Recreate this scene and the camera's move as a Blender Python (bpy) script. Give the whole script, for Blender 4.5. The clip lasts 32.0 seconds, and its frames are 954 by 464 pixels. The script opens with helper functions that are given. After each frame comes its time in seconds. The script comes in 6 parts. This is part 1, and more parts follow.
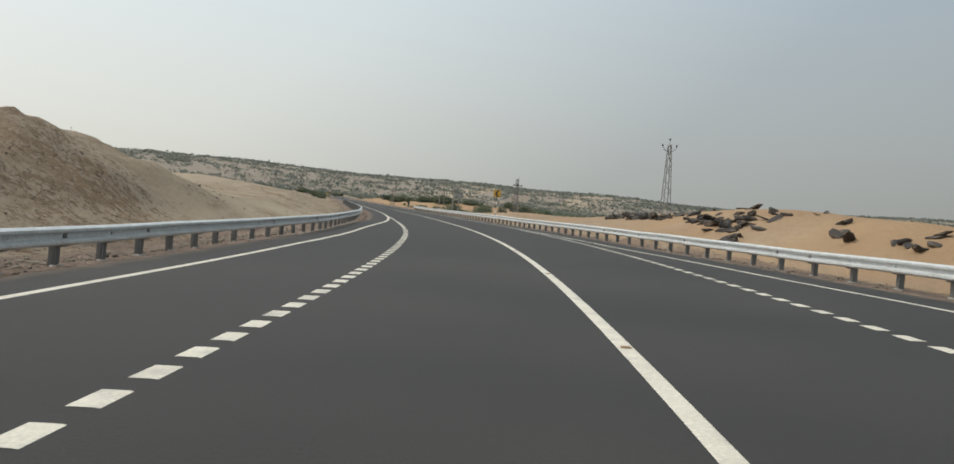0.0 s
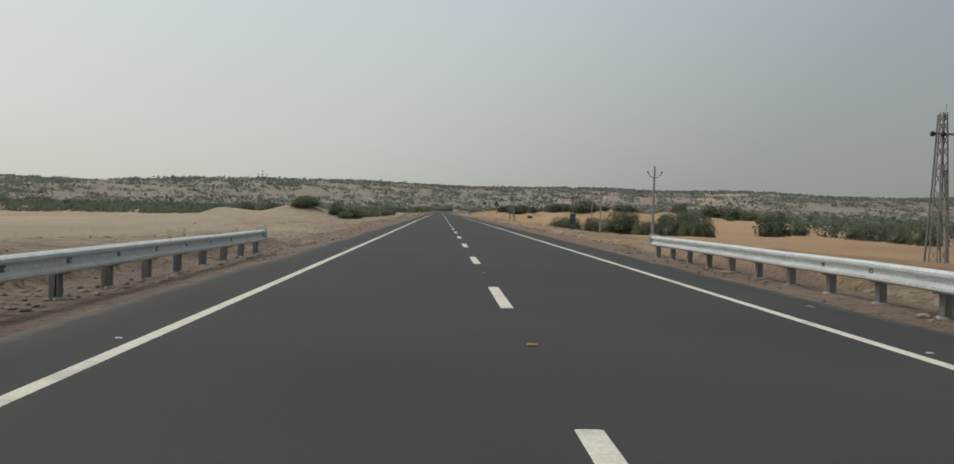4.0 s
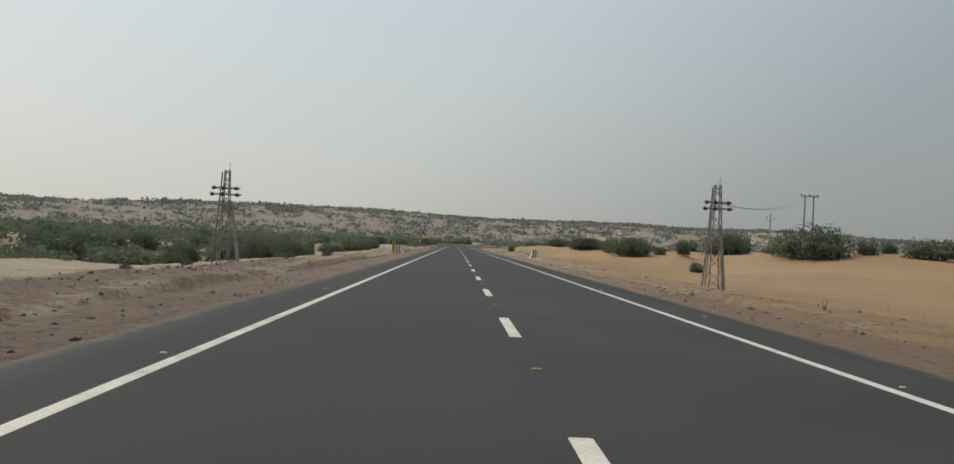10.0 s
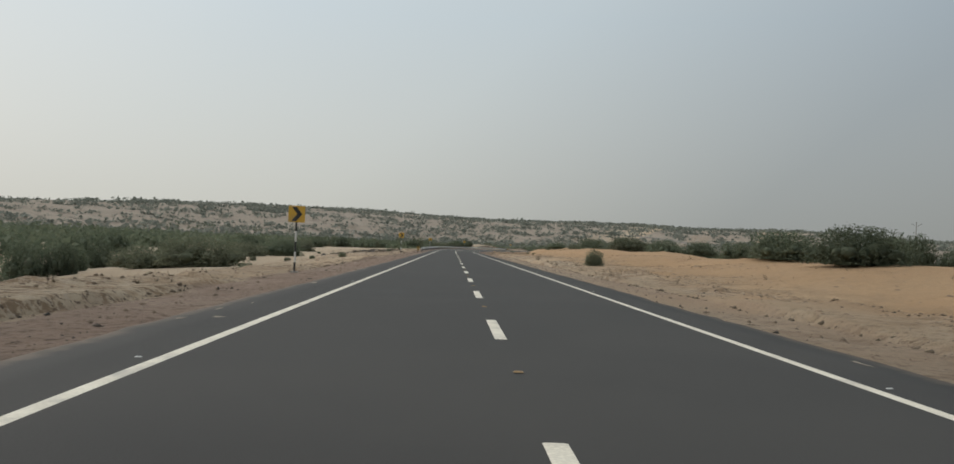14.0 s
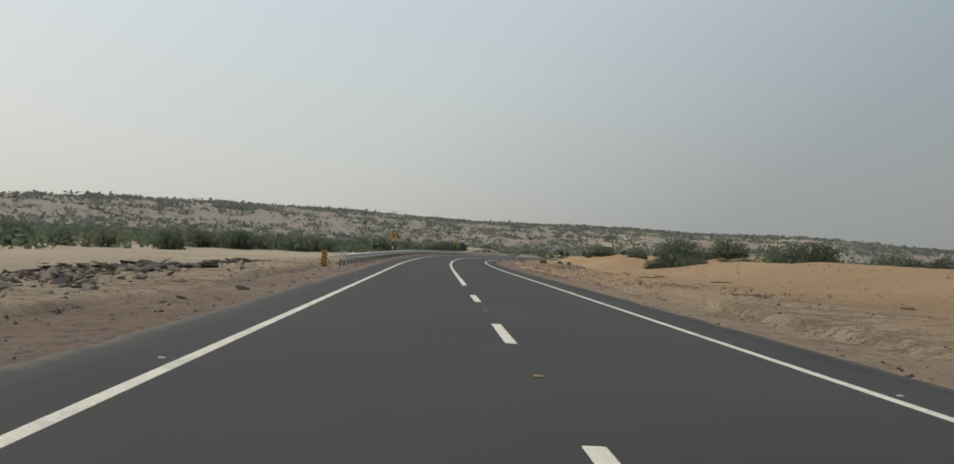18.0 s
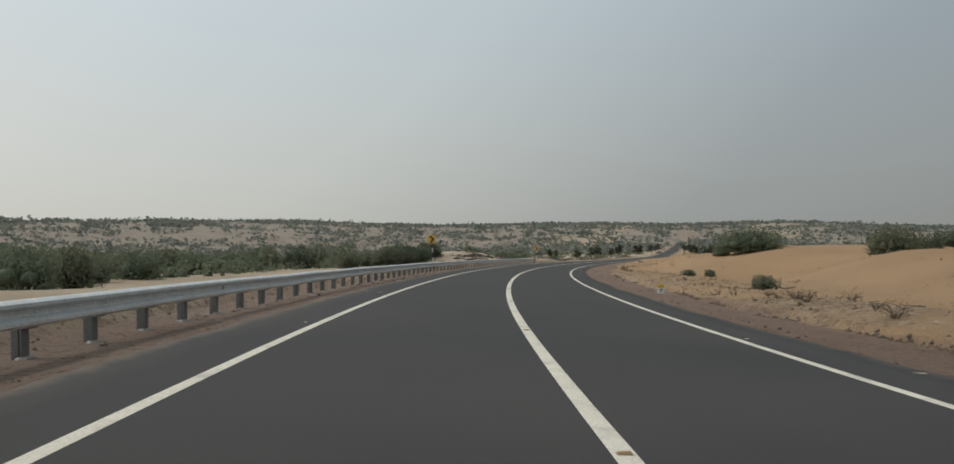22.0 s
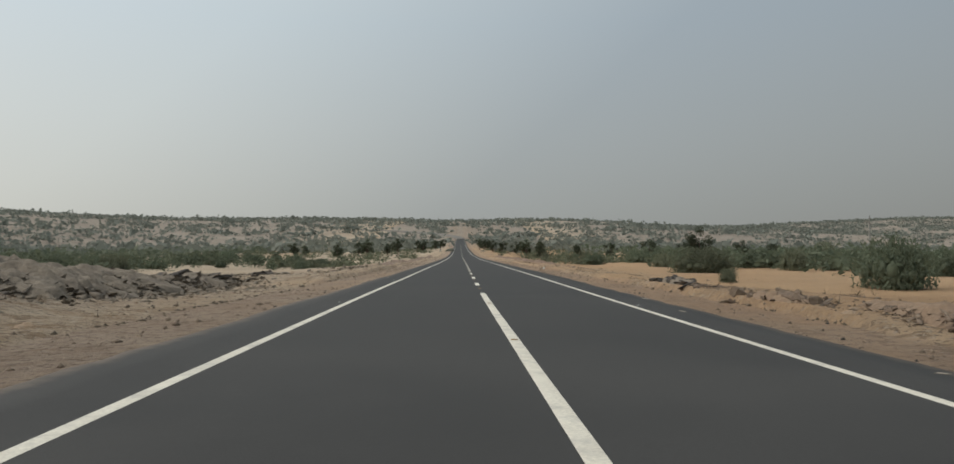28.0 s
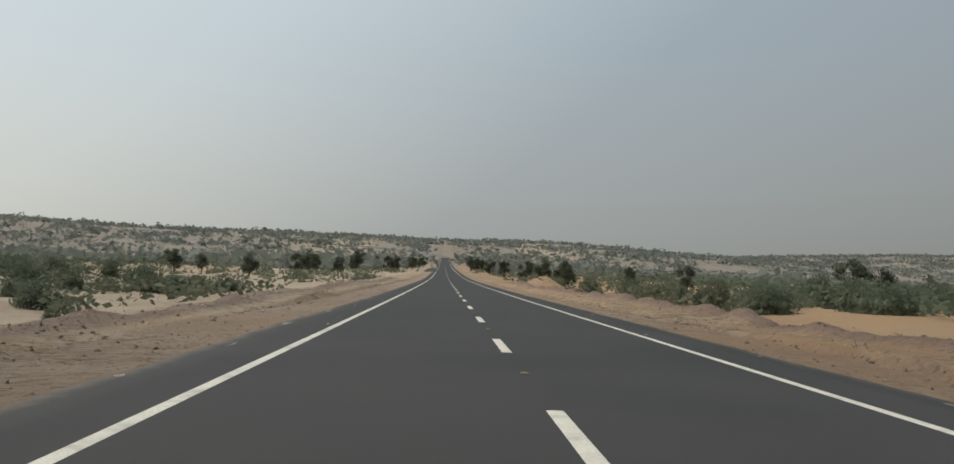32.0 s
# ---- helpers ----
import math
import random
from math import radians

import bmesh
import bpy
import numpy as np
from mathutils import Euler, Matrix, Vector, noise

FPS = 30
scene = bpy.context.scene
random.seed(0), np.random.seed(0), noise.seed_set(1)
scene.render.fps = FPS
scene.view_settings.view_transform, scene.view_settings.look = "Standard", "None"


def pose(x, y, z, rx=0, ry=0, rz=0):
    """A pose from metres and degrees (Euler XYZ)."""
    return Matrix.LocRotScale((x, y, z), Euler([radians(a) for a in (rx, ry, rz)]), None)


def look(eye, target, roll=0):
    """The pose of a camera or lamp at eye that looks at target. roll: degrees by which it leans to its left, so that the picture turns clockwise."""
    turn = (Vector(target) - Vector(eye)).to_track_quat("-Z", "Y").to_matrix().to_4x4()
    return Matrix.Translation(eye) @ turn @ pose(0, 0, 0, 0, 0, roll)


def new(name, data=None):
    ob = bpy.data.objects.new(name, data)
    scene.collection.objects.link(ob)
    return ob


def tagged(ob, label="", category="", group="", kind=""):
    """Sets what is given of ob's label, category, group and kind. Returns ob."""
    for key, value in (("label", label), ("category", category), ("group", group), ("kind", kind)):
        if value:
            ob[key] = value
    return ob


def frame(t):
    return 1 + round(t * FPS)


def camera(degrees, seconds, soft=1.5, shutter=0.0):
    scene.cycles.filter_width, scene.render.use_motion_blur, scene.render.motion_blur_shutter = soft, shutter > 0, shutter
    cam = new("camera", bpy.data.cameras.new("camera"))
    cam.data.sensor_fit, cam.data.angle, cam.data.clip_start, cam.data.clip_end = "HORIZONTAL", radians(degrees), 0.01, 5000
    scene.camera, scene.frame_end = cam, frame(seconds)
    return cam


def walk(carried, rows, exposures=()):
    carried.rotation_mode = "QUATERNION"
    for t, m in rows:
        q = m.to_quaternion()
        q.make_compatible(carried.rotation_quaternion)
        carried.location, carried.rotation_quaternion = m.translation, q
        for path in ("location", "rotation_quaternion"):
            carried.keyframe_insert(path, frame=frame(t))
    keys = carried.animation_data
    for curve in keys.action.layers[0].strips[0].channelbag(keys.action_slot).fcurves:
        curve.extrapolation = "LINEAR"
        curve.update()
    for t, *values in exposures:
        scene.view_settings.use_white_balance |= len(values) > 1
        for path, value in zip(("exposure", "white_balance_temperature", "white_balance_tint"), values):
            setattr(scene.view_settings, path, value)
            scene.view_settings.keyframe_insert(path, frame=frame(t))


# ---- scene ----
# A two-lane desert highway: a banked left bend with a widened apron, a long straight,
# a banked right bend and a second straight that climbs towards a scrub-covered ridge.
# The road is laid out by its arc length s and a sideways offset lat (right is positive).

# ---------------------------------------------------------------- camera
cam = camera(58.54, 32.0, soft=1.6, shutter=0.0)
PATH = [
    (0.0, pose(-9.252, -299.169, 1.190, 88.392, -5.187, -10.275)),
    (0.5, pose(-6.550, -284.490, 1.186, 88.810, -5.050, -9.200)),
    (1.0, pose(-4.438, -269.757, 1.179, 89.345, -4.003, -8.898)),
    (1.5, pose(-2.568, -255.048, 1.201, 89.116, -4.219, -7.918)),
    (2.0, pose(-1.381, -240.285, 1.219, 89.094, -4.276, -6.045)),
    (2.5, pose(-0.882, -225.598, 1.226, 88.536, -4.739, -4.252)),
    (3.0, pose(-0.792, -211.104, 1.168, 88.520, -4.600, -2.988)),
    (3.5, pose(-0.828, -196.810, 1.198, 88.650, -2.120, -2.715)),
    (5.5, pose(-0.868, -141.782, 1.238, 88.513, -0.936, -2.276)),
    (6.0, pose(-0.794, -128.592, 1.238, 88.645, -0.957, -2.385)),
    (6.5, pose(-0.776, -115.469, 1.238, 88.668, -1.641, -2.451)),
    (7.0, pose(-0.732, -102.253, 1.238, 88.543, -2.730, -2.453)),
    (7.5, pose(-0.793, -88.943, 1.238, 88.599, -2.911, -2.477)),
    (8.0, pose(-0.827, -75.540, 1.238, 89.009, -2.902, -2.510)),
    (8.5, pose(-0.759, -62.078, 1.238, 89.799, -3.042, -2.419)),
    (9.0, pose(-0.878, -48.592, 1.238, 90.326, -3.392, -1.803)),
    (9.5, pose(-0.851, -35.081, 1.238, 90.593, -3.028, -1.394)),
    (10.0, pose(-0.881, -21.546, 1.238, 90.824, -2.901, -1.418)),
    (10.5, pose(-0.889, -8.006, 1.238, 90.835, -3.129, -1.410)),
    (11.0, pose(-0.899, 5.520, 1.238, 90.770, -3.333, -1.313)),
    (11.5, pose(-0.895, 19.033, 1.238, 90.705, -3.276, -1.202)),
    (12.0, pose(-0.885, 32.531, 1.238, 90.714, -3.229, -1.167)),
    (12.5, pose(-0.909, 46.029, 1.238, 90.641, -3.267, -1.278)),
    (13.0, pose(-0.856, 59.536, 1.238, 90.868, -3.271, -1.373)),
    (13.5, pose(-0.803, 73.055, 1.238, 90.915, -2.964, -1.490)),
    (14.0, pose(-0.728, 86.585, 1.238, 90.965, -2.667, -1.684)),
    (14.5, pose(-0.742, 100.112, 1.238, 91.035, -2.782, -1.917)),
    (16.5, pose(-0.857, 154.079, 1.238, 90.865, -3.567, -2.448)),
    (17.0, pose(-0.970, 167.550, 1.238, 90.932, -3.802, -2.724)),
    (17.5, pose(-1.019, 181.018, 1.238, 91.119, -3.548, -2.712)),
    (18.0, pose(-1.105, 194.483, 1.238, 91.244, -3.356, -2.793)),
    (18.5, pose(-1.086, 207.875, 1.238, 90.855, -2.964, -2.873)),
    (19.0, pose(-0.991, 221.124, 1.238, 90.671, -2.869, -2.974)),
    (19.5, pose(-0.929, 234.232, 1.240, 90.937, -2.341, -3.290)),
    (20.0, pose(-0.832, 247.199, 1.246, 90.864, -1.910, -3.845)),
    (20.5, pose(-0.779, 260.137, 1.253, 91.928, -1.716, -4.257)),
    (21.0, pose(-0.540, 273.149, 1.260, 91.917, -1.198, -4.469)),
    (21.5, pose(-0.079, 286.226, 1.268, 91.704, -0.405, -4.808)),
    (22.0, pose(0.574, 299.372, 1.277, 91.576, 0.200, -5.339)),
    (22.5, pose(1.558, 312.507, 1.283, 91.538, 1.249, -6.345)),
    (23.0, pose(2.905, 325.548, 1.284, 91.615, 1.969, -8.197)),
    (23.5, pose(4.734, 338.455, 1.281, 91.558, 2.062, -8.952)),
    (24.0, pose(6.882, 351.238, 1.278, 91.446, 1.778, -10.275)),
    (24.5, pose(9.328, 363.923, 1.276, 91.323, 1.741, -11.880)),
    (25.0, pose(12.111, 376.514, 1.274, 91.275, 1.710, -14.064)),
    (25.5, pose(15.160, 389.022, 1.274, 91.224, 2.000, -15.962)),
    (27.5, pose(30.507, 438.149, 1.263, 90.952, 0.035, -20.787)),
    (28.0, pose(34.809, 450.325, 1.257, 91.442, -0.029, -20.987)),
    (28.5, pose(39.192, 462.589, 1.251, 91.568, 0.762, -21.143)),
    (29.0, pose(43.704, 475.021, 1.245, 92.201, 0.381, -21.285)),
    (29.5, pose(48.228, 487.660, 1.240, 92.364, -0.084, -21.754)),
    (30.0, pose(52.870, 500.468, 1.238, 92.740, -0.674, -22.268)),
    (30.5, pose(57.466, 513.471, 1.238, 92.887, -1.010, -23.091)),
    (31.0, pose(62.129, 526.597, 1.238, 92.972, -1.250, -23.566)),
    (31.5, pose(66.846, 539.851, 1.238, 93.003, -1.737, -23.328)),
    (32.0, pose(71.595, 553.239, 1.238, 92.973, -2.129, -22.098)),
]
walk(cam, PATH, ((0.0, 0.12), (1.0, -0.22), (3.5, -0.22), (7.0, -0.20), (13.0, -0.18), (19.0, -0.18), (22.5, -0.28), (25.0, -0.32), (28.0, -0.12), (30.0, -0.15), (32.0, -0.10)))

# ---------------------------------------------------------------- world and sun
SUN_TO = Vector((-0.72, 0.20, 0.90)).normalized()
world = bpy.data.worlds.new("world")
scene.world = world
world.use_nodes = True
wn, wl = world.node_tree.nodes, world.node_tree.links
wn.clear()
sky = wn.new("ShaderNodeTexSky")
sky.sky_type = "NISHITA"
sky.sun_disc = False
sky.sun_elevation = math.asin(SUN_TO.z)
sky.sun_rotation = math.atan2(SUN_TO.x, SUN_TO.y)
sky.air_density, sky.dust_density, sky.ozone_density = 1.6, 6.0, 1.0
hazed = wn.new("ShaderNodeHueSaturation")
hazed.inputs["Saturation"].default_value = 0.30
# milky haze: brighter towards the sun, warmer and greyer low over the land
aim = wn.new("ShaderNodeTexCoord")
towards = wn.new("ShaderNodeVectorMath")
towards.operation = "DOT_PRODUCT"
towards.inputs[1].default_value = tuple(SUN_TO)
wl.new(aim.outputs["Generated"], towards.inputs[0])
glow = wn.new("ShaderNodeValToRGB")
glow.color_ramp.elements[0].position, glow.color_ramp.elements[0].color = 0.0, (0.25, 0.295, 0.325, 1)
glow.color_ramp.elements[1].position, glow.color_ramp.elements[1].color = 1.0, (1.0, 1.03, 1.02, 1)
for at_, tint in ((0.286, (0.355, 0.425, 0.478, 1)), (0.50, (0.60, 0.69, 0.735, 1)), (0.62, (0.675, 0.765, 0.81, 1))):
    glow.color_ramp.elements.new(at_).color = tint
spreadout = wn.new("ShaderNodeMapRange")
spreadout.inputs["From Min"].default_value = -0.4
wl.new(towards.outputs["Value"], spreadout.inputs["Value"])
wl.new(spreadout.outputs["Result"], glow.inputs["Fac"])
parts = wn.new("ShaderNodeSeparateXYZ")
wl.new(aim.outputs["Generated"], parts.inputs["Vector"])
low = wn.new("ShaderNodeMapRange")
low.inputs["From Min"].default_value, low.inputs["From Max"].default_value = 0.0, 0.26
low.inputs["To Min"].default_value, low.inputs["To Max"].default_value = 0.75, 0.0
wl.new(parts.outputs["Z"], low.inputs["Value"])
dusty = wn.new("ShaderNodeMix")
dusty.data_type, dusty.blend_type = "RGBA", "MULTIPLY"
dusty.inputs["B"].default_value = (1.30, 1.08, 0.86, 1)
wl.new(low.outputs["Result"], dusty.inputs["Factor"])
wl.new(glow.outputs["Color"], dusty.inputs["A"])
scaled = wn.new("ShaderNodeVectorMath")
scaled.operation = "SCALE"
scaled.inputs["Scale"].default_value = 10.2
wl.new(dusty.outputs["Result"], scaled.inputs[0])
veil = wn.new("ShaderNodeMix")
veil.data_type = "RGBA"
veil.inputs["Factor"].default_value = 0.78
wl.new(scaled.outputs["Vector"], veil.inputs["B"])
back = wn.new("ShaderNodeBackground")
back.inputs["Strength"].default_value = 0.105
wout = wn.new("ShaderNodeOutputWorld")
wl.new(sky.outputs["Color"], hazed.inputs["Color"])
wl.new(hazed.outputs["Color"], veil.inputs["A"])
wl.new(veil.outputs["Result"], back.inputs["Color"])
wl.new(back.outputs["Background"], wout.inputs["Surface"])
sun = new("sun", bpy.data.lights.new("sun", "SUN"))
sun.data.energy, sun.data.angle, sun.data.color = 1.55, radians(5.0), (1.0, 0.95, 0.88)
sun.matrix_basis = look(SUN_TO * 300, (0, 0, 0))
scene.view_settings.exposure = 0.0


# ---------------------------------------------------------------- materials
def material(name, col, rough=0.85, metal=0.0, col2=None, scale=6.0, fine=60.0, bump=0.2, spread=0.5, coords="Object", stain=None, stain_scale=0.4, spec=0.3, depth=0.02):
    """A surface with colour variation at two scales, a little relief, and stains if given."""
    m = bpy.data.materials.new(name)
    m.use_nodes = True
    nt = m.node_tree
    bsdf = nt.nodes["Principled BSDF"]
    bsdf.inputs["Metallic"].default_value = metal
    bsdf.inputs["Specular IOR Level"].default_value = spec
    tc = nt.nodes.new("ShaderNodeTexCoord")
    n1 = nt.nodes.new("ShaderNodeTexNoise")
    n1.inputs["Scale"].default_value, n1.inputs["Detail"].default_value = scale, 6
    n2 = nt.nodes.new("ShaderNodeTexNoise")
    n2.inputs["Scale"].default_value, n2.inputs["Detail"].default_value = fine, 4
    for n in (n1, n2):
        nt.links.new(tc.outputs[coords], n.inputs["Vector"])
    c2 = col2 or tuple(c * 0.72 for c in col)
    mix = nt.nodes.new("ShaderNodeMix")
    mix.data_type = "RGBA"
    mix.inputs["A"].default_value, mix.inputs["B"].default_value = (*col, 1), (*c2, 1)
    ramp = nt.nodes.new("ShaderNodeMapRange")
    ramp.inputs["From Min"].default_value, ramp.inputs["From Max"].default_value = 0.5 - spread / 2, 0.5 + spread / 2
    nt.links.new(n1.outputs["Fac"], ramp.inputs["Value"])
    nt.links.new(ramp.outputs["Result"], mix.inputs["Factor"])
    hsv = nt.nodes.new("ShaderNodeHueSaturation")
    val = nt.nodes.new("ShaderNodeMapRange")
    val.inputs["From Min"].default_value, val.inputs["From Max"].default_value = 0.25, 0.75
    val.inputs["To Min"].default_value, val.inputs["To Max"].default_value = 0.82, 1.18
    nt.links.new(n2.outputs["Fac"], val.inputs["Value"])
    nt.links.new(val.outputs["Result"], hsv.inputs["Value"])
    nt.links.new(mix.outputs["Result"], hsv.inputs["Color"])
    top = hsv.outputs["Color"]
    if stain:
        n3 = nt.nodes.new("ShaderNodeTexNoise")
        n3.inputs["Scale"].default_value, n3.inputs["Detail"].default_value, n3.inputs["Roughness"].default_value = stain_scale, 8, 0.65
        nt.links.new(tc.outputs[coords], n3.inputs["Vector"])
        r3 = nt.nodes.new("ShaderNodeMapRange")
        r3.inputs["From Min"].default_value, r3.inputs["From Max"].default_value = 0.52, 0.72
        nt.links.new(n3.outputs["Fac"], r3.inputs["Value"])
        mx = nt.nodes.new("ShaderNodeMix")
        mx.data_type = "RGBA"
        mx.inputs["B"].default_value = (*stain, 1)
        nt.links.new(r3.outputs["Result"], mx.inputs["Factor"])
        nt.links.new(top, mx.inputs["A"])
        top = mx.outputs["Result"]
    nt.links.new(top, bsdf.inputs["Base Color"])
    rr = nt.nodes.new("ShaderNodeMapRange")
    rr.inputs["To Min"].default_value, rr.inputs["To Max"].default_value = max(0.05, rough - 0.1), min(1.0, rough + 0.1)
    nt.links.new(n1.outputs["Fac"], rr.inputs["Value"])
    nt.links.new(rr.outputs["Result"], bsdf.inputs["Roughness"])
    if bump:
        bp = nt.nodes.new("ShaderNodeBump")
        bp.inputs["Strength"].default_value, bp.inputs["Distance"].default_value = bump, depth
        nt.links.new(n2.outputs["Fac"], bp.inputs["Height"])
        nt.links.new(bp.outputs["Normal"], bsdf.inputs["Normal"])
    return m


def ground_material():
    """Wind-blown sand with pale and ochre drifts, grit and ripples; brown murram where the shoulder is graded; far sand
    greyed to stand for haze.
    """
    m = bpy.data.materials.new("desert_ground")
    m.use_nodes = True
    nt = m.node_tree
    N, L = nt.nodes, nt.links
    bsdf = N["Principled BSDF"]
    bsdf.inputs["Roughness"].default_value = 0.95
    bsdf.inputs["Specular IOR Level"].default_value = 0.1
    tc = N.new("ShaderNodeTexCoord")

    def noise_at(scale, detail=6, rough=0.55):
        n = N.new("ShaderNodeTexNoise")
        n.inputs["Scale"].default_value, n.inputs["Detail"].default_value, n.inputs["Roughness"].default_value = scale, detail, rough
        L.new(tc.outputs["Object"], n.inputs["Vector"])
        return n.outputs["Fac"]

    def ramp(fac, lo, hi, a=0.0, b=1.0):
        r = N.new("ShaderNodeMapRange")
        r.inputs["From Min"].default_value, r.inputs["From Max"].default_value = lo, hi
        r.inputs["To Min"].default_value, r.inputs["To Max"].default_value = a, b
        L.new(fac, r.inputs["Value"])
        return r.outputs["Result"]

    def mix(fac, a, b):
        x = N.new("ShaderNodeMix")
        x.data_type = "RGBA"
        L.new(fac, x.inputs["Factor"])
        for sock, v in (("A", a), ("B", b)):
            if isinstance(v, tuple):
                x.inputs[sock].default_value = (*v, 1)
            else:
                L.new(v, x.inputs[sock])
        return x.outputs["Result"]

    def attribute(name):
        a = N.new("ShaderNodeAttribute")
        a.attribute_name = name
        return a.outputs["Fac"]

    def times(a, b):
        x = N.new("ShaderNodeMath")
        x.operation = "MULTIPLY"
        L.new(a, x.inputs[0])
        L.new(b, x.inputs[1])
        return x.outputs[0]

    drift = ramp(noise_at(0.045), 0.35, 0.65)
    ochre = mix(drift, (0.36, 0.233, 0.134), (0.42, 0.286, 0.17))
    # glare and haze put into the colour: lighter left of the road and far off
    pale = mix(drift, (0.37, 0.295, 0.215), (0.44, 0.365, 0.27))
    sand = mix(attribute("pale"), ochre, pale)
    # distance haze put into the sand colour; also the grey soil of one heap
    sand = mix(attribute("haze_ash"), sand, mix(drift, (0.22, 0.192, 0.162), (0.27, 0.24, 0.205)))
    blotch = ramp(noise_at(0.33, 10, 0.72), 0.50, 0.57)
    sand = mix(times(blotch, attribute("rough")), sand, (0.275, 0.195, 0.125))
    grit = ramp(noise_at(1.6, 9, 0.78), 0.515, 0.555)
    sand = mix(times(grit, attribute("rough")), sand, (0.235, 0.17, 0.112))
    speck = ramp(noise_at(6.0, 7, 0.75), 0.545, 0.585)
    sand = mix(times(speck, attribute("rough")), sand, (0.13, 0.095, 0.07))
    crumb = ramp(noise_at(4.3, 7, 0.75), 0.55, 0.60)
    sand = mix(times(crumb, attribute("rough")), sand, (0.40, 0.335, 0.26))
    red = mix(ramp(noise_at(0.5, 8, 0.65), 0.35, 0.68), (0.275, 0.188, 0.145), (0.20, 0.137, 0.107))
    # greyer soil, lightened left of the road to stand for windscreen glare
    grey = mix(ramp(noise_at(0.45, 8, 0.65), 0.35, 0.68), (0.325, 0.252, 0.20), (0.235, 0.178, 0.14))
    soil = mix(attribute("pale"), red, grey)
    soil = mix(ramp(noise_at(2.2, 9, 0.78), 0.52, 0.58), soil, (0.245, 0.18, 0.138))
    soil = mix(ramp(noise_at(6.0, 8, 0.75), 0.545, 0.59), soil, (0.135, 0.098, 0.078))
    tone = mix(attribute("murram"), sand, soil)
    hsv = N.new("ShaderNodeHueSaturation")
    L.new(ramp(noise_at(28.0, 5, 0.6), 0.3, 0.7, 0.82, 1.15), hsv.inputs["Value"])
    L.new(tone, hsv.inputs["Color"])
    L.new(hsv.outputs["Color"], bsdf.inputs["Base Color"])
    wave = N.new("ShaderNodeTexWave")
    wave.inputs["Scale"].default_value, wave.inputs["Distortion"].default_value, wave.inputs["Detail"].default_value = 1.9, 14.0, 5.0
    wave.inputs["Detail Scale"].default_value = 0.35
    L.new(tc.outputs["Object"], wave.inputs["Vector"])
    b1 = N.new("ShaderNodeBump")
    b1.inputs["Strength"].default_value, b1.inputs["Distance"].default_value = 0.14, 0.05
    L.new(wave.outputs["Fac"], b1.inputs["Height"])
    b3 = N.new("ShaderNodeBump")
    b3.inputs["Strength"].default_value, b3.inputs["Distance"].default_value = 0.75, 0.35
    L.new(noise_at(0.9, 9, 0.68), b3.inputs["Height"])
    L.new(b1.outputs["Normal"], b3.inputs["Normal"])
    b2 = N.new("ShaderNodeBump")
    b2.inputs["Strength"].default_value, b2.inputs["Distance"].default_value = 0.9, 0.14
    L.new(noise_at(5.0, 9, 0.75), b2.inputs["Height"])
    L.new(b3.outputs["Normal"], b2.inputs["Normal"])
    L.new(b2.outputs["Normal"], bsdf.inputs["Normal"])
    return m


def leaf_material(name, col, col2):
    """Foliage: tone varies from leaf to leaf and from bush to bush."""
    m = bpy.data.materials.new(name)
    m.use_nodes = True
    nt = m.node_tree
    bsdf = nt.nodes["Principled BSDF"]
    bsdf.inputs["Roughness"].default_value = 0.75
    bsdf.inputs["Specular IOR Level"].default_value = 0.2
    geo = nt.nodes.new("ShaderNodeNewGeometry")
    info = nt.nodes.new("ShaderNodeObjectInfo")
    mix = nt.nodes.new("ShaderNodeMix")
    mix.data_type = "RGBA"
    mix.inputs["A"].default_value, mix.inputs["B"].default_value = (*col, 1), (*col2, 1)
    nt.links.new(geo.outputs["Random Per Island"], mix.inputs["Factor"])
    hsv = nt.nodes.new("ShaderNodeHueSaturation")
    rng = nt.nodes.new("ShaderNodeMapRange")
    rng.inputs["To Min"].default_value, rng.inputs["To Max"].default_value = 0.75, 1.25
    nt.links.new(info.outputs["Random"], rng.inputs["Value"])
    nt.links.new(rng.outputs["Result"], hsv.inputs["Value"])
    nt.links.new(mix.outputs["Result"], hsv.inputs["Color"])
    nt.links.new(hsv.outputs["Color"], bsdf.inputs["Base Color"])
    thin = nt.nodes.new("ShaderNodeBsdfTranslucent")
    nt.links.new(hsv.outputs["Color"], thin.inputs["Color"])
    both = nt.nodes.new("ShaderNodeMixShader")
    both.inputs["Fac"].default_value = 0.42
    nt.links.new(bsdf.outputs["BSDF"], both.inputs[1])
    nt.links.new(thin.outputs["BSDF"], both.inputs[2])
    nt.links.new(both.outputs["Shader"], nt.nodes["Material Output"].inputs["Surface"])
    return m


M_GROUND = ground_material()
M_ASPHALT = material("asphalt", (0.030, 0.0287, 0.027), 0.78, col2=(0.046, 0.044, 0.0413), scale=0.22, fine=55.0, bump=0.45, spread=0.35, stain=(0.048, 0.0455, 0.042), stain_scale=0.10, spec=0.24, depth=0.008)
# asphalt of the far road, lightened in the colour to imitate distance haze
M_HAZED_ASPHALT = material("hazed_asphalt", (0.15, 0.14, 0.125), 0.9, col2=(0.19, 0.175, 0.15), scale=0.1, fine=20.0, bump=0.2)
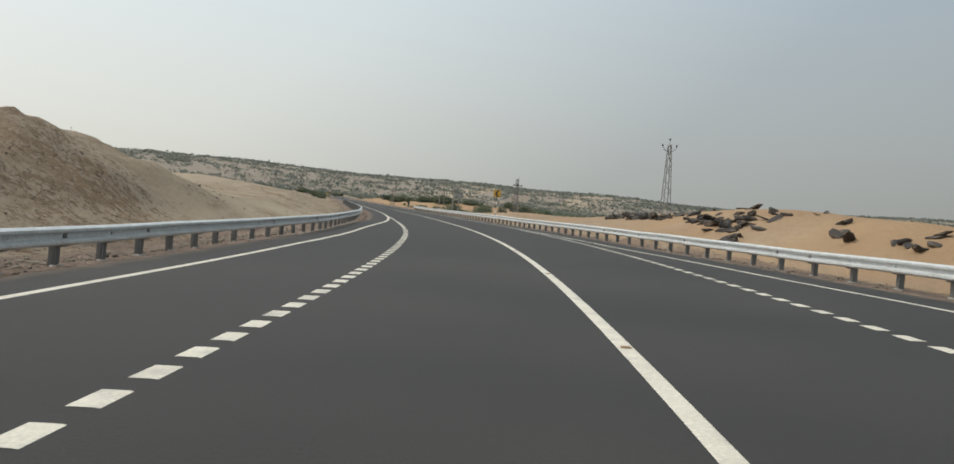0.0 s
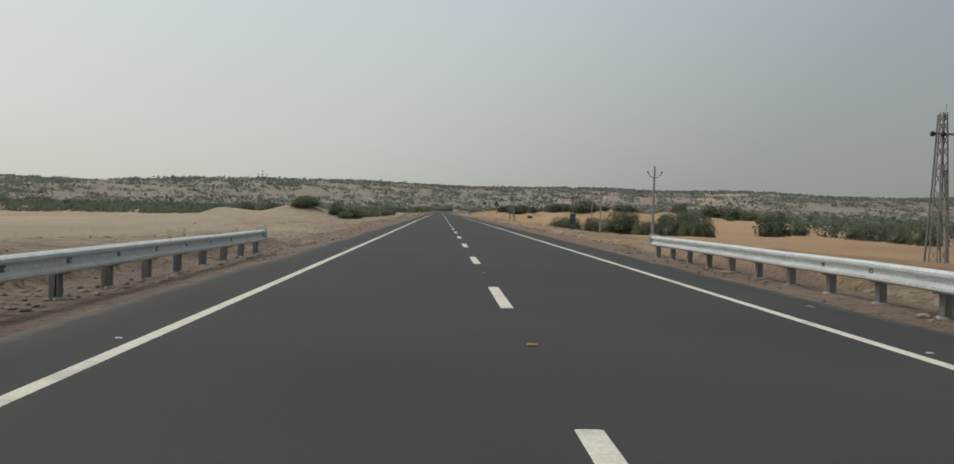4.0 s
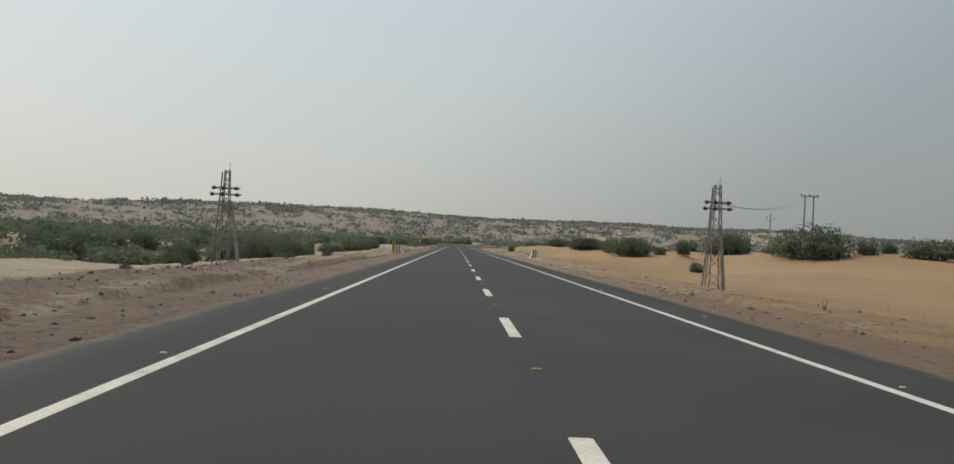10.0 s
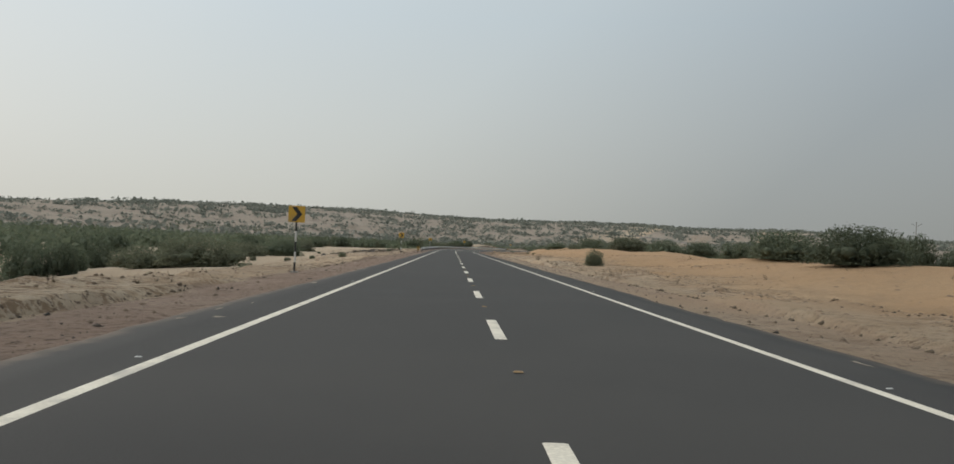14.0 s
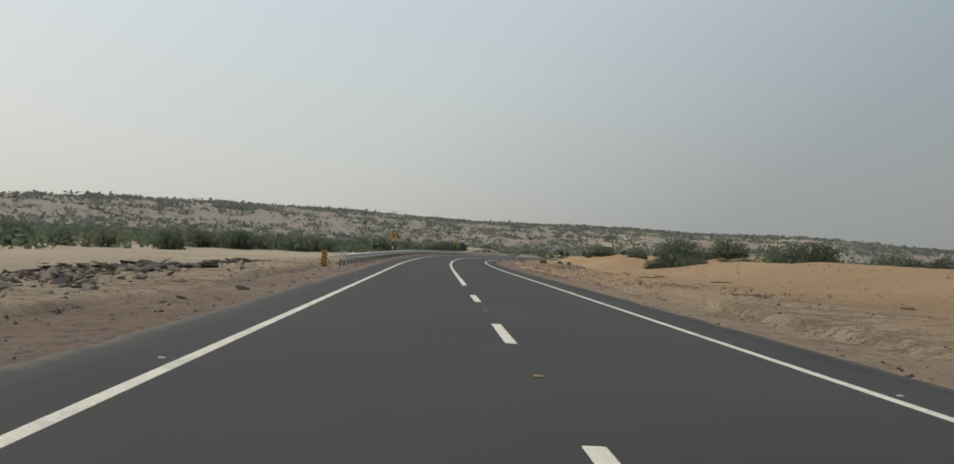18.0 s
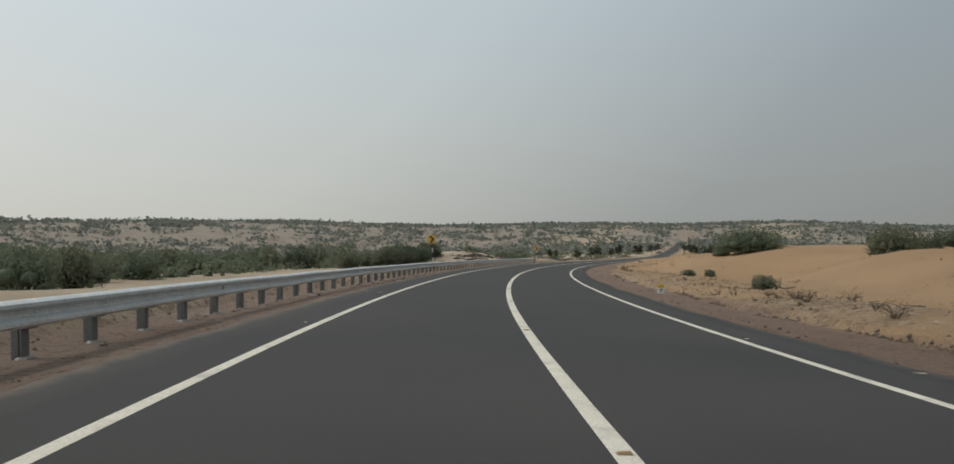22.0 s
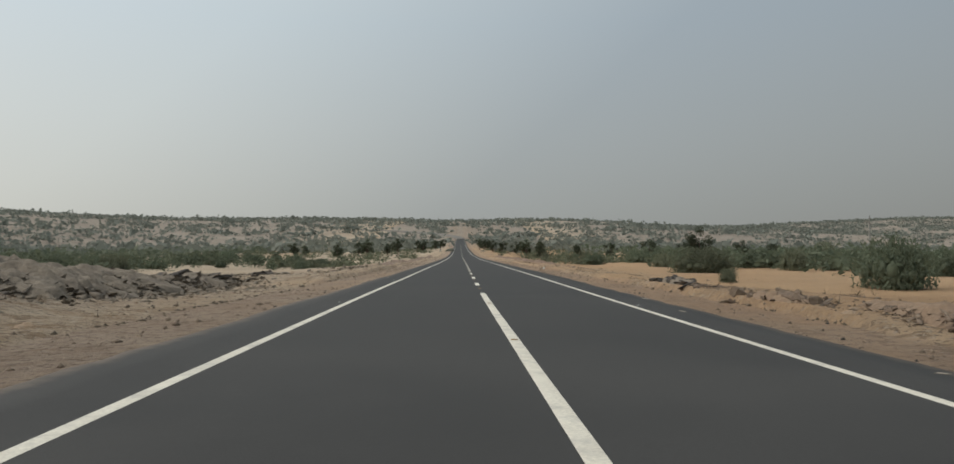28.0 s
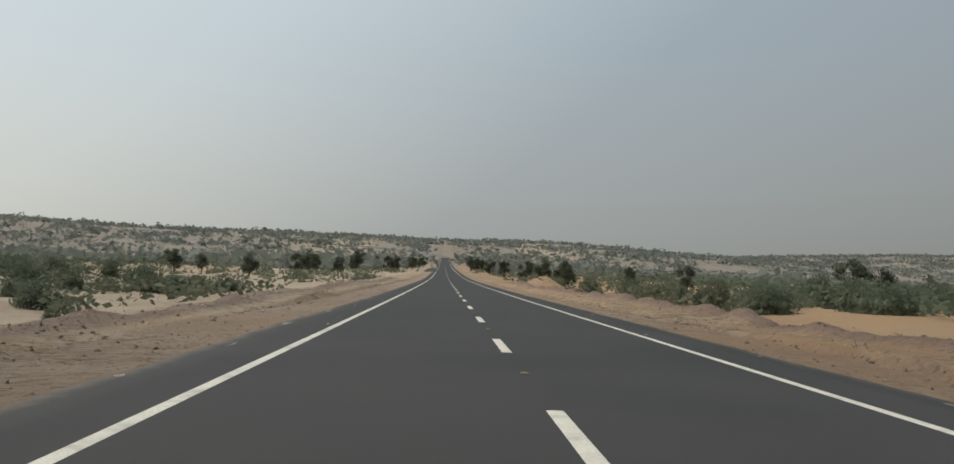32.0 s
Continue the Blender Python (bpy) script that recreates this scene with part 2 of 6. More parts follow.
_nt = M_ASPHALT.node_tree
_base = _nt.nodes["Principled BSDF"].inputs["Base Color"]
_tone = _base.links[0].from_socket
_edge = _nt.nodes.new("ShaderNodeAttribute")
_edge.attribute_name = "dust"
_tex = _nt.nodes.new("ShaderNodeTexCoord")
_drift = _nt.nodes.new("ShaderNodeTexNoise")
_drift.inputs["Scale"].default_value, _drift.inputs["Detail"].default_value, _drift.inputs["Roughness"].default_value = 2.2, 9, 0.75
_nt.links.new(_tex.outputs["Object"], _drift.inputs["Vector"])
_add = _nt.nodes.new("ShaderNodeMath")
_add.operation = "ADD"
_nt.links.new(_drift.outputs["Fac"], _add.inputs[0])
_nt.links.new(_edge.outputs["Fac"], _add.inputs[1])
_cut = _nt.nodes.new("ShaderNodeMapRange")
_cut.inputs["From Min"].default_value, _cut.inputs["From Max"].default_value = 1.12, 1.5
_cut.inputs["To Max"].default_value = 0.6
_nt.links.new(_add.outputs[0], _cut.inputs["Value"])
_dusty = _nt.nodes.new("ShaderNodeMix")
_dusty.data_type = "RGBA"
_dusty.inputs["B"].default_value = (0.17, 0.132, 0.103, 1)
_nt.links.new(_cut.outputs["Result"], _dusty.inputs["Factor"])
_nt.links.new(_tone, _dusty.inputs["A"])
_nt.links.new(_dusty.outputs["Result"], _base)
M_PAINT = material("road_paint", (0.66, 0.62, 0.52), 0.65, col2=(0.54, 0.50, 0.42), scale=2.2, fine=30, bump=0.25, depth=0.004, stain=(0.34, 0.32, 0.29), stain_scale=1.6)
M_STUD = material("stud_amber", (0.33, 0.21, 0.09), 0.5, col2=(0.22, 0.15, 0.08), scale=20, fine=90)
M_STUDW = material("stud_grey", (0.55, 0.55, 0.53), 0.4, col2=(0.4, 0.4, 0.38), scale=20, fine=90)
M_ZINC = material("galvanised_steel", (0.66, 0.68, 0.68), 0.46, metal=0.30, col2=(0.54, 0.56, 0.56), scale=2.5, fine=24, bump=0.08, stain=(0.40, 0.38, 0.34), stain_scale=1.1, spec=0.5)
M_POST = material("weathered_steel_post", (0.20, 0.20, 0.19), 0.65, metal=0.3, col2=(0.14, 0.14, 0.135), scale=3, fine=25, bump=0.15, stain=(0.22, 0.17, 0.13), stain_scale=1.5)
M_LATTICE = material("lattice_steel", (0.24, 0.24, 0.235), 0.6, metal=0.4, col2=(0.17, 0.165, 0.16), scale=1.5, fine=20, bump=0.1, stain=(0.20, 0.15, 0.115), stain_scale=0.8)
M_CONCRETE = material("pole_concrete", (0.34, 0.325, 0.30), 0.9, col2=(0.25, 0.24, 0.22), scale=1.6, fine=40, bump=0.3, stain=(0.20, 0.19, 0.175), stain_scale=0.9)
M_INSULATOR = material("insulator_brown", (0.055, 0.035, 0.03), 0.3, col2=(0.04, 0.03, 0.028), scale=6, fine=40, bump=0.0)
M_CABLE = material("cable_dark", (0.06, 0.06, 0.06), 0.7, scale=5, fine=30, bump=0.0)
M_BLACK = material("black_paint", (0.028, 0.028, 0.028), 0.6, col2=(0.05, 0.048, 0.045), scale=4, fine=40, bump=0.15, stain=(0.11, 0.10, 0.085), stain_scale=2.5)
M_WHITE = material("white_paint", (0.72, 0.71, 0.68), 0.6, col2=(0.60, 0.59, 0.55), scale=3, fine=40, bump=0.15, stain=(0.42, 0.36, 0.29), stain_scale=2.0)
M_YELLOW = material("sign_yellow", (0.66, 0.40, 0.06), 0.5, col2=(0.56, 0.33, 0.05), scale=3, fine=50, bump=0.05, stain=(0.42, 0.29, 0.12), stain_scale=1.6)
M_RED = material("sign_red", (0.32, 0.06, 0.055), 0.55, col2=(0.26, 0.055, 0.05), scale=3, fine=50, bump=0.05)
M_SIGNBACK = material("sign_back_grey", (0.21, 0.22, 0.22), 0.6, metal=0.3, col2=(0.16, 0.17, 0.17), scale=3, fine=30, bump=0.08)
M_SIGNGREY = material("sign_back_pale", (0.36, 0.37, 0.37), 0.6, metal=0.2, col2=(0.28, 0.29, 0.29), scale=3, fine=30, bump=0.08, stain=(0.24, 0.22, 0.19), stain_scale=1.4)
M_TEAL = material("sign_back_teal", (0.05, 0.10, 0.11), 0.6, col2=(0.04, 0.075, 0.085), scale=2, fine=30, bump=0.08, stain=(0.10, 0.11, 0.10), stain_scale=1.4)
M_ROCK = material("broken_dark_rubble", (0.078, 0.069, 0.061), 0.95, col2=(0.045, 0.040, 0.037), scale=3, fine=18, bump=0.7, stain=(0.24, 0.185, 0.13), stain_scale=1.2, depth=0.05)
M_CLOD = material("earth_clod", (0.20, 0.15, 0.11), 0.95, col2=(0.13, 0.098, 0.075), scale=3, fine=18, bump=0.6, stain=(0.28, 0.215, 0.15), stain_scale=1.2, depth=0.05)
M_CRUST = material("sand_crust", (0.30, 0.215, 0.14), 0.95, col2=(0.20, 0.145, 0.10), scale=0.8, fine=14, bump=0.5, depth=0.03, stain=(0.17, 0.125, 0.09), stain_scale=0.5)
M_SPOIL = material("churned_spoil", (0.225, 0.187, 0.142), 0.96, col2=(0.135, 0.112, 0.088), scale=1.5, fine=9, bump=0.9, depth=0.06, stain=(0.08, 0.067, 0.057), stain_scale=2.2)
M_EARTH = material("tipped_earth", (0.25, 0.175, 0.115), 0.96, col2=(0.165, 0.115, 0.08), scale=1.2, fine=9, bump=0.8, depth=0.05, stain=(0.14, 0.10, 0.075), stain_scale=1.4)
M_SPILL = material("spilt_sand", (0.30, 0.255, 0.20), 0.95, col2=(0.17, 0.148, 0.12), scale=3.0, fine=30, bump=0.3, spread=0.25)
M_BARK = material("bark", (0.12, 0.09, 0.07), 0.95, col2=(0.075, 0.058, 0.045), scale=5, fine=30, bump=0.6, depth=0.02)
M_DRY = material("dry_twig", (0.21, 0.165, 0.115), 0.95, col2=(0.14, 0.11, 0.08), scale=5, fine=30, bump=0.2)
M_LEAF = leaf_material("desert_foliage", (0.104, 0.128, 0.084), (0.150, 0.172, 0.116))
M_LEAF2 = leaf_material("grey_green_foliage", (0.124, 0.138, 0.090), (0.170, 0.178, 0.120))
M_LEAFD = leaf_material("tree_foliage", (0.060, 0.074, 0.048), (0.105, 0.116, 0.078))
# grey-green ridge leaves, lightened in the colour to stand for aerial haze
M_LEAF_HAZED = leaf_material("hazed_ridge_foliage", (0.138, 0.154, 0.132), (0.200, 0.212, 0.181))
# plain scrub leaves, with some haze mixed into their green
M_LEAFP = leaf_material("plain_foliage", (0.094, 0.116, 0.082), (0.165, 0.184, 0.132))
M_STUBBLE = material("dry_stubble", (0.13, 0.10, 0.07), 0.95, col2=(0.075, 0.06, 0.045), scale=2, fine=20, bump=0.0)

# ---------------------------------------------------------------- road line
KAPPA = [1.803, 1.915, 2.148, 2.514, 3.476, 3.61, 1.346, 0.976, 0.054, 0.066, 0.059, 0.053, -0.005, -0.049, -0.01, 0.016, -0.003, -0.008, 0.009, 0.001,
         -0.002, 0.004, -0.005, -0.009, -0.006, -0.001, 0.0, 0.016, 0.031, 0.005, -0.254, -1.198, -0.956, -1.665, -2.605, -1.859, -2.153, -1.89, -2.283, -1.755,
         -0.535, 0.159, -0.35, -0.045, -0.039, 0.009, 0.04, 0.041, 0.012, 0.002, 0.003, 0.0]
S0, DS = -60.0, 2.0
_sg = np.arange(S0, 1240.1, DS)
_k = np.interp(_sg, S0 + 20.0 * np.arange(len(KAPPA)), KAPPA) * 1e-3
_th = np.concatenate([[0], np.cumsum((_k[1:] + _k[:-1]) / 2 * DS)])
_i0 = int(round((300 - S0) / DS))
_th -= _th[_i0]
_x = np.concatenate([[0], np.cumsum(-(np.sin(_th[1:]) + np.sin(_th[:-1])) / 2 * DS)])
_y = np.concatenate([[0], np.cumsum((np.cos(_th[1:]) + np.cos(_th[:-1])) / 2 * DS)])
_x -= _x[_i0]
_y -= _y[_i0]


def line(s):
    """Centre line at arc length s: x, y and heading; straight beyond both ends."""
    s = np.asarray(s, float)
    c = np.clip(s, _sg[0], _sg[-1])
    x, y, h = np.interp(c, _sg, _x), np.interp(c, _sg, _y), np.interp(c, _sg, _th)
    return x - (s - c) * np.sin(h), y + (s - c) * np.cos(h), h


def bank(s):
    return np.interp(s, [-60, 35, 120, 530, 610, 715, 800, 1240], [0.0373, 0.0373, 0, 0, -0.0412, -0.0412, 0, 0])


CLIMB_S = np.arange(-1000, 4701, 10.0)
_rise = np.interp(CLIMB_S, [-1000, 940, 1040, 1100, 1300, 1560, 1640, 1900, 2200, 2600, 3000, 4700], [0, 0, 0.45, 1.3, 4.8, 12.6, 15.6, 37.0, 56.0, 69.0, 74.0, 74.0])
CLIMB_Z = np.convolve(np.pad(_rise, 4, mode="edge"), np.ones(9) / 9, mode="valid")


def climb(s):
    """The road's own height: level, then a long rise towards the ridge, eased from grade to grade."""
    return np.interp(s, CLIMB_S, CLIMB_Z)


def apron(s, side):
    """How far the carriageway is widened on one side by the lay-by at the first bend."""
    left = np.interp(s, [-900, -60, 9, 24, 32, 41, 47, 52, 56, 63, 70, 75, 84], [3.2, 3.2, 3.1, 2.75, 2.35, 2.0, 1.5, 1.0, 0.7, 0.4, 0.22, 0.1, 0.0])
    right = np.interp(s, [-900, -60, 5, 14, 19, 22, 27, 30, 33, 39, 44, 50, 56, 66, 75], [3.4, 3.4, 3.2, 2.65, 2.05, 1.8, 1.4, 1.1, 0.9, 0.74, 0.62, 0.5, 0.36, 0.12, 0.0])
    return np.where(np.asarray(side) < 0, left, right)


EDGE = 4.75


def vnoise(x, y, seed):
    """Smooth value noise in the plane, -1 to 1."""
    xi, yi = np.floor(x).astype(np.int64), np.floor(y).astype(np.int64)
    fx, fy = x - xi, y - yi
    fx, fy = fx * fx * (3 - 2 * fx), fy * fy * (3 - 2 * fy)

    def h(a, b):
        v = (a * 374761393 + b * 668265263 + seed * 974711) & 0x7FFFFFFF
        v = ((v ^ (v >> 13)) * 1274126177) & 0x7FFFFFFF
        return ((v ^ (v >> 16)) & 0xFFFF) / 32767.5 - 1
    return (h(xi, yi) * (1 - fx) + h(xi + 1, yi) * fx) * (1 - fy) + (h(xi, yi + 1) * (1 - fx) + h(xi + 1, yi + 1) * fx) * fy


# sand mounds, dunes and hollows: s, lat, half length, half width, height
MOUNDS_RIGHT = [(66.5, 27.9, 16.9, 9.9, 4.2), (43.6, 27.9, 14.3, 6.2, 3.0), (84.6, 23.8, 8.1, 5.5, 1.0), (105, 17, 26, 7, 1.9), (250, 42, 34, 9, 0.6), (226, 15, 14, 5, -0.8), (257, 25, 27, 11, -1.25), (330, 38, 30, 12, -1.2),
                (392, 52, 42, 22, 3.4), (418, 27, 38, 10, 1.3), (458, 27, 25, 12, 1.4), (500, 24, 45, 13, 1.3), (560, 27, 34, 9, 2.3),
                (655, 48, 25, 12, 3.0), (694, 32.3, 21.4, 10.3, 2.9), (721, 19.5, 20.4, 9.2, 1.9), (740, 50, 22, 16, 2.6), (618, 36, 18, 10, 2.2), (646, 25, 13, 7, 1.6), (662, 27, 16, 8, 1.8), (687, 10.5, 12, 3, -0.35), (415, 13, 12, 4, -0.3), (389.8, 28.9, 2.2, 1.7, 1.1), (386, 25, 14, 7, -0.5), (960, 26, 40, 6, -0.9), (768, 12.2, 7, 1.7, 0.45), (807, 12.2, 3.2, 0.9, 0.4), (985, 13.5, 3.6, 2.6, 2.0)]
MOUNDS_LEFT = [(70, -19, 35, 10, 2.3), (120, -20, 25, 9, 1.9), (203.5, -14.6, 5, 3.8, 1.6), (190.6, -20, 11.9, 7.4, 1.2), (480, -25, 40, 12, 0.3), (345, -42, 42, 16, -2.2), (430, -44, 55, 20, -2.8), (922, -29, 36, 11, -1.4), (985, -38, 36, 14, -1.6),
               (750, -24, 18, 9, 3.2), (732, -15, 10, 4, 1.1), (785, -15.4, 16, 2.5, 1.25), (805, -15.1, 6.4, 6.4, 0.5), (770, -13, 10, 4, 0.7)]
# shrubs that stand out: s, lat, size, slenderness and how far they lift or sink the sand round them
SHRUBS_SEEN = [(226.8, 14.9, 1.08, 0.9, 0.0)]
SHRUBS_SEEN += [(211.9, -12.4, 0.67, 1.35, -0.2), (212, -14.1, 0.54, 1.04, -0.2), (213, -15.4, 0.5, 1.14, 0.4), (214.2, -19.6, 0.94, 0.7, 1.7), (218.4, -23.6, 0.62, 0.83, 1.5), (231.9, 34.8, 1.04, 1.77, -0.5), (234, 33.3, 0.86, 1.67, -0.5), (247.8, 36.7, 1.83, 1.22, -1.2), (250, 32.1, 1.79, 0.78, -0.5), (253.1, 32.3, 0.65, 1.8, 0.7), (260.3, 25.2, 1.21, 1.22, 0.3), (260.5, 20.6, 1.71, 0.73, 0.6), (262.1, 30.6, 1.95, 1.04, -0.1), (283.8, 64.9, 1.8, 0.67, 1.8), (290.9, 62.8, 1.36, 0.84, 2), (311.9, 62.5, 2.24, 0.62, 2.2), (372.6, 26, 0.5, 1.2, -0.8)]
SHRUBS_SEEN += [(377.7, 55.9, 2.29, 0.55, 0.3), (379.1, 74.4, 1.1, 1.44, 2.1), (382.5, -65.4, 2.16, 0.73, -2.2), (384.8, 51, 1.06, 0.89, 0.2), (385.1, 44.1, 2.71, 0.78, -0.8), (389.1, 75.7, 1.56, 0.94, 2.2), (389.7, 56.4, 0.78, 1.06, 1.1), (390, 29.1, 0.65, 1.22, -1.6), (397.3, 37, 1.64, 0.97, 0.3), (397.7, 23.9, 1.64, 0.78, 0.3), (403, -47.3, 1.34, 1.05, -0.5), (403.7, -70.1, 1.17, 1.56, -2.2), (406.7, 41.9, 1.59, 0.92, -0.1), (407, 30.1, 0.59, 1.11, -0.7), (411, 27.1, 1.41, 0.98, -0.6), (413.3, -37, 1.07, 1.35, -0.5), (413.6, -66.3, 2.5, 0.83, -2.2), (418.4, -59.9, 2.76, 0.83, -1.5), (418.5, -44.7, 1.14, 1.35, -0.5)]
SHRUBS_SEEN += [(420.8, 37.9, 1.19, 0.91, 1.2), (422.5, -34.1, 1.9, 1.25, -0.5), (422.7, -39.8, 1.71, 1.14, 0.1), (423, -47.1, 2.09, 0.99, -0.3), (423, 25.7, 0.91, 1.39, -0.3), (426.6, 48, 1.06, 0.72, 1.9), (427, 29.3, 0.42, 1.8, 0.6), (432.1, -16.4, 0.35, 0.8, -0.5), (432.4, -30.2, 2.41, 0.73, -0.7), (433.3, -34.4, 1.45, 1.08, -1), (435.8, 22.9, 1.65, 0.7, 0.6), (436.2, -32.5, 1.04, 1.39, -0.9), (436.4, -41.4, 1.96, 0.77, -0.3), (437.2, -29.1, 1.28, 1.14, -1.2), (442, 28, 0.86, 1.11, -0.1), (451.5, 38.3, 0.88, 1.07, 1.4), (451.6, 35.5, 0.88, 1.51, 0.8), (452.6, -33.2, 1.16, 1.23, -0.9), (453.2, -30.8, 0.8, 1.56, 0)]
SHRUBS_SEEN += [(454, 10.6, 0.45, 1.46, -0.1), (457.6, 36, 1.13, 1.14, 1), (460, 27.9, 2, 0.62, -0.4), (460.2, -22.3, 2.32, 0.56, -0.6), (463.1, -27.7, 2.03, 0.5, -0.3), (465.9, 26, 1.07, 0.75, -0.1), (467.7, -36.6, 1.16, 1.08, -0.7), (470.5, 38.6, 1.14, 0.83, 1.2), (475.5, 37.7, 1.21, 0.91, 1.1), (477.8, -37.4, 1.21, 1.07, -1.1), (479.5, -30.4, 1.23, 0.91, -1), (483.1, -25.2, 1.17, 0.67, -0.7), (498.5, -27.6, 1.61, 0.6, -1.2), (503.1, -23.6, 1.71, 0.69, -0.4), (505.6, 34.2, 1.61, 0.65, 1.2), (519.7, 32.5, 1.8, 0.68, 1.4), (525.4, -26.3, 2, 0.53, -0), (535.8, 30.1, 2.01, 0.62, 0.5), (561.6, 32.8, 0.76, 0.56, -0)]
SHRUBS_SEEN += [(565.5, 42, 1.05, 0.89, 2.2), (568.7, 40.4, 1.17, 0.74, 1.8), (592.8, 41.5, 1.75, 1.17, 1.4), (594.9, 38.5, 1.9, 0.97, 1.3), (600.4, 53.1, 1.41, 1.04, 2.2), (605.5, 36.6, 1.47, 0.5, 0.2), (607.6, 30.7, 0.94, 0.85, -0.3), (607.6, 35.3, 0.74, 0.71, -0), (610.7, 26.3, 0.99, 0.89, -0.1), (614, 30.7, 1.03, 0.8, -0.7), (641.6, 50.2, 1.11, 1.02, 2.2), (645.6, 34.9, 2.55, 0.98, -0.2), (653.2, 44.3, 2.26, 0.73, 1.6), (664.6, 29.4, 0.69, 0.94, 0.3), (664.7, 54.6, 1.72, 0.5, 2.2), (668.8, 28.6, 1.4, 0.82, 0.4), (687.4, 18, 0.57, 0.78, 1.7), (687.8, 20.7, 1.9, 0.62, 1.6), (703, 44.2, 1.7, 0.53, 2.2)]
SHRUBS_SEEN += [(731.7, -54.9, 1.38, 1.45, -0.4), (746.4, -60.7, 2.09, 1.16, -0.4), (750.2, -55.8, 2.15, 1.11, -0.2), (768.8, -60.1, 2.25, 1.17, -0.3), (782.8, -60.3, 2.66, 1.03, -0.3), (806.5, 25.9, 1.52, 1.08, 0.1), (816.2, 18.9, 0.48, 1.11, 0.2), (828.7, 43.2, 1.17, 1.11, 0.1), (854, 27.6, 2.35, 0.67, -0.4), (860.7, 41.2, 1.2, 1.25, 0.3), (863.6, 46.7, 0.74, 1.25, 0.6), (871.3, 31.4, 1.22, 1.03, -0.3), (875.7, 42.5, 2.04, 0.69, 0.8), (878.2, 32.3, 1.42, 1.17, -0), (894.4, -14.8, 0.21, 1.17, -0.1), (903.2, 64.5, 2.35, 0.69, 1.7), (903.8, 35.3, 1.17, 1.11, -0.1), (935.3, -34, 1.49, 0.84, -0.1), (937.5, 38.2, 1.68, 0.87, 0.7)]
SHRUBS_SEEN += [(940.9, 28.8, 1.66, 0.84, 0.6), (942.5, 37.7, 1.25, 1.25, 0.4), (950.7, -44, 0.76, 1.37, -0.8), (956.9, 29.2, 1.16, 1.42, 0.3), (956.9, 53.7, 1.44, 1.06, 0.6), (962.9, 29, 0.56, 1.8, 0.5), (968, 28.4, 0.7, 1.8, 0.6), (975.8, -45.3, 1.72, 0.54, -0.1), (980.5, -37, 2.06, 0.66, -0.2), (980.7, -40.7, 1.8, 0.65, -0.1), (982.1, 52.3, 1.61, 1.33, -0), (982.9, 28.9, 1.47, 0.85, 0.6), (990.4, -32.7, 2.37, 0.62, -0.7), (998, 28.8, 1.36, 1.11, 0.2), (1022.1, 27.1, 1.78, 0.84, -0.4), (1055.6, -31.9, 2.55, 0.78, -2.2), (1063.2, 26.4, 1.34, 0.94, -0.8)]
# windrows: from s, to s, lat, height
WINDROWS = [(845, 1010, -8.9, 0.55), (850, 1010, 9.9, 0.45), (284, 322, -8.6, 0.4), (372, 430, -9.4, 0.30), (340, 372, -9.2, 0.28), (380, 440, 9.6, 0.26), (560, 700, 8.9, 0.18)]
# the ridge behind the plain: its height along x and the line of its crest
RIDGE_X = [-4200, -2500, -1200, -800, -500, -200, 100, 400, 700, 1000, 1400, 2000, 4200]
RIDGE_H = [71, 71, 73, 49, 72, 80, 72, 78, 92, 72, 69, 100, 100]
CREST_X = [-2500, -600, 0, 600, 1200, 2500]
CREST_Y = [2650, 2100, 2470, 2420, 2470, 2150]
FACE = 1300


def face_at(x, y):
    """0 at the foot of the ridge, 1 on its crest."""
    return (y - np.interp(x, CREST_X, CREST_Y) + FACE) / FACE


def hill(x, y):
    t = np.clip(face_at(x, y), 0, 1)
    face = (1 - (1 - t) ** 1.6) * np.clip(t * 4, 0, 1) ** 0.7
    rough = 4.0 * vnoise(x / 140, y / 140, 5) + 2.2 * vnoise(x / 47, y / 47, 6)
    return face * np.interp(x, RIDGE_X, RIDGE_H) + rough * np.clip(t * 5, 0, 1) * (1.15 - t) + 1.5 * np.clip((y - 900) / 400, 0, 1) * (1 - face)


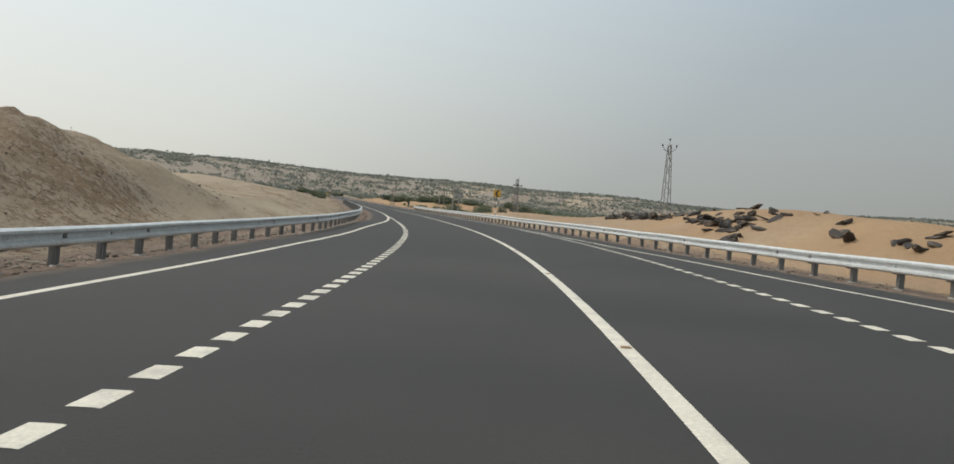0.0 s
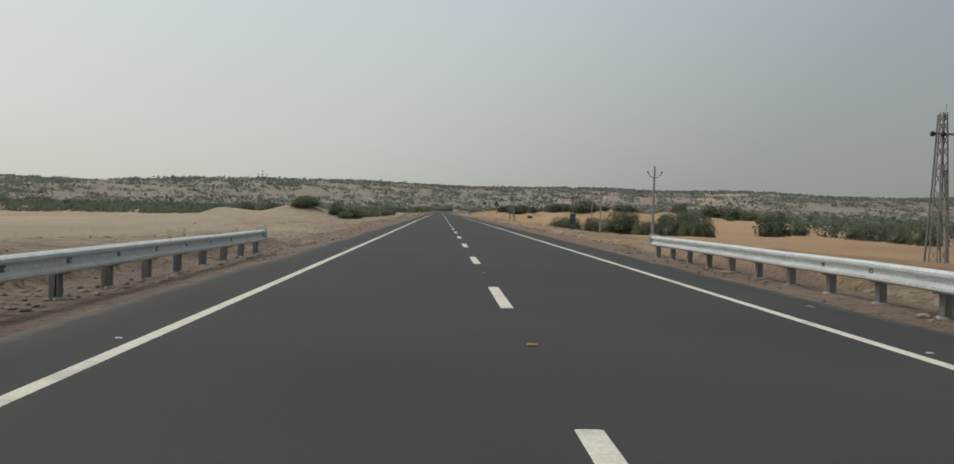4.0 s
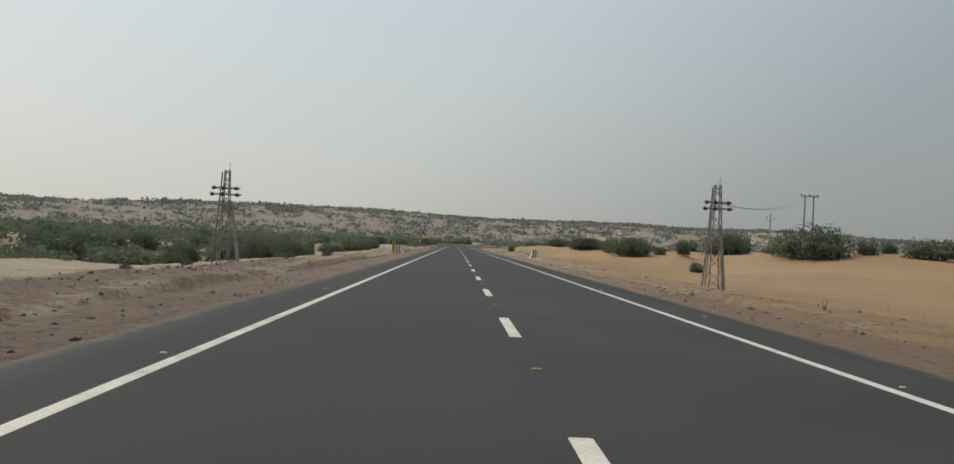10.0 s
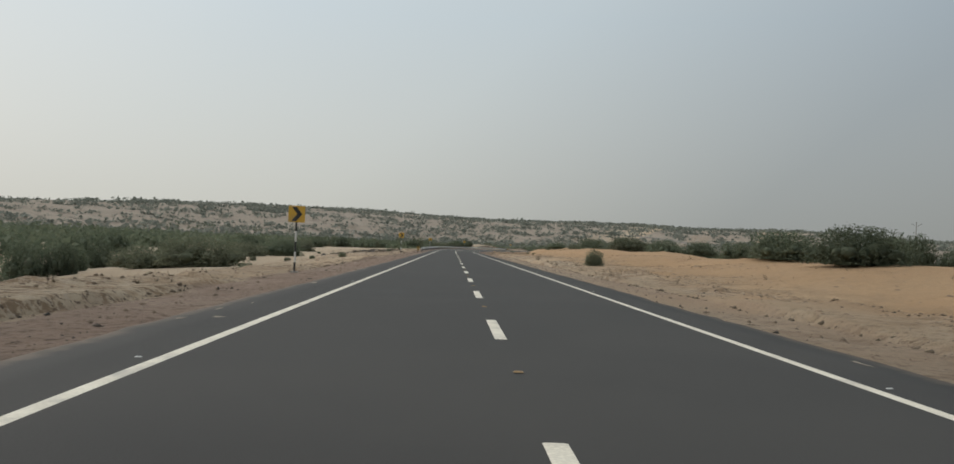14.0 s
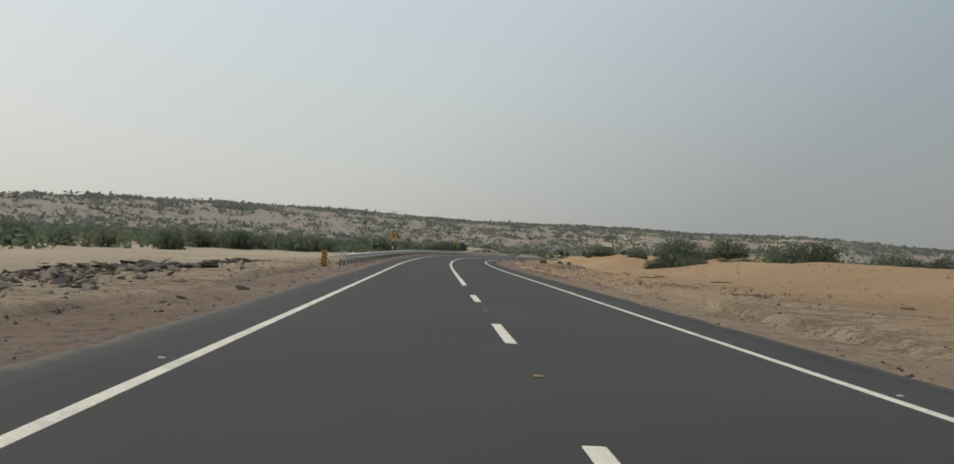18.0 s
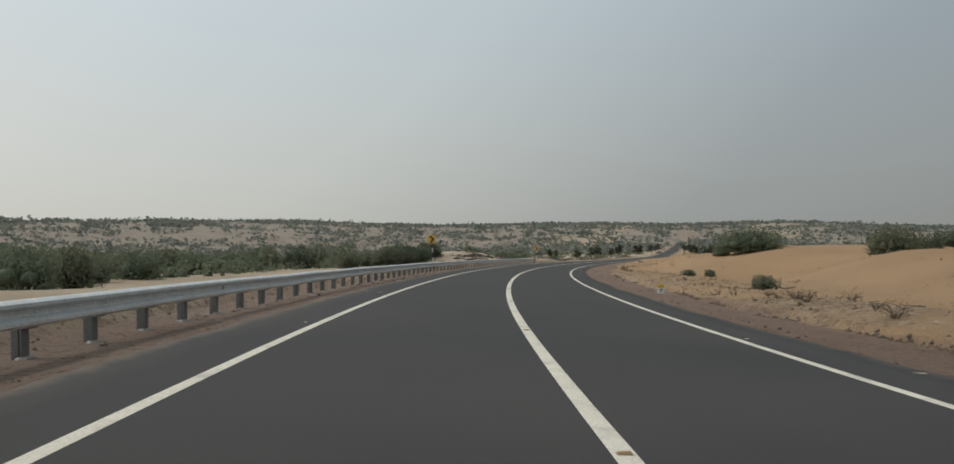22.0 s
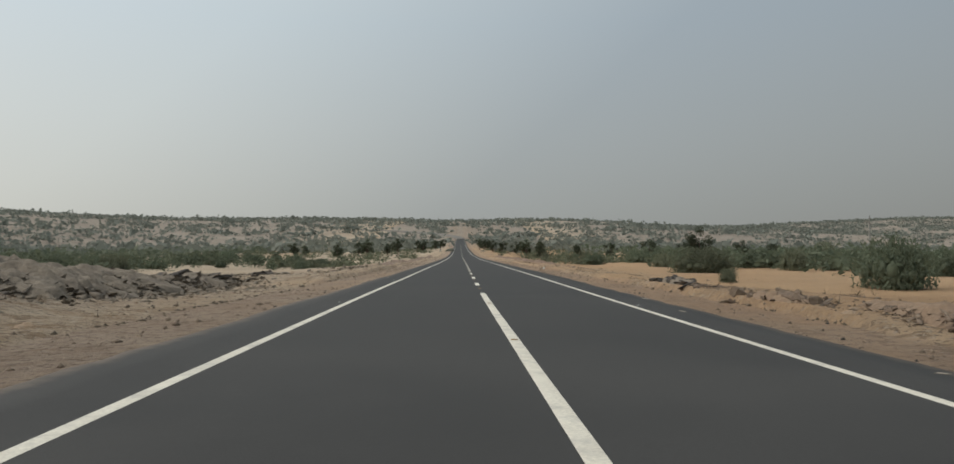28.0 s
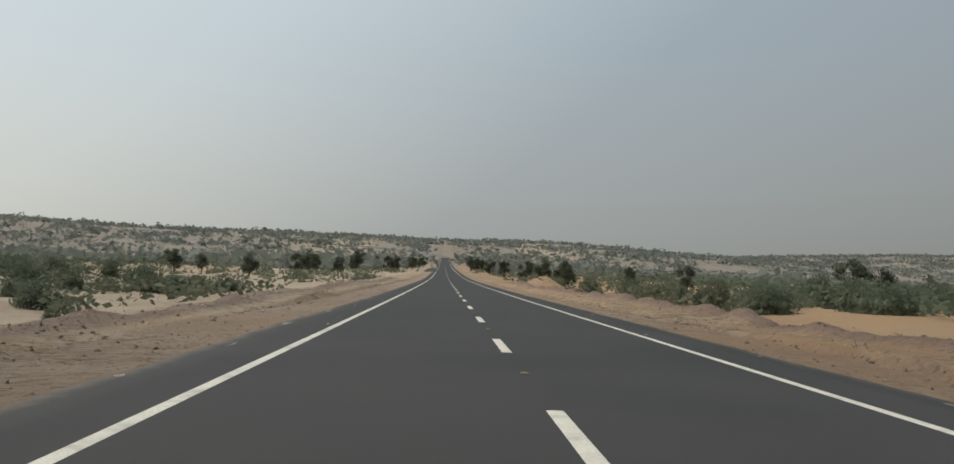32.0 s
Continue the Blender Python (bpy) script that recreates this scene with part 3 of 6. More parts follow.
def ground_z(s, lat):
    """Height of the ground sheet at (s, lat)."""
    s, lat = np.asarray(s, float), np.asarray(lat, float)
    x, y, h = line(s)
    px, py = x + lat * np.cos(h), y + lat * np.sin(h)
    a, side = np.abs(lat), np.sign(lat)
    e = a - EDGE - apron(s, side)
    road = bank(s) * np.clip(lat, -9, 9) + climb(s)
    z = np.interp(a, [7, 12, 18, 40, 100, 400], [-0.12, -0.35, -0.9, -1.2, -1.2, -1.0])
    for ms, ml, ls, ll, mh in MOUNDS_RIGHT + MOUNDS_LEFT:
        z = z + mh * np.exp(-((s - ms) / ls) ** 2 - ((lat - ml) / ll) ** 2)
    z = z + (0.22 * vnoise(px / 9, py / 9, 1) + 0.45 * vnoise(px / 31, py / 31, 2)) * np.clip((e - 3) / 10, 0, 1)
    churn = np.clip(0.35 + 0.9 * vnoise(px / 13, py / 13, 7), 0.12, 1) * np.clip((30 - e) / 14, 0.3, 1)
    z = z + (0.20 * np.abs(vnoise(px / 2.3, py / 2.3, 3)) + 0.15 * np.abs(vnoise(px / 1.3, py / 1.3, 8)) - 0.1) * churn * np.clip((e - 2) / 2, 0, 1)
    # hummocks and hollows in which the shrubs stand
    lift, most = z * 0, z * 0
    for ms, ml, k, _, dz in SHRUBS_SEEN:
        near = np.exp(-((s - ms) / (7 + 3 * k)) ** 2 - ((lat - ml) / (4 + 2 * k)) ** 2)
        lift, most = lift + near * dz, most + near
    z = z + lift / np.maximum(most, 1)
    # the tall spoil bank inside the first bend, with a slumped end
    gully = 0.5 * vnoise(px / 2.6, py / 2.6, 13) + 0.35 * vnoise(px / 1.1, py / 1.1, 14)
    bank_s = np.clip((45.5 - s + 1.5 * gully) / 13, 0, 1)
    bank_l = np.clip((-lat - 9.8 + 0.8 * gully) / 6.0, 0, 1) * np.clip((46 + lat) / 14, 0, 1)
    z = z + (2.7 + 0.5 * gully) * np.minimum(bank_s, 1) * bank_l * np.clip((s + 70) / 30, 0, 1)
    # windrows of graded soil along the shoulders
    for w0, w1, wl_, wh in WINDROWS:
        row = np.clip((s - w0) / 8, 0, 1) * np.clip((w1 - s) / 8, 0, 1) * np.exp(-((lat - wl_ - 0.35 * vnoise(s / 7, s * 0, 17)) / 0.7) ** 2)
        z = z + wh * row * np.clip(0.75 + 0.8 * vnoise(px / 1.6, py / 1.6, 18), 0.1, 1.4)
    far = np.clip((a - 12) / 330, 0, 1)
    far = far * far * (3 - 2 * far)
    z = z + climb(s) * (1 - far) + hill(px, py) * far
    near = np.where(e < -0.3, -0.35, np.interp(e, [-0.3, 0.0, 2.2], [-0.35, -0.045, -0.13])) + 0.02 * vnoise(px / 0.8, py / 0.8, 4) * np.clip(e, 0, 1)
    w = np.clip((e - 1.6) / 4.5, 0, 1)
    w = w * w * (3 - 2 * w)
    # a broken lip where the graded shoulder meets the loose sand
    lip = np.clip((e - 2.35 + 0.25 * vnoise(px / 3.1, py / 3.1, 15) + 0.12 * vnoise(px / 1.3, py / 1.3, 19)) / 0.18, 0, 1) * np.clip((9 - e) / 5, 0, 1)
    lip = 0.24 * lip * np.clip(0.7 + 0.8 * vnoise(px / 9, py / 9, 16), 0.15, 1)
    return (road + near) * (1 - w) + z * w + lip


def spot(s, lat, lift=None, turn=0.0, scale=1.0, lean=0.0, side=0.0):
    """Pose on the ground at (s, lat), its y axis along the road."""
    x, y, h = (float(v) for v in line(s))
    z = float(ground_z(s, lat)) if lift is None else lift
    return pose(x + lat * math.cos(h), y + lat * math.sin(h), z, lean, side, math.degrees(h) + turn) @ Matrix.Scale(scale, 4)


# ---------------------------------------------------------------- mesh tools
class Geo:
    """Collects vertices and faces of one mesh."""

    def __init__(self):
        self.v, self.f = [], []

    def add(self, verts, faces, m=None):
        b = len(self.v)
        self.v += [tuple(m @ Vector(p)) if m else tuple(p) for p in verts]
        self.f += [tuple(i + b for i in q) for q in faces]
        return self

    def box(self, sx, sy, sz, m=None, c=0.0):
        """A box with chamfered upright edges and top, its base at z = 0."""
        x, y = sx / 2, sy / 2
        c = c or min(sx, sy, sz) * 0.08

        def ring(ix, iy, z, k):
            return [(-ix + k, -iy, z), (ix - k, -iy, z), (ix, -iy + k, z), (ix, iy - k, z), (ix - k, iy, z), (-ix + k, iy, z), (-ix, iy - k, z), (-ix, -iy + k, z)]
        v = ring(x, y, 0, c) + ring(x, y, sz - c, c) + ring(x - c, y - c, sz, c)
        f = [tuple(range(7, -1, -1)), tuple(range(16, 24))]
        for r in (0, 8):
            f += [(r + i, r + (i + 1) % 8, r + 8 + (i + 1) % 8, r + 8 + i) for i in range(8)]
        return self.add(v, f, m)

    def tube(self, pts, radii, n=6, m=None):
        """A tapered tube through pts."""
        v, f = [], []
        pts = [Vector(p) for p in pts]
        for i, p in enumerate(pts):
            t = (pts[min(i + 1, len(pts) - 1)] - pts[max(i - 1, 0)]).normalized()
            u = t.cross(Vector((0.3, 0.9, 0.2))).normalized()
            w = t.cross(u)
            r = radii[i] if hasattr(radii, "__len__") else radii
            v += [p + (u * math.cos(2 * math.pi * k / n) + w * math.sin(2 * math.pi * k / n)) * r for k in range(n)]
        for i in range(len(pts) - 1):
            f += [(i * n + k, i * n + (k + 1) % n, (i + 1) * n + (k + 1) % n, (i + 1) * n + k) for k in range(n)]
        f += [tuple(range(n - 1, -1, -1)), tuple(range((len(pts) - 1) * n, len(pts) * n))]
        return self.add(v, f, m)

    def lathe(self, prof, n=10, m=None):
        """Turned shape from (radius, z) pairs."""
        v = [(r * math.cos(2 * math.pi * k / n), r * math.sin(2 * math.pi * k / n), z) for r, z in prof for k in range(n)]
        f = [(i * n + k, i * n + (k + 1) % n, (i + 1) * n + (k + 1) % n, (i + 1) * n + k) for i in range(len(prof) - 1) for k in range(n)]
        f += [tuple(range(n - 1, -1, -1)), tuple(range((len(prof) - 1) * n, len(prof) * n))]
        return self.add(v, f, m)

    def plate(self, outline, th, m=None):
        """A flat plate in the xz plane, th thick along y."""
        n = len(outline)
        v = [(x, -th / 2, z) for x, z in outline] + [(x, th / 2, z) for x, z in outline]
        f = [tuple(range(n)), tuple(range(2 * n - 1, n - 1, -1))]
        f += [(i, i + n, (i + 1) % n + n, (i + 1) % n) for i in range(n)]
        return self.add(v, f, m)

    def mesh(self, name, mat, smooth=False):
        me = bpy.data.meshes.new(name)
        me.from_pydata(self.v, [], self.f)
        me.update()
        if mat:
            me.materials.append(mat)
        if smooth:
            me.polygons.foreach_set("use_smooth", [True] * len(me.polygons))
        return me


def part(name, geo, mat, parent, label="", m=None, smooth=False):
    """One mesh object under a thing or under a part."""
    me = geo if isinstance(geo, bpy.types.Mesh) else geo.mesh(name, mat, smooth)
    ob = new(name, me)
    ob.parent = parent
    if m is not None:
        ob.matrix_basis = m
    return tagged(ob, label)


def thing(name, label, category, group="", kind="", m=None):
    ob = new(name)
    ob.empty_display_size = 0.2
    if m is not None:
        ob.matrix_basis = m
    return tagged(ob, label, category, group, kind)


def grid_mesh(name, P, mat, smooth=True):
    """A mesh from a grid of points (rows, columns, 3)."""
    r, c = P.shape[:2]
    me = bpy.data.meshes.new(name)
    i = np.arange(r * c).reshape(r, c)
    q = np.stack([i[:-1, :-1], i[:-1, 1:], i[1:, 1:], i[1:, :-1]], -1).reshape(-1, 4)
    me.vertices.add(r * c)
    me.vertices.foreach_set("co", P.reshape(-1).astype(np.float32))
    me.loops.add(q.size)
    me.loops.foreach_set("vertex_index", q.reshape(-1).astype(np.int32))
    me.polygons.add(len(q))
    me.polygons.foreach_set("loop_start", np.arange(0, q.size, 4, dtype=np.int32))
    me.update(calc_edges=True)
    if smooth:
        me.polygons.foreach_set("use_smooth", np.ones(len(q), bool))
    me.materials.append(mat)
    return me


def raw_mesh(name, v, f, mat):
    """A mesh from arrays of vertices and of faces with equal corner counts."""
    me = bpy.data.meshes.new(name)
    me.vertices.add(len(v))
    me.vertices.foreach_set("co", np.asarray(v, np.float32).reshape(-1))
    k = f.shape[1]
    me.loops.add(f.size)
    me.loops.foreach_set("vertex_index", f.reshape(-1).astype(np.int32))
    me.polygons.add(len(f))
    me.polygons.foreach_set("loop_start", np.arange(0, f.size, k, dtype=np.int32))
    me.update(calc_edges=True)
    me.materials.append(mat)
    return me


# ---------------------------------------------------------------- ground sheet
def far_z(px, py, s, lat):
    """Height of the plain and the ridge away from the road."""
    far = np.clip((np.abs(lat) - 12) / 330, 0, 1)
    far = far * far * (3 - 2 * far)
    return -1.2 + 0.45 * vnoise(px / 31, py / 31, 2) + climb(s) * (1 - far) + hill(px, py) * far


gs = np.concatenate([np.arange(-900, -60, 30), np.arange(-60, 1020, 1.0), np.arange(1020, 1300, 5), np.arange(1300, 2300, 14), np.arange(2300, 3000, 35), np.arange(3000, 4700, 120)])
half = np.concatenate([[0, 3.8, 4.3, 4.45, 4.6, 4.72, 4.8, 4.95, 5.2, 5.5], np.arange(5.9, 6.8, 0.3), np.arange(6.8, 8.4, 0.16), np.arange(8.4, 14, 0.28), np.arange(14, 44, 1.3), np.arange(44, 110, 4.4), np.geomspace(112, 4200, 40)])
gl = np.concatenate([-half[:0:-1], half])
GS, GL = np.meshgrid(gs, gl, indexing="ij")
SIDE = np.sign(GL)
GLW = GL + SIDE * apron(GS, SIDE) * np.clip((np.abs(GL) - 3.8) / 0.5, 0, 1) * np.clip((34 - np.abs(GL)) / 24, 0, 1)
gx, gy, gh = line(GS)
inner = np.clip(GLW, -110, 110)
GP = np.stack([gx + inner * np.cos(gh) + (GLW - inner), gy + inner * np.sin(gh), ground_z(GS, GLW)], -1)
beyond = np.abs(GLW) > 110
GP[..., 2] = np.where(beyond, far_z(GP[..., 0], GP[..., 1], GS, GLW), GP[..., 2])
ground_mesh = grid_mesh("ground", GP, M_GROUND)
GE = np.abs(GLW) - EDGE - apron(GS, SIDE)
wob = vnoise(GP[..., 0] / 2.3, GP[..., 1] / 2.3, 9) * 0.5 + vnoise(GP[..., 0] / 7, GP[..., 1] / 7, 10) * 0.7
heaped = np.zeros_like(GS)
# the clean blown dune inside the second bend
DUNE = np.clip((GS - 635) / 25, 0, 1) * np.clip((745 - GS) / 20, 0, 1) * np.clip((GLW - 7.6) / 1.5, 0, 1)
for w0, w1, wl_, wh in WINDROWS:
    heaped = np.maximum(heaped, (wh > 0.3) * ((GS > w0) & (GS < w1)) * np.clip(1.6 - np.abs(GLW - wl_ - 0.35 * vnoise(GS / 7, GS * 0, 17)) / 0.6, 0, 1))
for key, vals in (("murram", np.maximum(np.clip(1.0 - (GE - 2.25 + wob * 0.35) / 0.25, 0, 1) * (GS < 1640) * np.where(GLW > 0, np.interp(GS, [270, 340, 520, 550, 735, 770], [0.85, 0.35, 0.35, 1, 1, 0.4]), np.interp(GS, [735, 770], [1, 0.5])), heaped)),
                  ("rough", (1 - 0.6 * DUNE) * np.clip(1.3 - np.abs(GE - 4.0) / 8.0, 0.22, 1) * np.clip(0.7 + wob, 0.12, 1)),
                  # far ground greyed as if hazed, plus the ash-grey spoil near s 779
                  ("haze_ash", np.clip((np.abs(GLW) - 90) / 120, 0, 1) * 0.9 + np.clip((GS - 1250) / 300, 0, 0.9) * (np.abs(GLW) <= 90) + 0.95 * np.exp(-((GS - 779) / 13) ** 4 - ((GLW + 14) / 4.2) ** 4) * np.clip(0.9 + 0.6 * wob, 0, 1)),
                  # rises leftwards for windscreen glare and outwards for haze, besides truly pale sand
                  ("pale", np.clip(np.where(np.abs(GLW) > 70, 0.5 + (np.abs(GLW) - 70) / 80, 0.5 - GLW / 24 + 0.55 * np.clip((170 - GS) / 60, 0, 1) + 0.6 * np.exp(-((GS - 430) / 95) ** 4) * (GLW > 0) * np.clip((10.5 - GLW) / 2, 0, 1) - 0.5 * DUNE) + 0.4 * wob, 0, 1))):
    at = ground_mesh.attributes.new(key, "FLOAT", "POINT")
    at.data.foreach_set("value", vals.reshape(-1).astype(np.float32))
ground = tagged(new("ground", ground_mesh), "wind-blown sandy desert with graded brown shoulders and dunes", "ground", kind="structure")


# ---------------------------------------------------------------- road
def road_z(s, lat):
    return bank(s) * lat + climb(s)


def ribbon(s, lo, hi, lift, mat, name, skirt=0.0, cols=2):
    """A strip along the road between two offsets (arrays or numbers)."""
    s = np.asarray(s, float)
    x, y, h = line(s)
    lo, hi = np.broadcast_to(lo, s.shape), np.broadcast_to(hi, s.shape)
    offs = [lo + (hi - lo) * k / (cols - 1) for k in range(cols)]
    zs = [road_z(s, o) + lift for o in offs]
    if skirt:
        offs = [offs[0] - 0.03] + offs + [offs[-1] + 0.03]
        zs = [zs[0] - skirt] + zs + [zs[-1] - skirt]
    P = np.stack([np.stack([x + o * np.cos(h), y + o * np.sin(h), z], -1) for o, z in zip(offs, zs)], 1)
    return grid_mesh(name, P, mat, False)


rs = np.concatenate([np.arange(-900, -60, 20), np.arange(-60, 930, 0.8), np.arange(930, 1300, 5), np.arange(1300, 1650, 10)])
left_edge = -(EDGE + apron(rs, -1) + 0.06 * vnoise(rs / 0.9, rs * 0, 21) + 0.05 * vnoise(rs / 6, rs * 0, 22))
right_edge = EDGE + apron(rs, 1) + 0.06 * vnoise(rs / 0.9, rs * 0, 23) + 0.05 * vnoise(rs / 6, rs * 0, 24)
road_mesh = ribbon(rs, left_edge, right_edge, 0.0, M_ASPHALT, "road", skirt=0.12, cols=17)
offs = [left_edge] + [left_edge + (right_edge - left_edge) * k / 16 for k in range(17)] + [right_edge]
inset = np.stack([np.minimum(right_edge - o, o - left_edge) for o in offs], 1)
dust = road_mesh.attributes.new("dust", "FLOAT", "POINT")
dust.data.foreach_set("value", np.clip(1.0 - inset / 0.6, 0, 1).reshape(-1).astype(np.float32))
road = tagged(new("road", road_mesh), "dark grey asphalt carriageway with ragged edges", "road", kind="structure")


# the far end of the road turns left along the face of the ridge; its asphalt is paled to stand for haze
turn_a = np.linspace(0, 1.15, 40)
turn_s, turn_l = 1638 + 210 * np.sin(turn_a), -210 * (1 - np.cos(turn_a))
tx, ty, th_end = line(turn_s)
tx, ty = tx + turn_l * np.cos(th_end), ty + turn_l * np.sin(th_end)
tz = np.maximum(ground_z(turn_s, turn_l), climb(turn_s)) + 0.5
nx, ny = np.cos(th_end + turn_a), np.sin(th_end + turn_a)
far_road = np.stack([np.stack([tx + o * nx, ty + o * ny, tz - d], -1) for o, d in ((-6.5, 2.2), (-EDGE, 0), (0, 0), (EDGE, 0), (6.5, 2.2))], 1)
tagged(new("road", grid_mesh("road", far_road, M_HAZED_ASPHALT, False)), "far end of the road along the ridge, paled to stand for haze", "road", kind="structure")


def marking(name, s0, s1, lat, width, step=2.0, parent=road):
    s = np.linspace(s0, s1, max(2, int((s1 - s0) / step) + 1))
    return part(name, ribbon(s, lat(s) - width / 2 if callable(lat) else lat - width / 2, lat(s) + width / 2 if callable(lat) else lat + width / 2, 0.004, M_PAINT, name, skirt=0.003), None, parent)


marking("edge_line", 84, 1640, -3.50, 0.082)
marking("edge_line", 75, 1640, 3.50, 0.082)
marking("edge_line", -500, 84, lambda s: -3.50 - apron(s, -1), 0.082)
marking("edge_line", -500, 75, lambda s: 3.50 + apron(s, 1), 0.082)
marking("centre_line", -500, 113.5, 0.0, 0.108)
marking("centre_line", 524.0, 781.5, 0.0, 0.108)
for k in range(-16, 29):
    marking("centre_dash", 263.04 + 9 * k, 266.04 + 9 * k, 0.0, 0.108, 3)
for k in range(1, 70):
    marking("centre_dash", 778.78 + 9 * k, 781.78 + 9 * k, 0.0, 0.108, 3)
for k in range(0, 98):
    s = -10.2 + 0.83 * k
    if s < 70.5:
        marking("lane_dash", s, s + 0.46, lambda q: np.interp(q, [40, 50, 66, 71], [-3.57, -3.64, -3.74, -3.66]), 0.145, 1)
    if s < 50.5:
        marking("lane_dash", s, s + 0.46, 3.60, 0.145, 1)


def stud_mesh(mat, name):
    g = Geo()
    g.add([(-0.09, -0.05, 0), (0.09, -0.05, 0), (0.09, 0.05, 0), (-0.09, 0.05, 0), (-0.065, -0.022, 0.022), (0.065, -0.022, 0.022), (0.065, 0.022, 0.022), (-0.065, 0.022, 0.022)],
          [(4, 5, 6, 7), (0, 1, 5, 4), (1, 2, 6, 5), (2, 3, 7, 6), (3, 0, 4, 7)])
    return g.mesh(name, mat)


STUD_A, STUD_W = stud_mesh(M_STUD, "road_stud"), stud_mesh(M_STUDW, "road_stud")
for k in range(-30, 75):
    s = 269.04 + 9 * k if 269.04 + 9 * k < 520 else 778.78 + 6 + 9 * (k - 57)
    for lat, me in ((0.0, STUD_A), (-3.74, STUD_W), (3.74, STUD_W)):
        if lat and (k % 2 or s < 84):
            continue
        tagged(new("road_stud", me), "small raised reflective road stud on the asphalt", "road stud", "road studs").matrix_basis = spot(s, lat, float(road_z(s, lat)) + (0.009 if lat == 0 else 0.001), scale=0.6 if lat == 0 else 0.38)


# ---------------------------------------------------------------- guard rails
def w_beam(length):
    prof = [(0.00, -0.156), (0.035, -0.15), (0.083, -0.118), (0.083, -0.078), (0.0, -0.035), (-0.004, 0.0), (0.0, 0.035), (0.083, 0.078), (0.083, 0.118), (0.035, 0.15), (0.0, 0.156)]
    inner_p = [(x - 0.006, z) for x, z in prof]
    loop = prof + inner_p[::-1]
    n = len(loop)
    v = [(x, y, z) for y in (0.0, length) for x, z in loop]
    f = [(i, (i + 1) % n, n + (i + 1) % n, n + i) for i in range(n)]
    k = len(prof)
    for b in (0, n):
        f += [(b + i, b + i + 1, b + n - 2 - i, b + n - 1 - i) for i in range(k - 1)]
    return Geo().add(v, f).mesh("beam", M_ZINC)


POST_GAP = 1.74
BEAM = w_beam(2 * POST_GAP + 0.14)
_g = Geo().box(0.05, 0.15, 1.0, pose(0.03, 0, -0.35)).box(0.10, 0.018, 0.99, pose(-0.02, -0.066, -0.35)).box(0.10, 0.018, 0.99, pose(-0.02, 0.066, -0.35))
RAIL_POST = _g.mesh("post", M_POST)
SPACER = Geo().box(0.12, 0.14, 0.32).mesh("spacer", M_POST)
FOOTING = []
for _k in range(3):
    _r = [0.12 + 0.04 * math.sin(2.3 * _k + 1.9 * q) for q in range(9)]
    _v = [(_r[q] * f * math.cos(q * 0.698), _r[q] * f * math.sin(q * 0.698), z) for f, z in ((1.05, -0.08), (1.0, 0.012), (0.75, 0.035)) for q in range(9)]
    _f = [(r * 9 + q, r * 9 + (q + 1) % 9, r * 9 + 9 + (q + 1) % 9, r * 9 + 9 + q) for r in range(2) for q in range(9)] + [tuple(range(18, 27)), tuple(range(8, -1, -1))]
    FOOTING.append(Geo().add(_v, _f).mesh("footing", M_CONCRETE))
BOLT = Geo().lathe([(0.018, 0), (0.018, 0.012), (0.010, 0.018)], 6).mesh("bolt", M_ZINC)


def guard_rail(s0, s1, lat, side, label):
    """Evenly spaced posts with spacer blocks, W-beam panels over two gaps each, and end plates."""
    n = int((s1 - s0) / POST_GAP)
    top = thing("guard_rail", label, "guard rail", "guard rails", m=spot(s0, lat(s0)))
    inv = top.matrix_basis.inverted()
    flip = 0 if side < 0 else 180
    for i in range(n + 1):
        s = s0 + POST_GAP * i
        z = float(ground_z(s, lat(s)))
        zr = float(road_z(s, lat(s) * 0.8)) * 0.5 + z * 0.5
        m = spot(s, lat(s), z, flip + random.uniform(-3, 3), lean=random.uniform(-1.5, 1.5), side=random.uniform(-1.5, 1.5))
        p = part("post", RAIL_POST, None, top, m=inv @ m)
        part("spacer", SPACER, None, p, m=pose(0.10, 0, 0.34))
        part("footing", FOOTING[i % 3], None, p, "rough pale concrete footing", m=pose(0.02, 0, -0.005, 0, 0, 40 * i))
    for i in range(0, n - 1, 2):
        a, b = s0 + POST_GAP * i, s0 + POST_GAP * (i + 2)
        pa, pb = spot(a, lat(a)), spot(b, lat(b))
        va, vb = pa.translation + Vector((0, 0, 0.52)), pb.translation + Vector((0, 0, 0.52))
        d = vb - va
        if flip:
            va, d = vb, -d
        rot = Matrix.Rotation(math.atan2(-d.x, d.y), 4, "Z") @ Matrix.Rotation(math.atan2(d.z, math.hypot(d.x, d.y)), 4, "X")
        beam = part("beam", BEAM, None, top, m=inv @ Matrix.Translation(va) @ rot @ pose(0.165, -0.07, 0))
        for yy in (0.10, POST_GAP + 0.07):
            part("bolt", BOLT, None, beam, m=pose(0.004, yy, 0, 0, 90, 0))
    for a in (s0 - 0.12, s0 + POST_GAP * (n - n % 2) + 0.12):
        g = Geo().plate([(-0.02, 0.38), (0.28, 0.38), (0.30, 0.40), (0.30, 0.69), (0.28, 0.73), (-0.02, 0.73)], 0.012)
        part("end_plate", g, M_ZINC, top, m=inv @ spot(a, lat(a), None, flip) @ pose(-0.02, 0, 0))
    return top


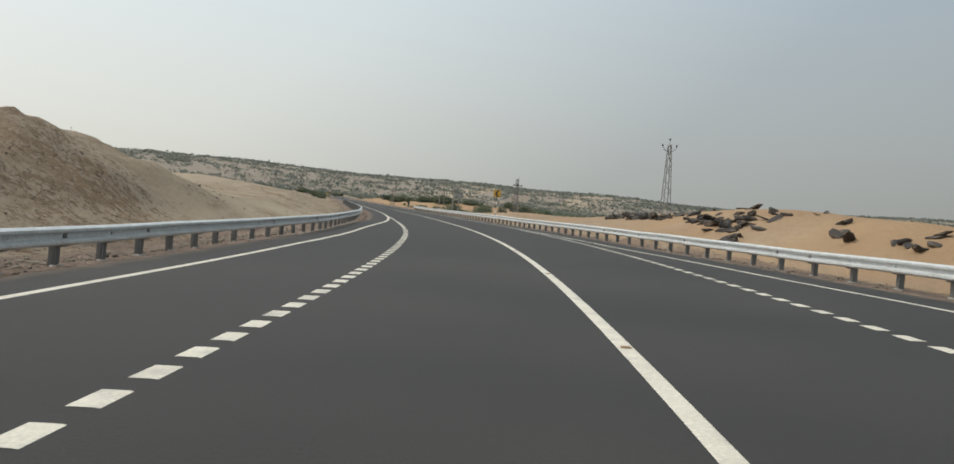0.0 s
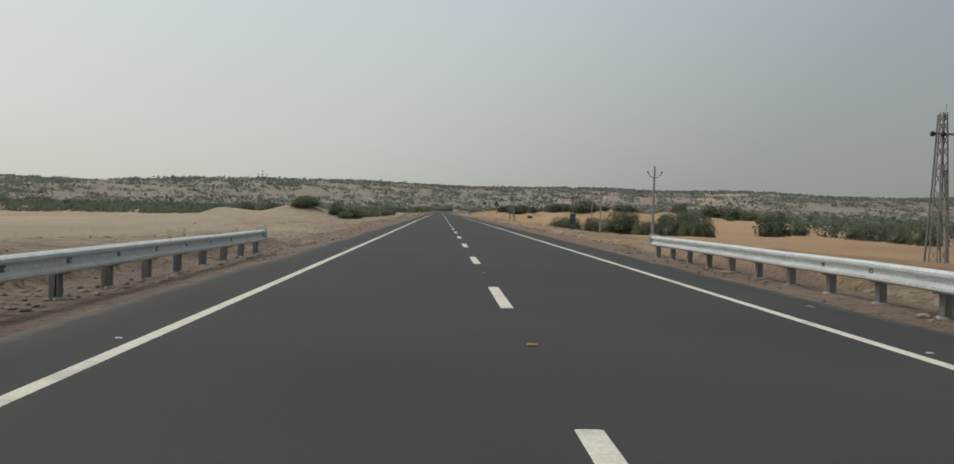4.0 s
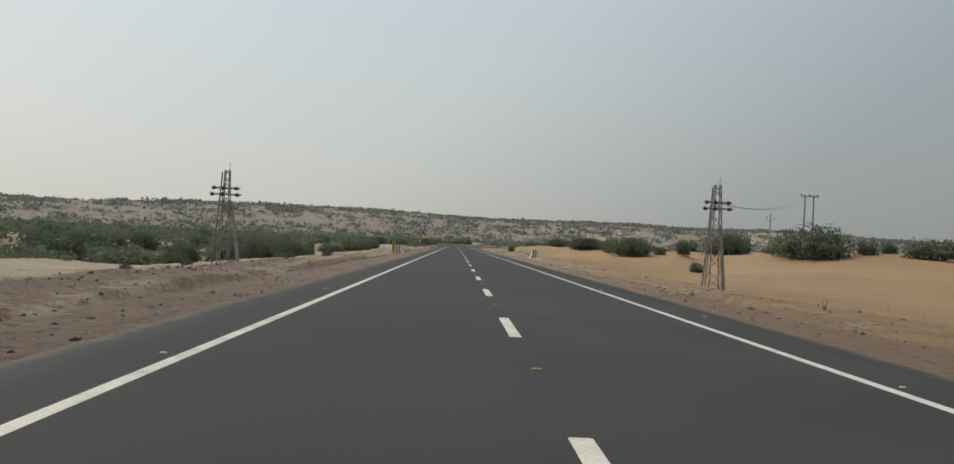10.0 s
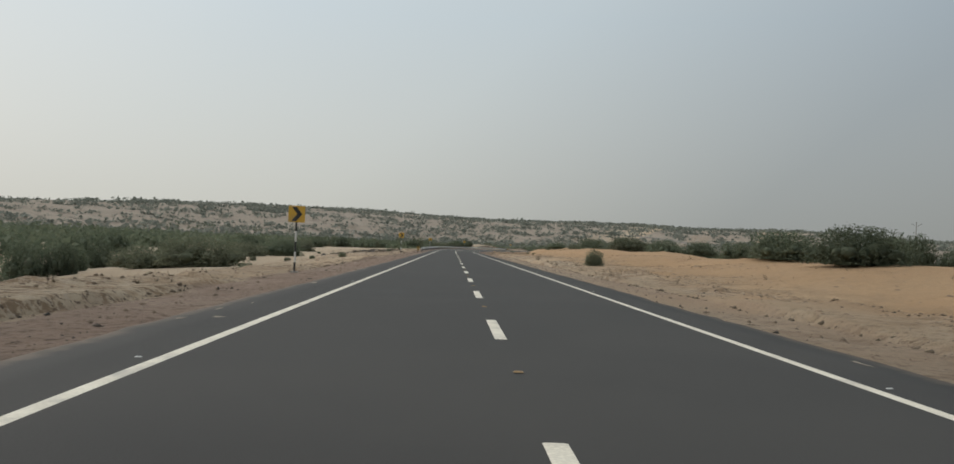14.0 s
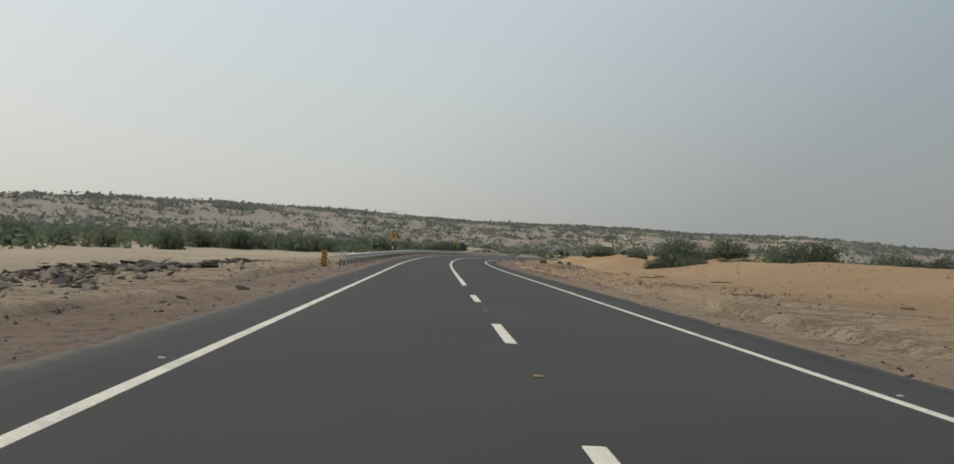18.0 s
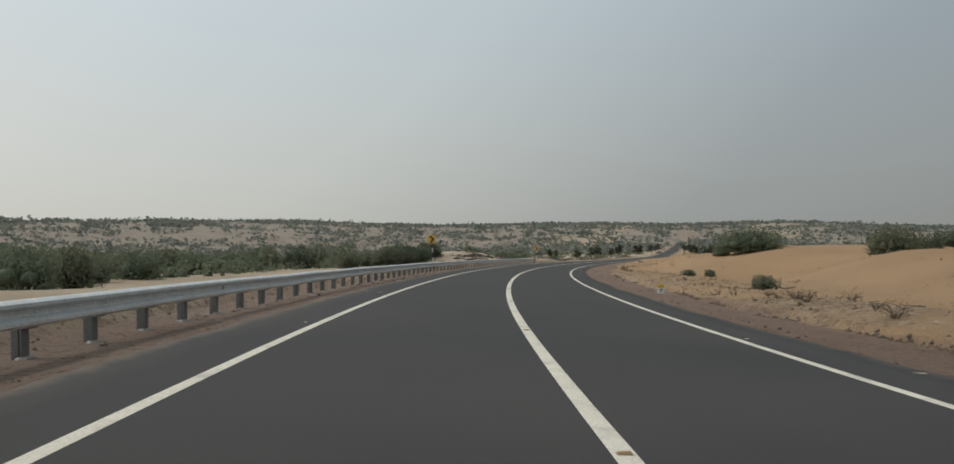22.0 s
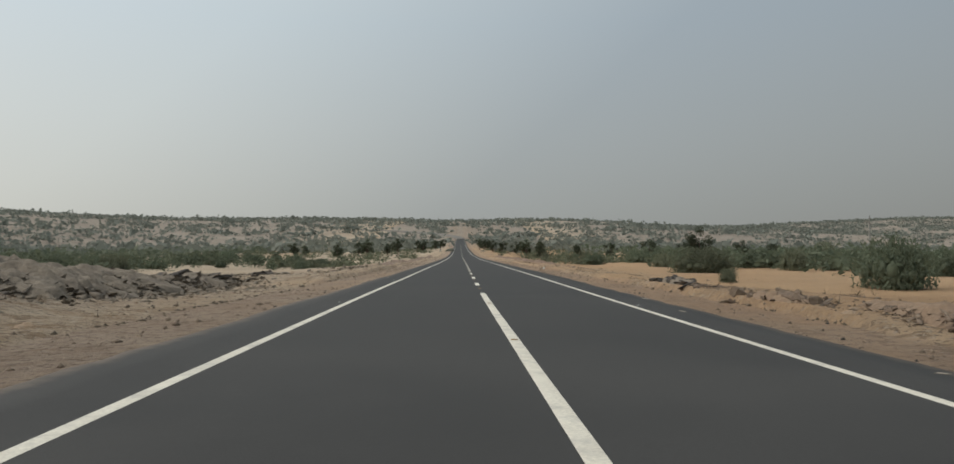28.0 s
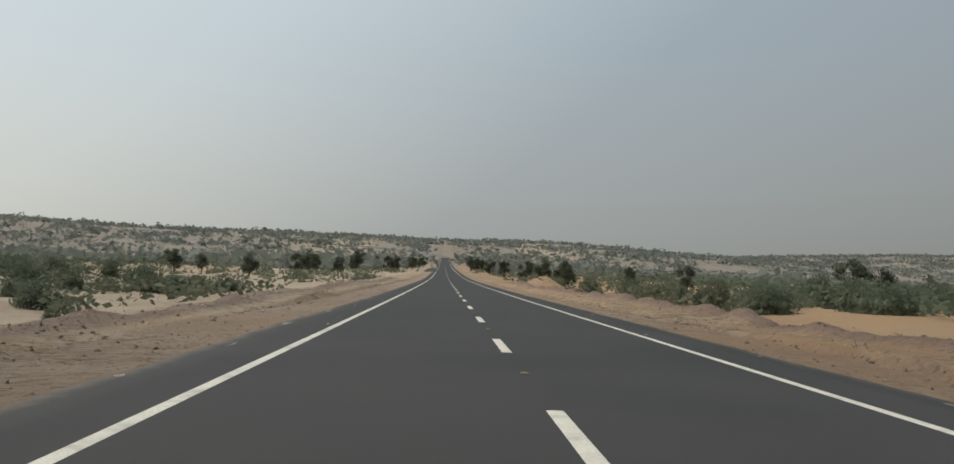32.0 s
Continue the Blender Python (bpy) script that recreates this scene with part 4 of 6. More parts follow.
guard_rail(-40, 141, lambda s: float(np.interp(s, [-60, 12, 24, 36, 55, 70], [-8.55, -8.4, -8.15, -7.2, -6.3, -5.95])), -1, "galvanised W-beam guard rail on steel posts along the first bend")
guard_rail(-40, 146, lambda s: float(np.interp(s, [-60, 16, 24, 32, 42, 60], [8.7, 8.6, 7.6, 6.9, 6.4, 6.15])), 1, "galvanised W-beam guard rail on steel posts beside sand mounds")
guard_rail(541, 728, lambda s: float(np.interp(s, [541, 560, 700], [-6.2, -5.95, -5.9])), -1, "galvanised W-beam guard rail along the outside of the second bend")


# ---------------------------------------------------------------- signs and markers
def banded_post(parent, height, r=0.038):
    """A round post painted in black and white bands."""
    n = max(3, int(round(height / 0.42)))
    step = height / n
    for i in range(n):
        part("post_band", Geo().lathe([(r, 0), (r, step)], 10, pose(0, 0, i * step)), M_BLACK if i % 2 == 0 else M_WHITE, parent, "black band" if i % 2 == 0 else "white band")
    part("footing", Geo().box(0.30, 0.30, 0.14, pose(0, 0, -0.09)), M_CONCRETE, parent)


def chevron_sign(m, way, label, size=0.65, zc=2.35, back=False):
    """A square yellow board with a dark chevron; way is +1 for right."""
    top = thing("chevron_sign", label, "traffic sign", "chevron signs", m=m)
    banded_post(top, zc - size / 2 + 0.05)
    h = size / 2
    board = part("board", Geo().plate([(-h + 0.03, -h), (h - 0.03, -h), (h, -h + 0.03), (h, h - 0.03), (h - 0.03, h), (-h + 0.03, h), (-h, h - 0.03), (-h, -h + 0.03)], 0.006), M_YELLOW, top, m=pose(0, -0.05, zc))
    c = size * 0.5
    pts = [(-0.62, -0.86), (-0.02, -0.86), (0.66, 0), (-0.02, 0.86), (-0.62, 0.86), (0.06, 0)]
    outline = [(x * c * way, z * c) for x, z in pts]
    if way < 0:
        outline = outline[::-1]
    part("arrow", Geo().plate(outline, 0.004), M_BLACK, board, "black chevron", m=pose(0, -0.006, 0))
    part("backing", Geo().plate([(-h, -h), (h, -h), (h, h), (-h, h)], 0.003), M_SIGNBACK, board, m=pose(0, 0.007, 0))
    for z in (-0.22, 0.22):
        part("bracket", Geo().box(size * 0.8, 0.03, 0.04, pose(0, 0.024, z * size * 1.3)), M_SIGNBACK, board)
    return top


def warning_sign(m, label, facing=True, size=0.95, zc=2.35):
    """A triangle on a banded post, with a red rim and a bend arrow on its face."""
    top = thing("warning_sign", label, "traffic sign", "triangular signs", m=m)
    banded_post(top, zc - 0.2)
    h = size * 0.866
    tri = [(-size / 2, -h / 3), (size / 2, -h / 3), (0, 2 * h / 3)]
    y = -0.05
    board = part("board", Geo().plate(tri, 0.006), M_RED, top, "red rim", m=pose(0, y, zc))
    k = 0.70
    part("face", Geo().plate([(x * k, z * k) for x, z in tri], 0.004), M_WHITE, board, "white face", m=pose(0, -0.006, 0))
    g = Geo().plate([(-0.10, -0.17), (-0.04, -0.17), (-0.04, -0.04), (0.07, 0.02), (0.04, 0.08), (-0.10, 0.0)], 0.003).plate([(0.02, -0.02), (0.14, 0.05), (0.02, 0.13)], 0.003)
    part("arrow", g, M_BLACK, board, "black bend arrow", m=pose(0, -0.010, 0))
    part("backing", Geo().plate([(x * 0.99, z * 0.99) for x, z in tri], 0.003), M_TEAL, board, "dark back", m=pose(0, 0.007, 0))
    part("bracket", Geo().box(size * 0.5, 0.03, 0.04, pose(0, 0.024, -0.1)), M_SIGNBACK, board)
    return top


def round_sign(m, label, size=0.66, zc=2.6):
    top = thing("round_sign", label, "traffic sign", m=m)
    banded_post(top, zc - 0.2)
    ring = [(math.cos(a) * size / 2, math.sin(a) * size / 2) for a in np.linspace(0, 2 * math.pi, 33)[:-1]]
    board = part("board", Geo().plate(ring, 0.006), M_RED, top, m=pose(0, -0.05, zc))
    part("face", Geo().plate([(x * 0.8, z * 0.8) for x, z in ring], 0.004), M_WHITE, board, "white face", m=pose(0, -0.006, 0))
    part("backing", Geo().plate([(x * 0.99, z * 0.99) for x, z in ring], 0.003), M_TEAL, board, "dark back", m=pose(0, 0.007, 0))
    part("bracket", Geo().box(size * 0.6, 0.03, 0.04, pose(0, 0.024, -0.05)), M_SIGNBACK, board)
    return top


def board_sign(m, label, w=0.98, h=0.72, zc=2.75):
    """A rectangular board seen from behind, with its frame."""
    top = thing("board_sign", label, "traffic sign", m=m)
    banded_post(top, zc)
    b = part("board", Geo().plate([(-w / 2, -h / 2), (w / 2, -h / 2), (w / 2, h / 2), (-w / 2, h / 2)], 0.006), M_SIGNGREY, top, m=pose(0, 0.06, zc))
    for a, sx, sz, x, z in ((0, w, 0.04, 0, -h / 2), (1, w, 0.04, 0, h / 2 - 0.04), (2, 0.04, h, -w / 2 + 0.02, -h / 2), (3, 0.04, h, w / 2 - 0.02, -h / 2), (4, 0.05, h, 0, -h / 2)):
        part("rib", Geo().box(sx, 0.03, sz, pose(x, -0.02, z)), M_POST, b)
    return top


def hazard_marker(m, label, tilt=1, w=0.30, h=0.98, base=0.32, back=False):
    """An upright plate with slanting yellow and black stripes on a short post."""
    top = thing("hazard_marker", label, "hazard marker", "hazard markers", m=m)
    part("post", Geo().box(0.06, 0.05, base + h * 0.8, pose(0, 0.035, -0.02)), M_POST, top)
    plate = part("plate", Geo().plate([(-w / 2, 0), (w / 2, 0), (w / 2, h), (-w / 2, h)], 0.008), M_TEAL if back else M_YELLOW, top, m=pose(0, 0, base))
    if not back:
        n = 5
        for i in range(-1, n):
            z0 = i * h / n * 1.0
            rise = w * 0.62
            q = [(-w / 2 + 0.01, z0), (w / 2 - 0.01, z0 + rise), (w / 2 - 0.01, z0 + rise + h / n / 2), (-w / 2 + 0.01, z0 + h / n / 2)]
            if tilt < 0:
                q = [(-x, z) for x, z in q][::-1]
            q = [(x, min(max(z, 0.005), h - 0.005)) for x, z in q]
            part("stripe", Geo().plate(q, 0.003), M_BLACK, plate, "black stripe", m=pose(0, -0.0065, 0))
    else:
        for z in (0.2, 0.7):
            part("rib", Geo().box(w * 0.9, 0.025, 0.04, pose(0, -0.018, z * h)), M_SIGNBACK, plate)
    return top


def parapet(m, label, w=0.60, h=0.88, th=0.45, foot=0.20, side=-1):
    """A low concrete end block of a culvert in upright black and white bars, its foot flared towards the road."""
    top = thing("culvert_parapet", label, "parapet", "culvert parapets", m=m)
    n = 5
    zs = [-0.08, 0.0, 0.12, 0.26, 0.42, h - 0.03, h]

    def edge(u, z, inset):
        flare = foot * max(0.0, 1 - max(z, 0) / 0.42) ** 2 * (1 - u) if side < 0 else foot * max(0.0, 1 - max(z, 0) / 0.42) ** 2 * u
        x = (-w / 2 + inset) + u * (w - 2 * inset)
        return x - flare if side < 0 else x + flare
    for i in range(n):
        v = []
        for z in zs:
            k = 0.02 if z == h else 0.0
            a, c, d = edge(i / n, z, k), edge((i + 1) / n, z, k), th / 2 - k
            v += [(a, -d, z), (c, -d, z), (c, d, z), (a, d, z)]
        f = [(3, 2, 1, 0), (24, 25, 26, 27)]
        for r in range(6):
            f += [(4 * r + q, 4 * r + (q + 1) % 4, 4 * r + 4 + (q + 1) % 4, 4 * r + 4 + q) for q in range(4)]
        part("bar", Geo().add(v, f), M_BLACK if i % 2 else M_WHITE, top, "black painted bar" if i % 2 else "white painted bar")
    part("end_face", Geo().box(0.02, th * 0.94, h * 0.97, pose(-side * (w / 2 + 0.008), 0, 0)), M_CONCRETE, top, "bare concrete end")
    part("reflector", Geo().box(0.10, 0.012, 0.16, pose(side * w * 0.38, -th / 2 - 0.006, h - 0.30)), M_YELLOW, top, "amber reflector")
    return top


def km_stone(m, label, col):
    """A round-topped roadside stone with a coloured head and bars for its writing."""
    top = thing("kilometre_stone", label, "kilometre stone", "kilometre stones", m=m)
    prof = [(-0.17, 0), (0.17, 0), (0.17, 0.42)] + [(0.17 * math.cos(a), 0.42 + 0.15 * math.sin(a)) for a in np.linspace(0, math.pi, 9)[1:-1]] + [(-0.17, 0.42)]
    part("stone", Geo().plate(prof, 0.16, pose(0, 0, -0.05)), M_WHITE, top)
    head = [(0.172, 0.36), (0.172, 0.42)] + [(0.172 * math.cos(a), 0.42 + 0.152 * math.sin(a)) for a in np.linspace(0, math.pi, 9)[1:-1]] + [(-0.172, 0.42), (-0.172, 0.36)]
    part("head", Geo().plate(head, 0.166, pose(0, 0, -0.05)), col, top, "painted head")
    part("lettering_bar", Geo().box(0.16, 0.006, 0.05, pose(0, -0.083, 0.20)), M_BLACK, top)
    part("lettering_bar", Geo().box(0.10, 0.006, 0.04, pose(0, -0.083, 0.11)), M_BLACK, top)
    return top


# ---------------------------------------------------------------- power line supports
INS_PROF = [(0.03, 0), (0.03, 0.03), (0.09, 0.05), (0.05, 0.08), (0.085, 0.10), (0.045, 0.13), (0.06, 0.15), (0.03, 0.18)]


def concrete_pole(m, label, h=7.5, arm=0.75):
    """A tapering concrete pole with a V arm and three pin insulators."""
    top = thing("power_pole", label, "power pole", "power poles", m=m)
    part("pole", Geo().add([(sx * r, sy * r * 0.7, z) for r, z in ((0.16, -0.3), (0.085, h)) for sx, sy in ((-1, -1), (1, -1), (1, 1), (-1, 1))],
                           [(0, 1, 5, 4), (1, 2, 6, 5), (2, 3, 7, 6), (3, 0, 4, 7), (4, 5, 6, 7), (3, 2, 1, 0)]), M_CONCRETE, top)
    for sgn in (-1, 1):
        a = part("arm", Geo().tube([(0, -0.1, h - 1.05), (sgn * arm * 0.55, -0.1, h - 0.95), (sgn * arm, -0.1, h - 0.55)], 0.045, 5), M_LATTICE, top)
        part("insulator", Geo().lathe(INS_PROF, 8, pose(sgn * arm, -0.1, h - 0.55) @ Matrix.Scale(1.35, 4)), M_INSULATOR, a, smooth=True)
    part("insulator", Geo().lathe(INS_PROF, 8, pose(0, 0, h) @ Matrix.Scale(1.3, 4)), M_INSULATOR, top, smooth=True)
    return top


def lattice_tower(m, label, h=9.5, wb=1.15, wt=0.34, head="v", bays=11):
    """A four-legged lattice tower with zigzag bracing."""
    top = thing("lattice_tower", label, "lattice tower", "lattice towers", m=m)

    def corner(k, z):
        w = (wb + (wt - wb) * z / h) / 2
        return Vector(((-w, w, w, -w)[k], (-w, -w, w, w)[k], z))
    for k in range(4):
        part("leg", Geo().tube([corner(k, -0.3), corner(k, h)], 0.045, 4), M_LATTICE, top)
    zs = [h * (1 - (1 - i / bays) ** 1.15) for i in range(bays + 1)]
    for k in range(4):
        for i in range(bays):
            a, b = (k, (k + 1) % 4) if i % 2 else ((k + 1) % 4, k)
            part("brace", Geo().tube([corner(a, zs[i]), corner(b, zs[i + 1])], 0.024, 4), M_LATTICE, top)
            if i % 3 == 0:
                part("strut", Geo().tube([corner(k, zs[i]), corner((k + 1) % 4, zs[i])], 0.02, 4), M_LATTICE, top)
    if head == "v":
        for sgn in (-1, 1):
            a = part("arm", Geo().tube([(0, 0, h - 0.95), (sgn * 0.6, 0, h - 0.75), (sgn * 0.95, 0, h - 0.25)], 0.05, 5), M_LATTICE, top)
            part("insulator", Geo().lathe(INS_PROF, 8, pose(sgn * 0.95, 0, h - 0.25) @ Matrix.Scale(1.6, 4)), M_INSULATOR, a, smooth=True)
        part("spike", Geo().tube([(0, 0, h), (0, 0, h + 0.55)], 0.03, 5), M_LATTICE, top)
        part("insulator", Geo().lathe(INS_PROF, 8, pose(0, 0, h + 0.5) @ Matrix.Scale(1.6, 4)), M_INSULATOR, top, smooth=True)
    else:
        for z, w in ((h - 1.35, 1.0), (h - 1.8, 1.1))[: 1 if head == "t" else 2]:
            a = part("crossarm", Geo().box(2 * w, 0.12, 0.12, pose(0, -0.25, z)), M_LATTICE, top)
            for sgn in (-1, -0.35, 0.9):
                part("insulator", Geo().lathe(INS_PROF, 8, pose(sgn * w, -0.25, z + 0.05, 0, 90 if sgn < 0 else -90, 0) @ Matrix.Scale(1.9, 4)), M_INSULATOR, a, smooth=True)
        part("spike", Geo().tube([(0.1, 0, h - 0.3), (0.16, 0, h + 0.5)], 0.02, 4), M_LATTICE, top)
        part("stay_post", Geo().tube([(0.95, 0.6, -0.3), (0.38, 0.2, h * 0.62)], [0.15, 0.11], 6), M_CONCRETE, top, "leaning concrete stay post")
        part("side_pole", Geo().tube([(-0.85, 0.1, -0.3), (-0.55, 0.05, h * 0.5), (-0.36, 0, h - 0.15)], [0.07, 0.06, 0.05], 6), M_POST, top, "thin dark pole leaning on the tower")
    return top


def h_pole(m, label, h=6.4, gap=1.6):
    top = thing("twin_pole", label, "power pole", m=m)
    for sgn in (-1, 1):
        part("pole", Geo().tube([(sgn * gap / 2, 0, -0.3), (sgn * gap / 2 * 0.9, 0, h)], [0.12, 0.08], 7), M_POST, top)
    a = part("crossarm", Geo().box(gap + 1.2, 0.12, 0.12, pose(0, 0, h - 0.2)), M_LATTICE, top)
    for x in (-gap / 2 - 0.5, 0, gap / 2 + 0.5):
        part("insulator", Geo().lathe(INS_PROF, 8, pose(x, 0, h - 0.08) @ Matrix.Scale(1.4, 4)), M_INSULATOR, a, smooth=True)
    part("crossarm", Geo().box(gap, 0.08, 0.08, pose(0, 0, h * 0.55)), M_LATTICE, top)
    return top


def cable(a, b, sag, label, thick=0.010):
    """A thin sagging wire between two places."""
    a, b = Vector(a), Vector(b)
    pts = [a.lerp(b, t) - Vector((0, 0, 4 * sag * t * (1 - t))) for t in np.linspace(0, 1, 13)]
    tagged(new("power_cable", Geo().tube(pts, thick, 3).mesh("power_cable", M_CABLE)), label, "cable", "power cables")


# ---------------------------------------------------------------- plants and rubble
def leaf_cloud(rng, lobes, n, size, shell=0.6, flat=1.0):
    """Arrays of leaf blades scattered in ellipsoid lobes (x, y, z, rx, ry, rz), denser towards their skin."""
    L = np.array(lobes, float)
    vol = L[:, 3] * L[:, 4] * L[:, 5]
    pick = rng.choice(len(L), n, p=vol ** 0.7 / (vol ** 0.7).sum())
    d = rng.normal(size=(n, 3))
    d /= np.linalg.norm(d, axis=1)[:, None]
    r = 1 - (1 - rng.random(n) ** 0.5) * shell
    r = r * (0.84 + 0.16 * rng.random(n))
    c = L[pick, :3] + d * L[pick, 3:] * r[:, None]
    c[:, 2] = np.abs(c[:, 2]) + 0.02
    u = rng.normal(size=(n, 3)) + d * 0.45 + np.array([0, 0, 0.2])
    u /= np.linalg.norm(u, axis=1)[:, None]
    w = np.cross(u, rng.normal(size=(n, 3)))
    w /= np.linalg.norm(w, axis=1)[:, None]
    a = size * (0.6 + 0.8 * rng.random(n))[:, None]
    b = a * (0.28 + 0.22 * rng.random(n))[:, None] * flat
    v = np.stack([c - u * a - w * b, c - u * a * 0.5 + w * b * 1.2, c + u * a], 1).reshape(-1, 3)
    return v, np.arange(3 * n).reshape(-1, 3)


def cores(rng, lobes, k):
    """Lumpy twig-and-leaf masses inside the foliage."""
    ph = np.array([(0, 0, 1)] + [(math.cos(a) * 0.87, math.sin(a) * 0.87, 0.5) for a in np.arange(6) * 1.047] + [(math.cos(a + 0.5), math.sin(a + 0.5), -0.1) for a in np.arange(6) * 1.047] + [(0, 0, -0.7)])
    q = [(0, 1 + i, 1 + (i + 1) % 6, 1 + (i + 1) % 6) for i in range(6)]
    tri = [t[:3] for t in q]
    for i in range(6):
        a, b, c, d = 1 + i, 1 + (i + 1) % 6, 7 + i, 7 + (i + 1) % 6
        tri += [(a, c, b), (b, c, d), (c, 13, d)]
    v, f = [], []
    for x, y, z, rx, ry, rz in lobes:
        j = ph * np.array([rx, ry, rz]) * k * (0.6 + 0.6 * rng.random((14, 1))) + np.array([x, y, z])
        f += [tuple(n + 14 * (len(v)) for n in t) for t in tri]
        v.append(j)
    v = np.concatenate(v)
    v[:, 2] = np.maximum(v[:, 2], -0.12)
    return v, np.array(f)


def foliage_mesh(rng, lobes, n, size, mat, k=0.66, shell=0.36, fill=None):
    """Leaves and inner masses; fill scales them to a half width and a height."""
    v, f = leaf_cloud(rng, lobes, n, size, shell)
    cv, cf = cores(rng, lobes, k)
    if fill:
        wide = np.percentile(np.abs(v[:, :2]), 98, axis=0)
        grow = np.array([fill[0] / wide[0], fill[0] / wide[1], fill[1] / np.percentile(v[:, 2], 98.5)])
        v, cv = v * grow, cv * grow
        v[:, 2] = np.where(v[:, 2] > fill[1] * 0.93, fill[1] * 0.93 + (v[:, 2] - fill[1] * 0.93) * 0.4, v[:, 2])
    tris = np.concatenate([f, cf + len(v)])
    return raw_mesh("foliage", np.concatenate([v, cv]), tris, mat)


def bush_lobes(rng, r, h, n):
    out = []
    for i in range(n):
        a, q = rng.random() * 6.28, r * 0.66 * math.sqrt(rng.random())
        k = (0.30 + 0.26 * rng.random()) * (17 / max(n, 17)) ** 0.3
        hh = h * (0.62 + 0.28 * rng.random()) * (1 - 0.75 * (q / r) ** 2)
        out.append((q * math.cos(a), q * math.sin(a), hh * 0.30, r * k, r * k, hh * 0.74))
    return out


def bush_kind(seed, r, h, lobes, leaves, size, mat, core=0.62):
    """One shrub: stems and foliage; made far below and copied into place."""
    rng = np.random.default_rng(seed)
    lb = bush_lobes(rng, r, h, lobes)
    g = Geo()
    for x, y, z, rx, ry, rz in lb[: min(len(lb), 9)]:
        g.tube([(x * 0.15, y * 0.15, -0.1), (x * 0.6, y * 0.6, z * 0.5), (x, y, z * 1.1)], [0.05, 0.035, 0.012], 4)
    return g.mesh("stem", M_BARK), foliage_mesh(rng, lb, leaves, size, mat, core, 0.62, (r * 0.95, h * 0.95))


BUSHES = [bush_kind(i + 1, 1.65, 2.2, 22 + i % 5, 3100, 0.084, (M_LEAF, M_LEAF2, M_LEAF)[i % 3], 0.34) for i in range(6)]
BUSHES_BIG = [bush_kind(i + 81, 1.65, 2.2, 34 + 3 * i, 8300, 0.053, (M_LEAF, M_LEAF2, M_LEAF)[i], 0.34) for i in range(3)]
BUSHES_FAR = [bush_kind(i + 51, 1.65, 2.2, 13 + i % 4, 1500, 0.10, (M_LEAF, M_LEAF2, M_LEAF)[i % 3], 0.4) for i in range(5)]
SHRUBS = [bush_kind(i + 31, 0.8, 0.9, 6, 1000, 0.06, (M_LEAF2, M_LEAF)[i % 2], 0.47) for i in range(3)]


def plant(kind, s, lat, scale, label, cat, group, name="bush", stretch=1.0, z=None):
    m = spot(s, lat, z, random.uniform(0, 360), 1.0)
    top = thing(name, label, cat, group, m=m @ Matrix.Diagonal((scale * random.uniform(0.9, 1.15), scale * random.uniform(0.9, 1.15), scale * stretch, 1)))
    part("stem", kind[0], None, top)
    part("foliage", kind[1], None, top)
    return top


def branch_kind(seed):
    """A dead branch lying on the ground with a few broken side twigs."""
    rng = random.Random(seed)
    pts = [Vector((x, rng.gauss(0, 0.10), 0.03 + 0.10 * x * rng.random())) for x in (-0.6, -0.2, 0.2, 0.6)]
    g = Geo().tube(pts, [0.035, 0.03, 0.022, 0.010], 5)
    for i in (1, 2, 2):
        g.tube([pts[i], pts[i] + Vector((0.18, rng.choice((-1, 1)) * rng.uniform(0.15, 0.35), rng.uniform(0.03, 0.16)))], [0.014, 0.005], 4)
    return g.mesh("dead_branch", M_BARK)


BRANCHES = [branch_kind(i) for i in range(4)]


def tree_kind(seed, h, r):
    rng = np.random.default_rng(seed)
    g = Geo()
    g.tube([(0, 0, -0.2), (0.08, 0.05, h * 0.2), (0.0, 0.12, h * 0.42), (0.1, 0.1, h * 0.7)], [0.17, 0.14, 0.10, 0.04], 8)
    lobes = []
    for i in range(11):
        a, q = i * 2.4 + rng.random(), r * (0.2 + 0.55 * rng.random())
        z = h * (0.24 + 0.60 * rng.random())
        g.tube([(0.02, 0.1, h * 0.2), (q * 0.5 * math.cos(a), q * 0.5 * math.sin(a), (h * 0.2 + z) / 2 + 0.1), (q * math.cos(a), q * math.sin(a), z)], [0.06, 0.04, 0.012], 5)
        lobes.append((q * math.cos(a), q * math.sin(a), z, r * 0.42, r * 0.42, h * (0.12 + 0.06 * rng.random())))
    lobes.append((0, 0.1, h * 0.85, r * 0.4, r * 0.4, h * 0.13))
    return g.mesh("trunk", M_BARK), foliage_mesh(rng, lobes, 2400, 0.125, M_LEAFD, 0.55, 0.5)


TREES = [tree_kind(i + 71, 5.0, 1.9) for i in range(4)]


def tree(s, lat, scale, label, stretch=1.0):
    k = random.choice(TREES)
    top = thing("tree", label, "tree", "roadside trees", m=spot(s, lat, None, random.uniform(0, 360)) @ Matrix.Diagonal((scale, scale, scale * stretch, 1)))
    part("trunk", k[0], None, top)
    part("crown", k[1], None, top)


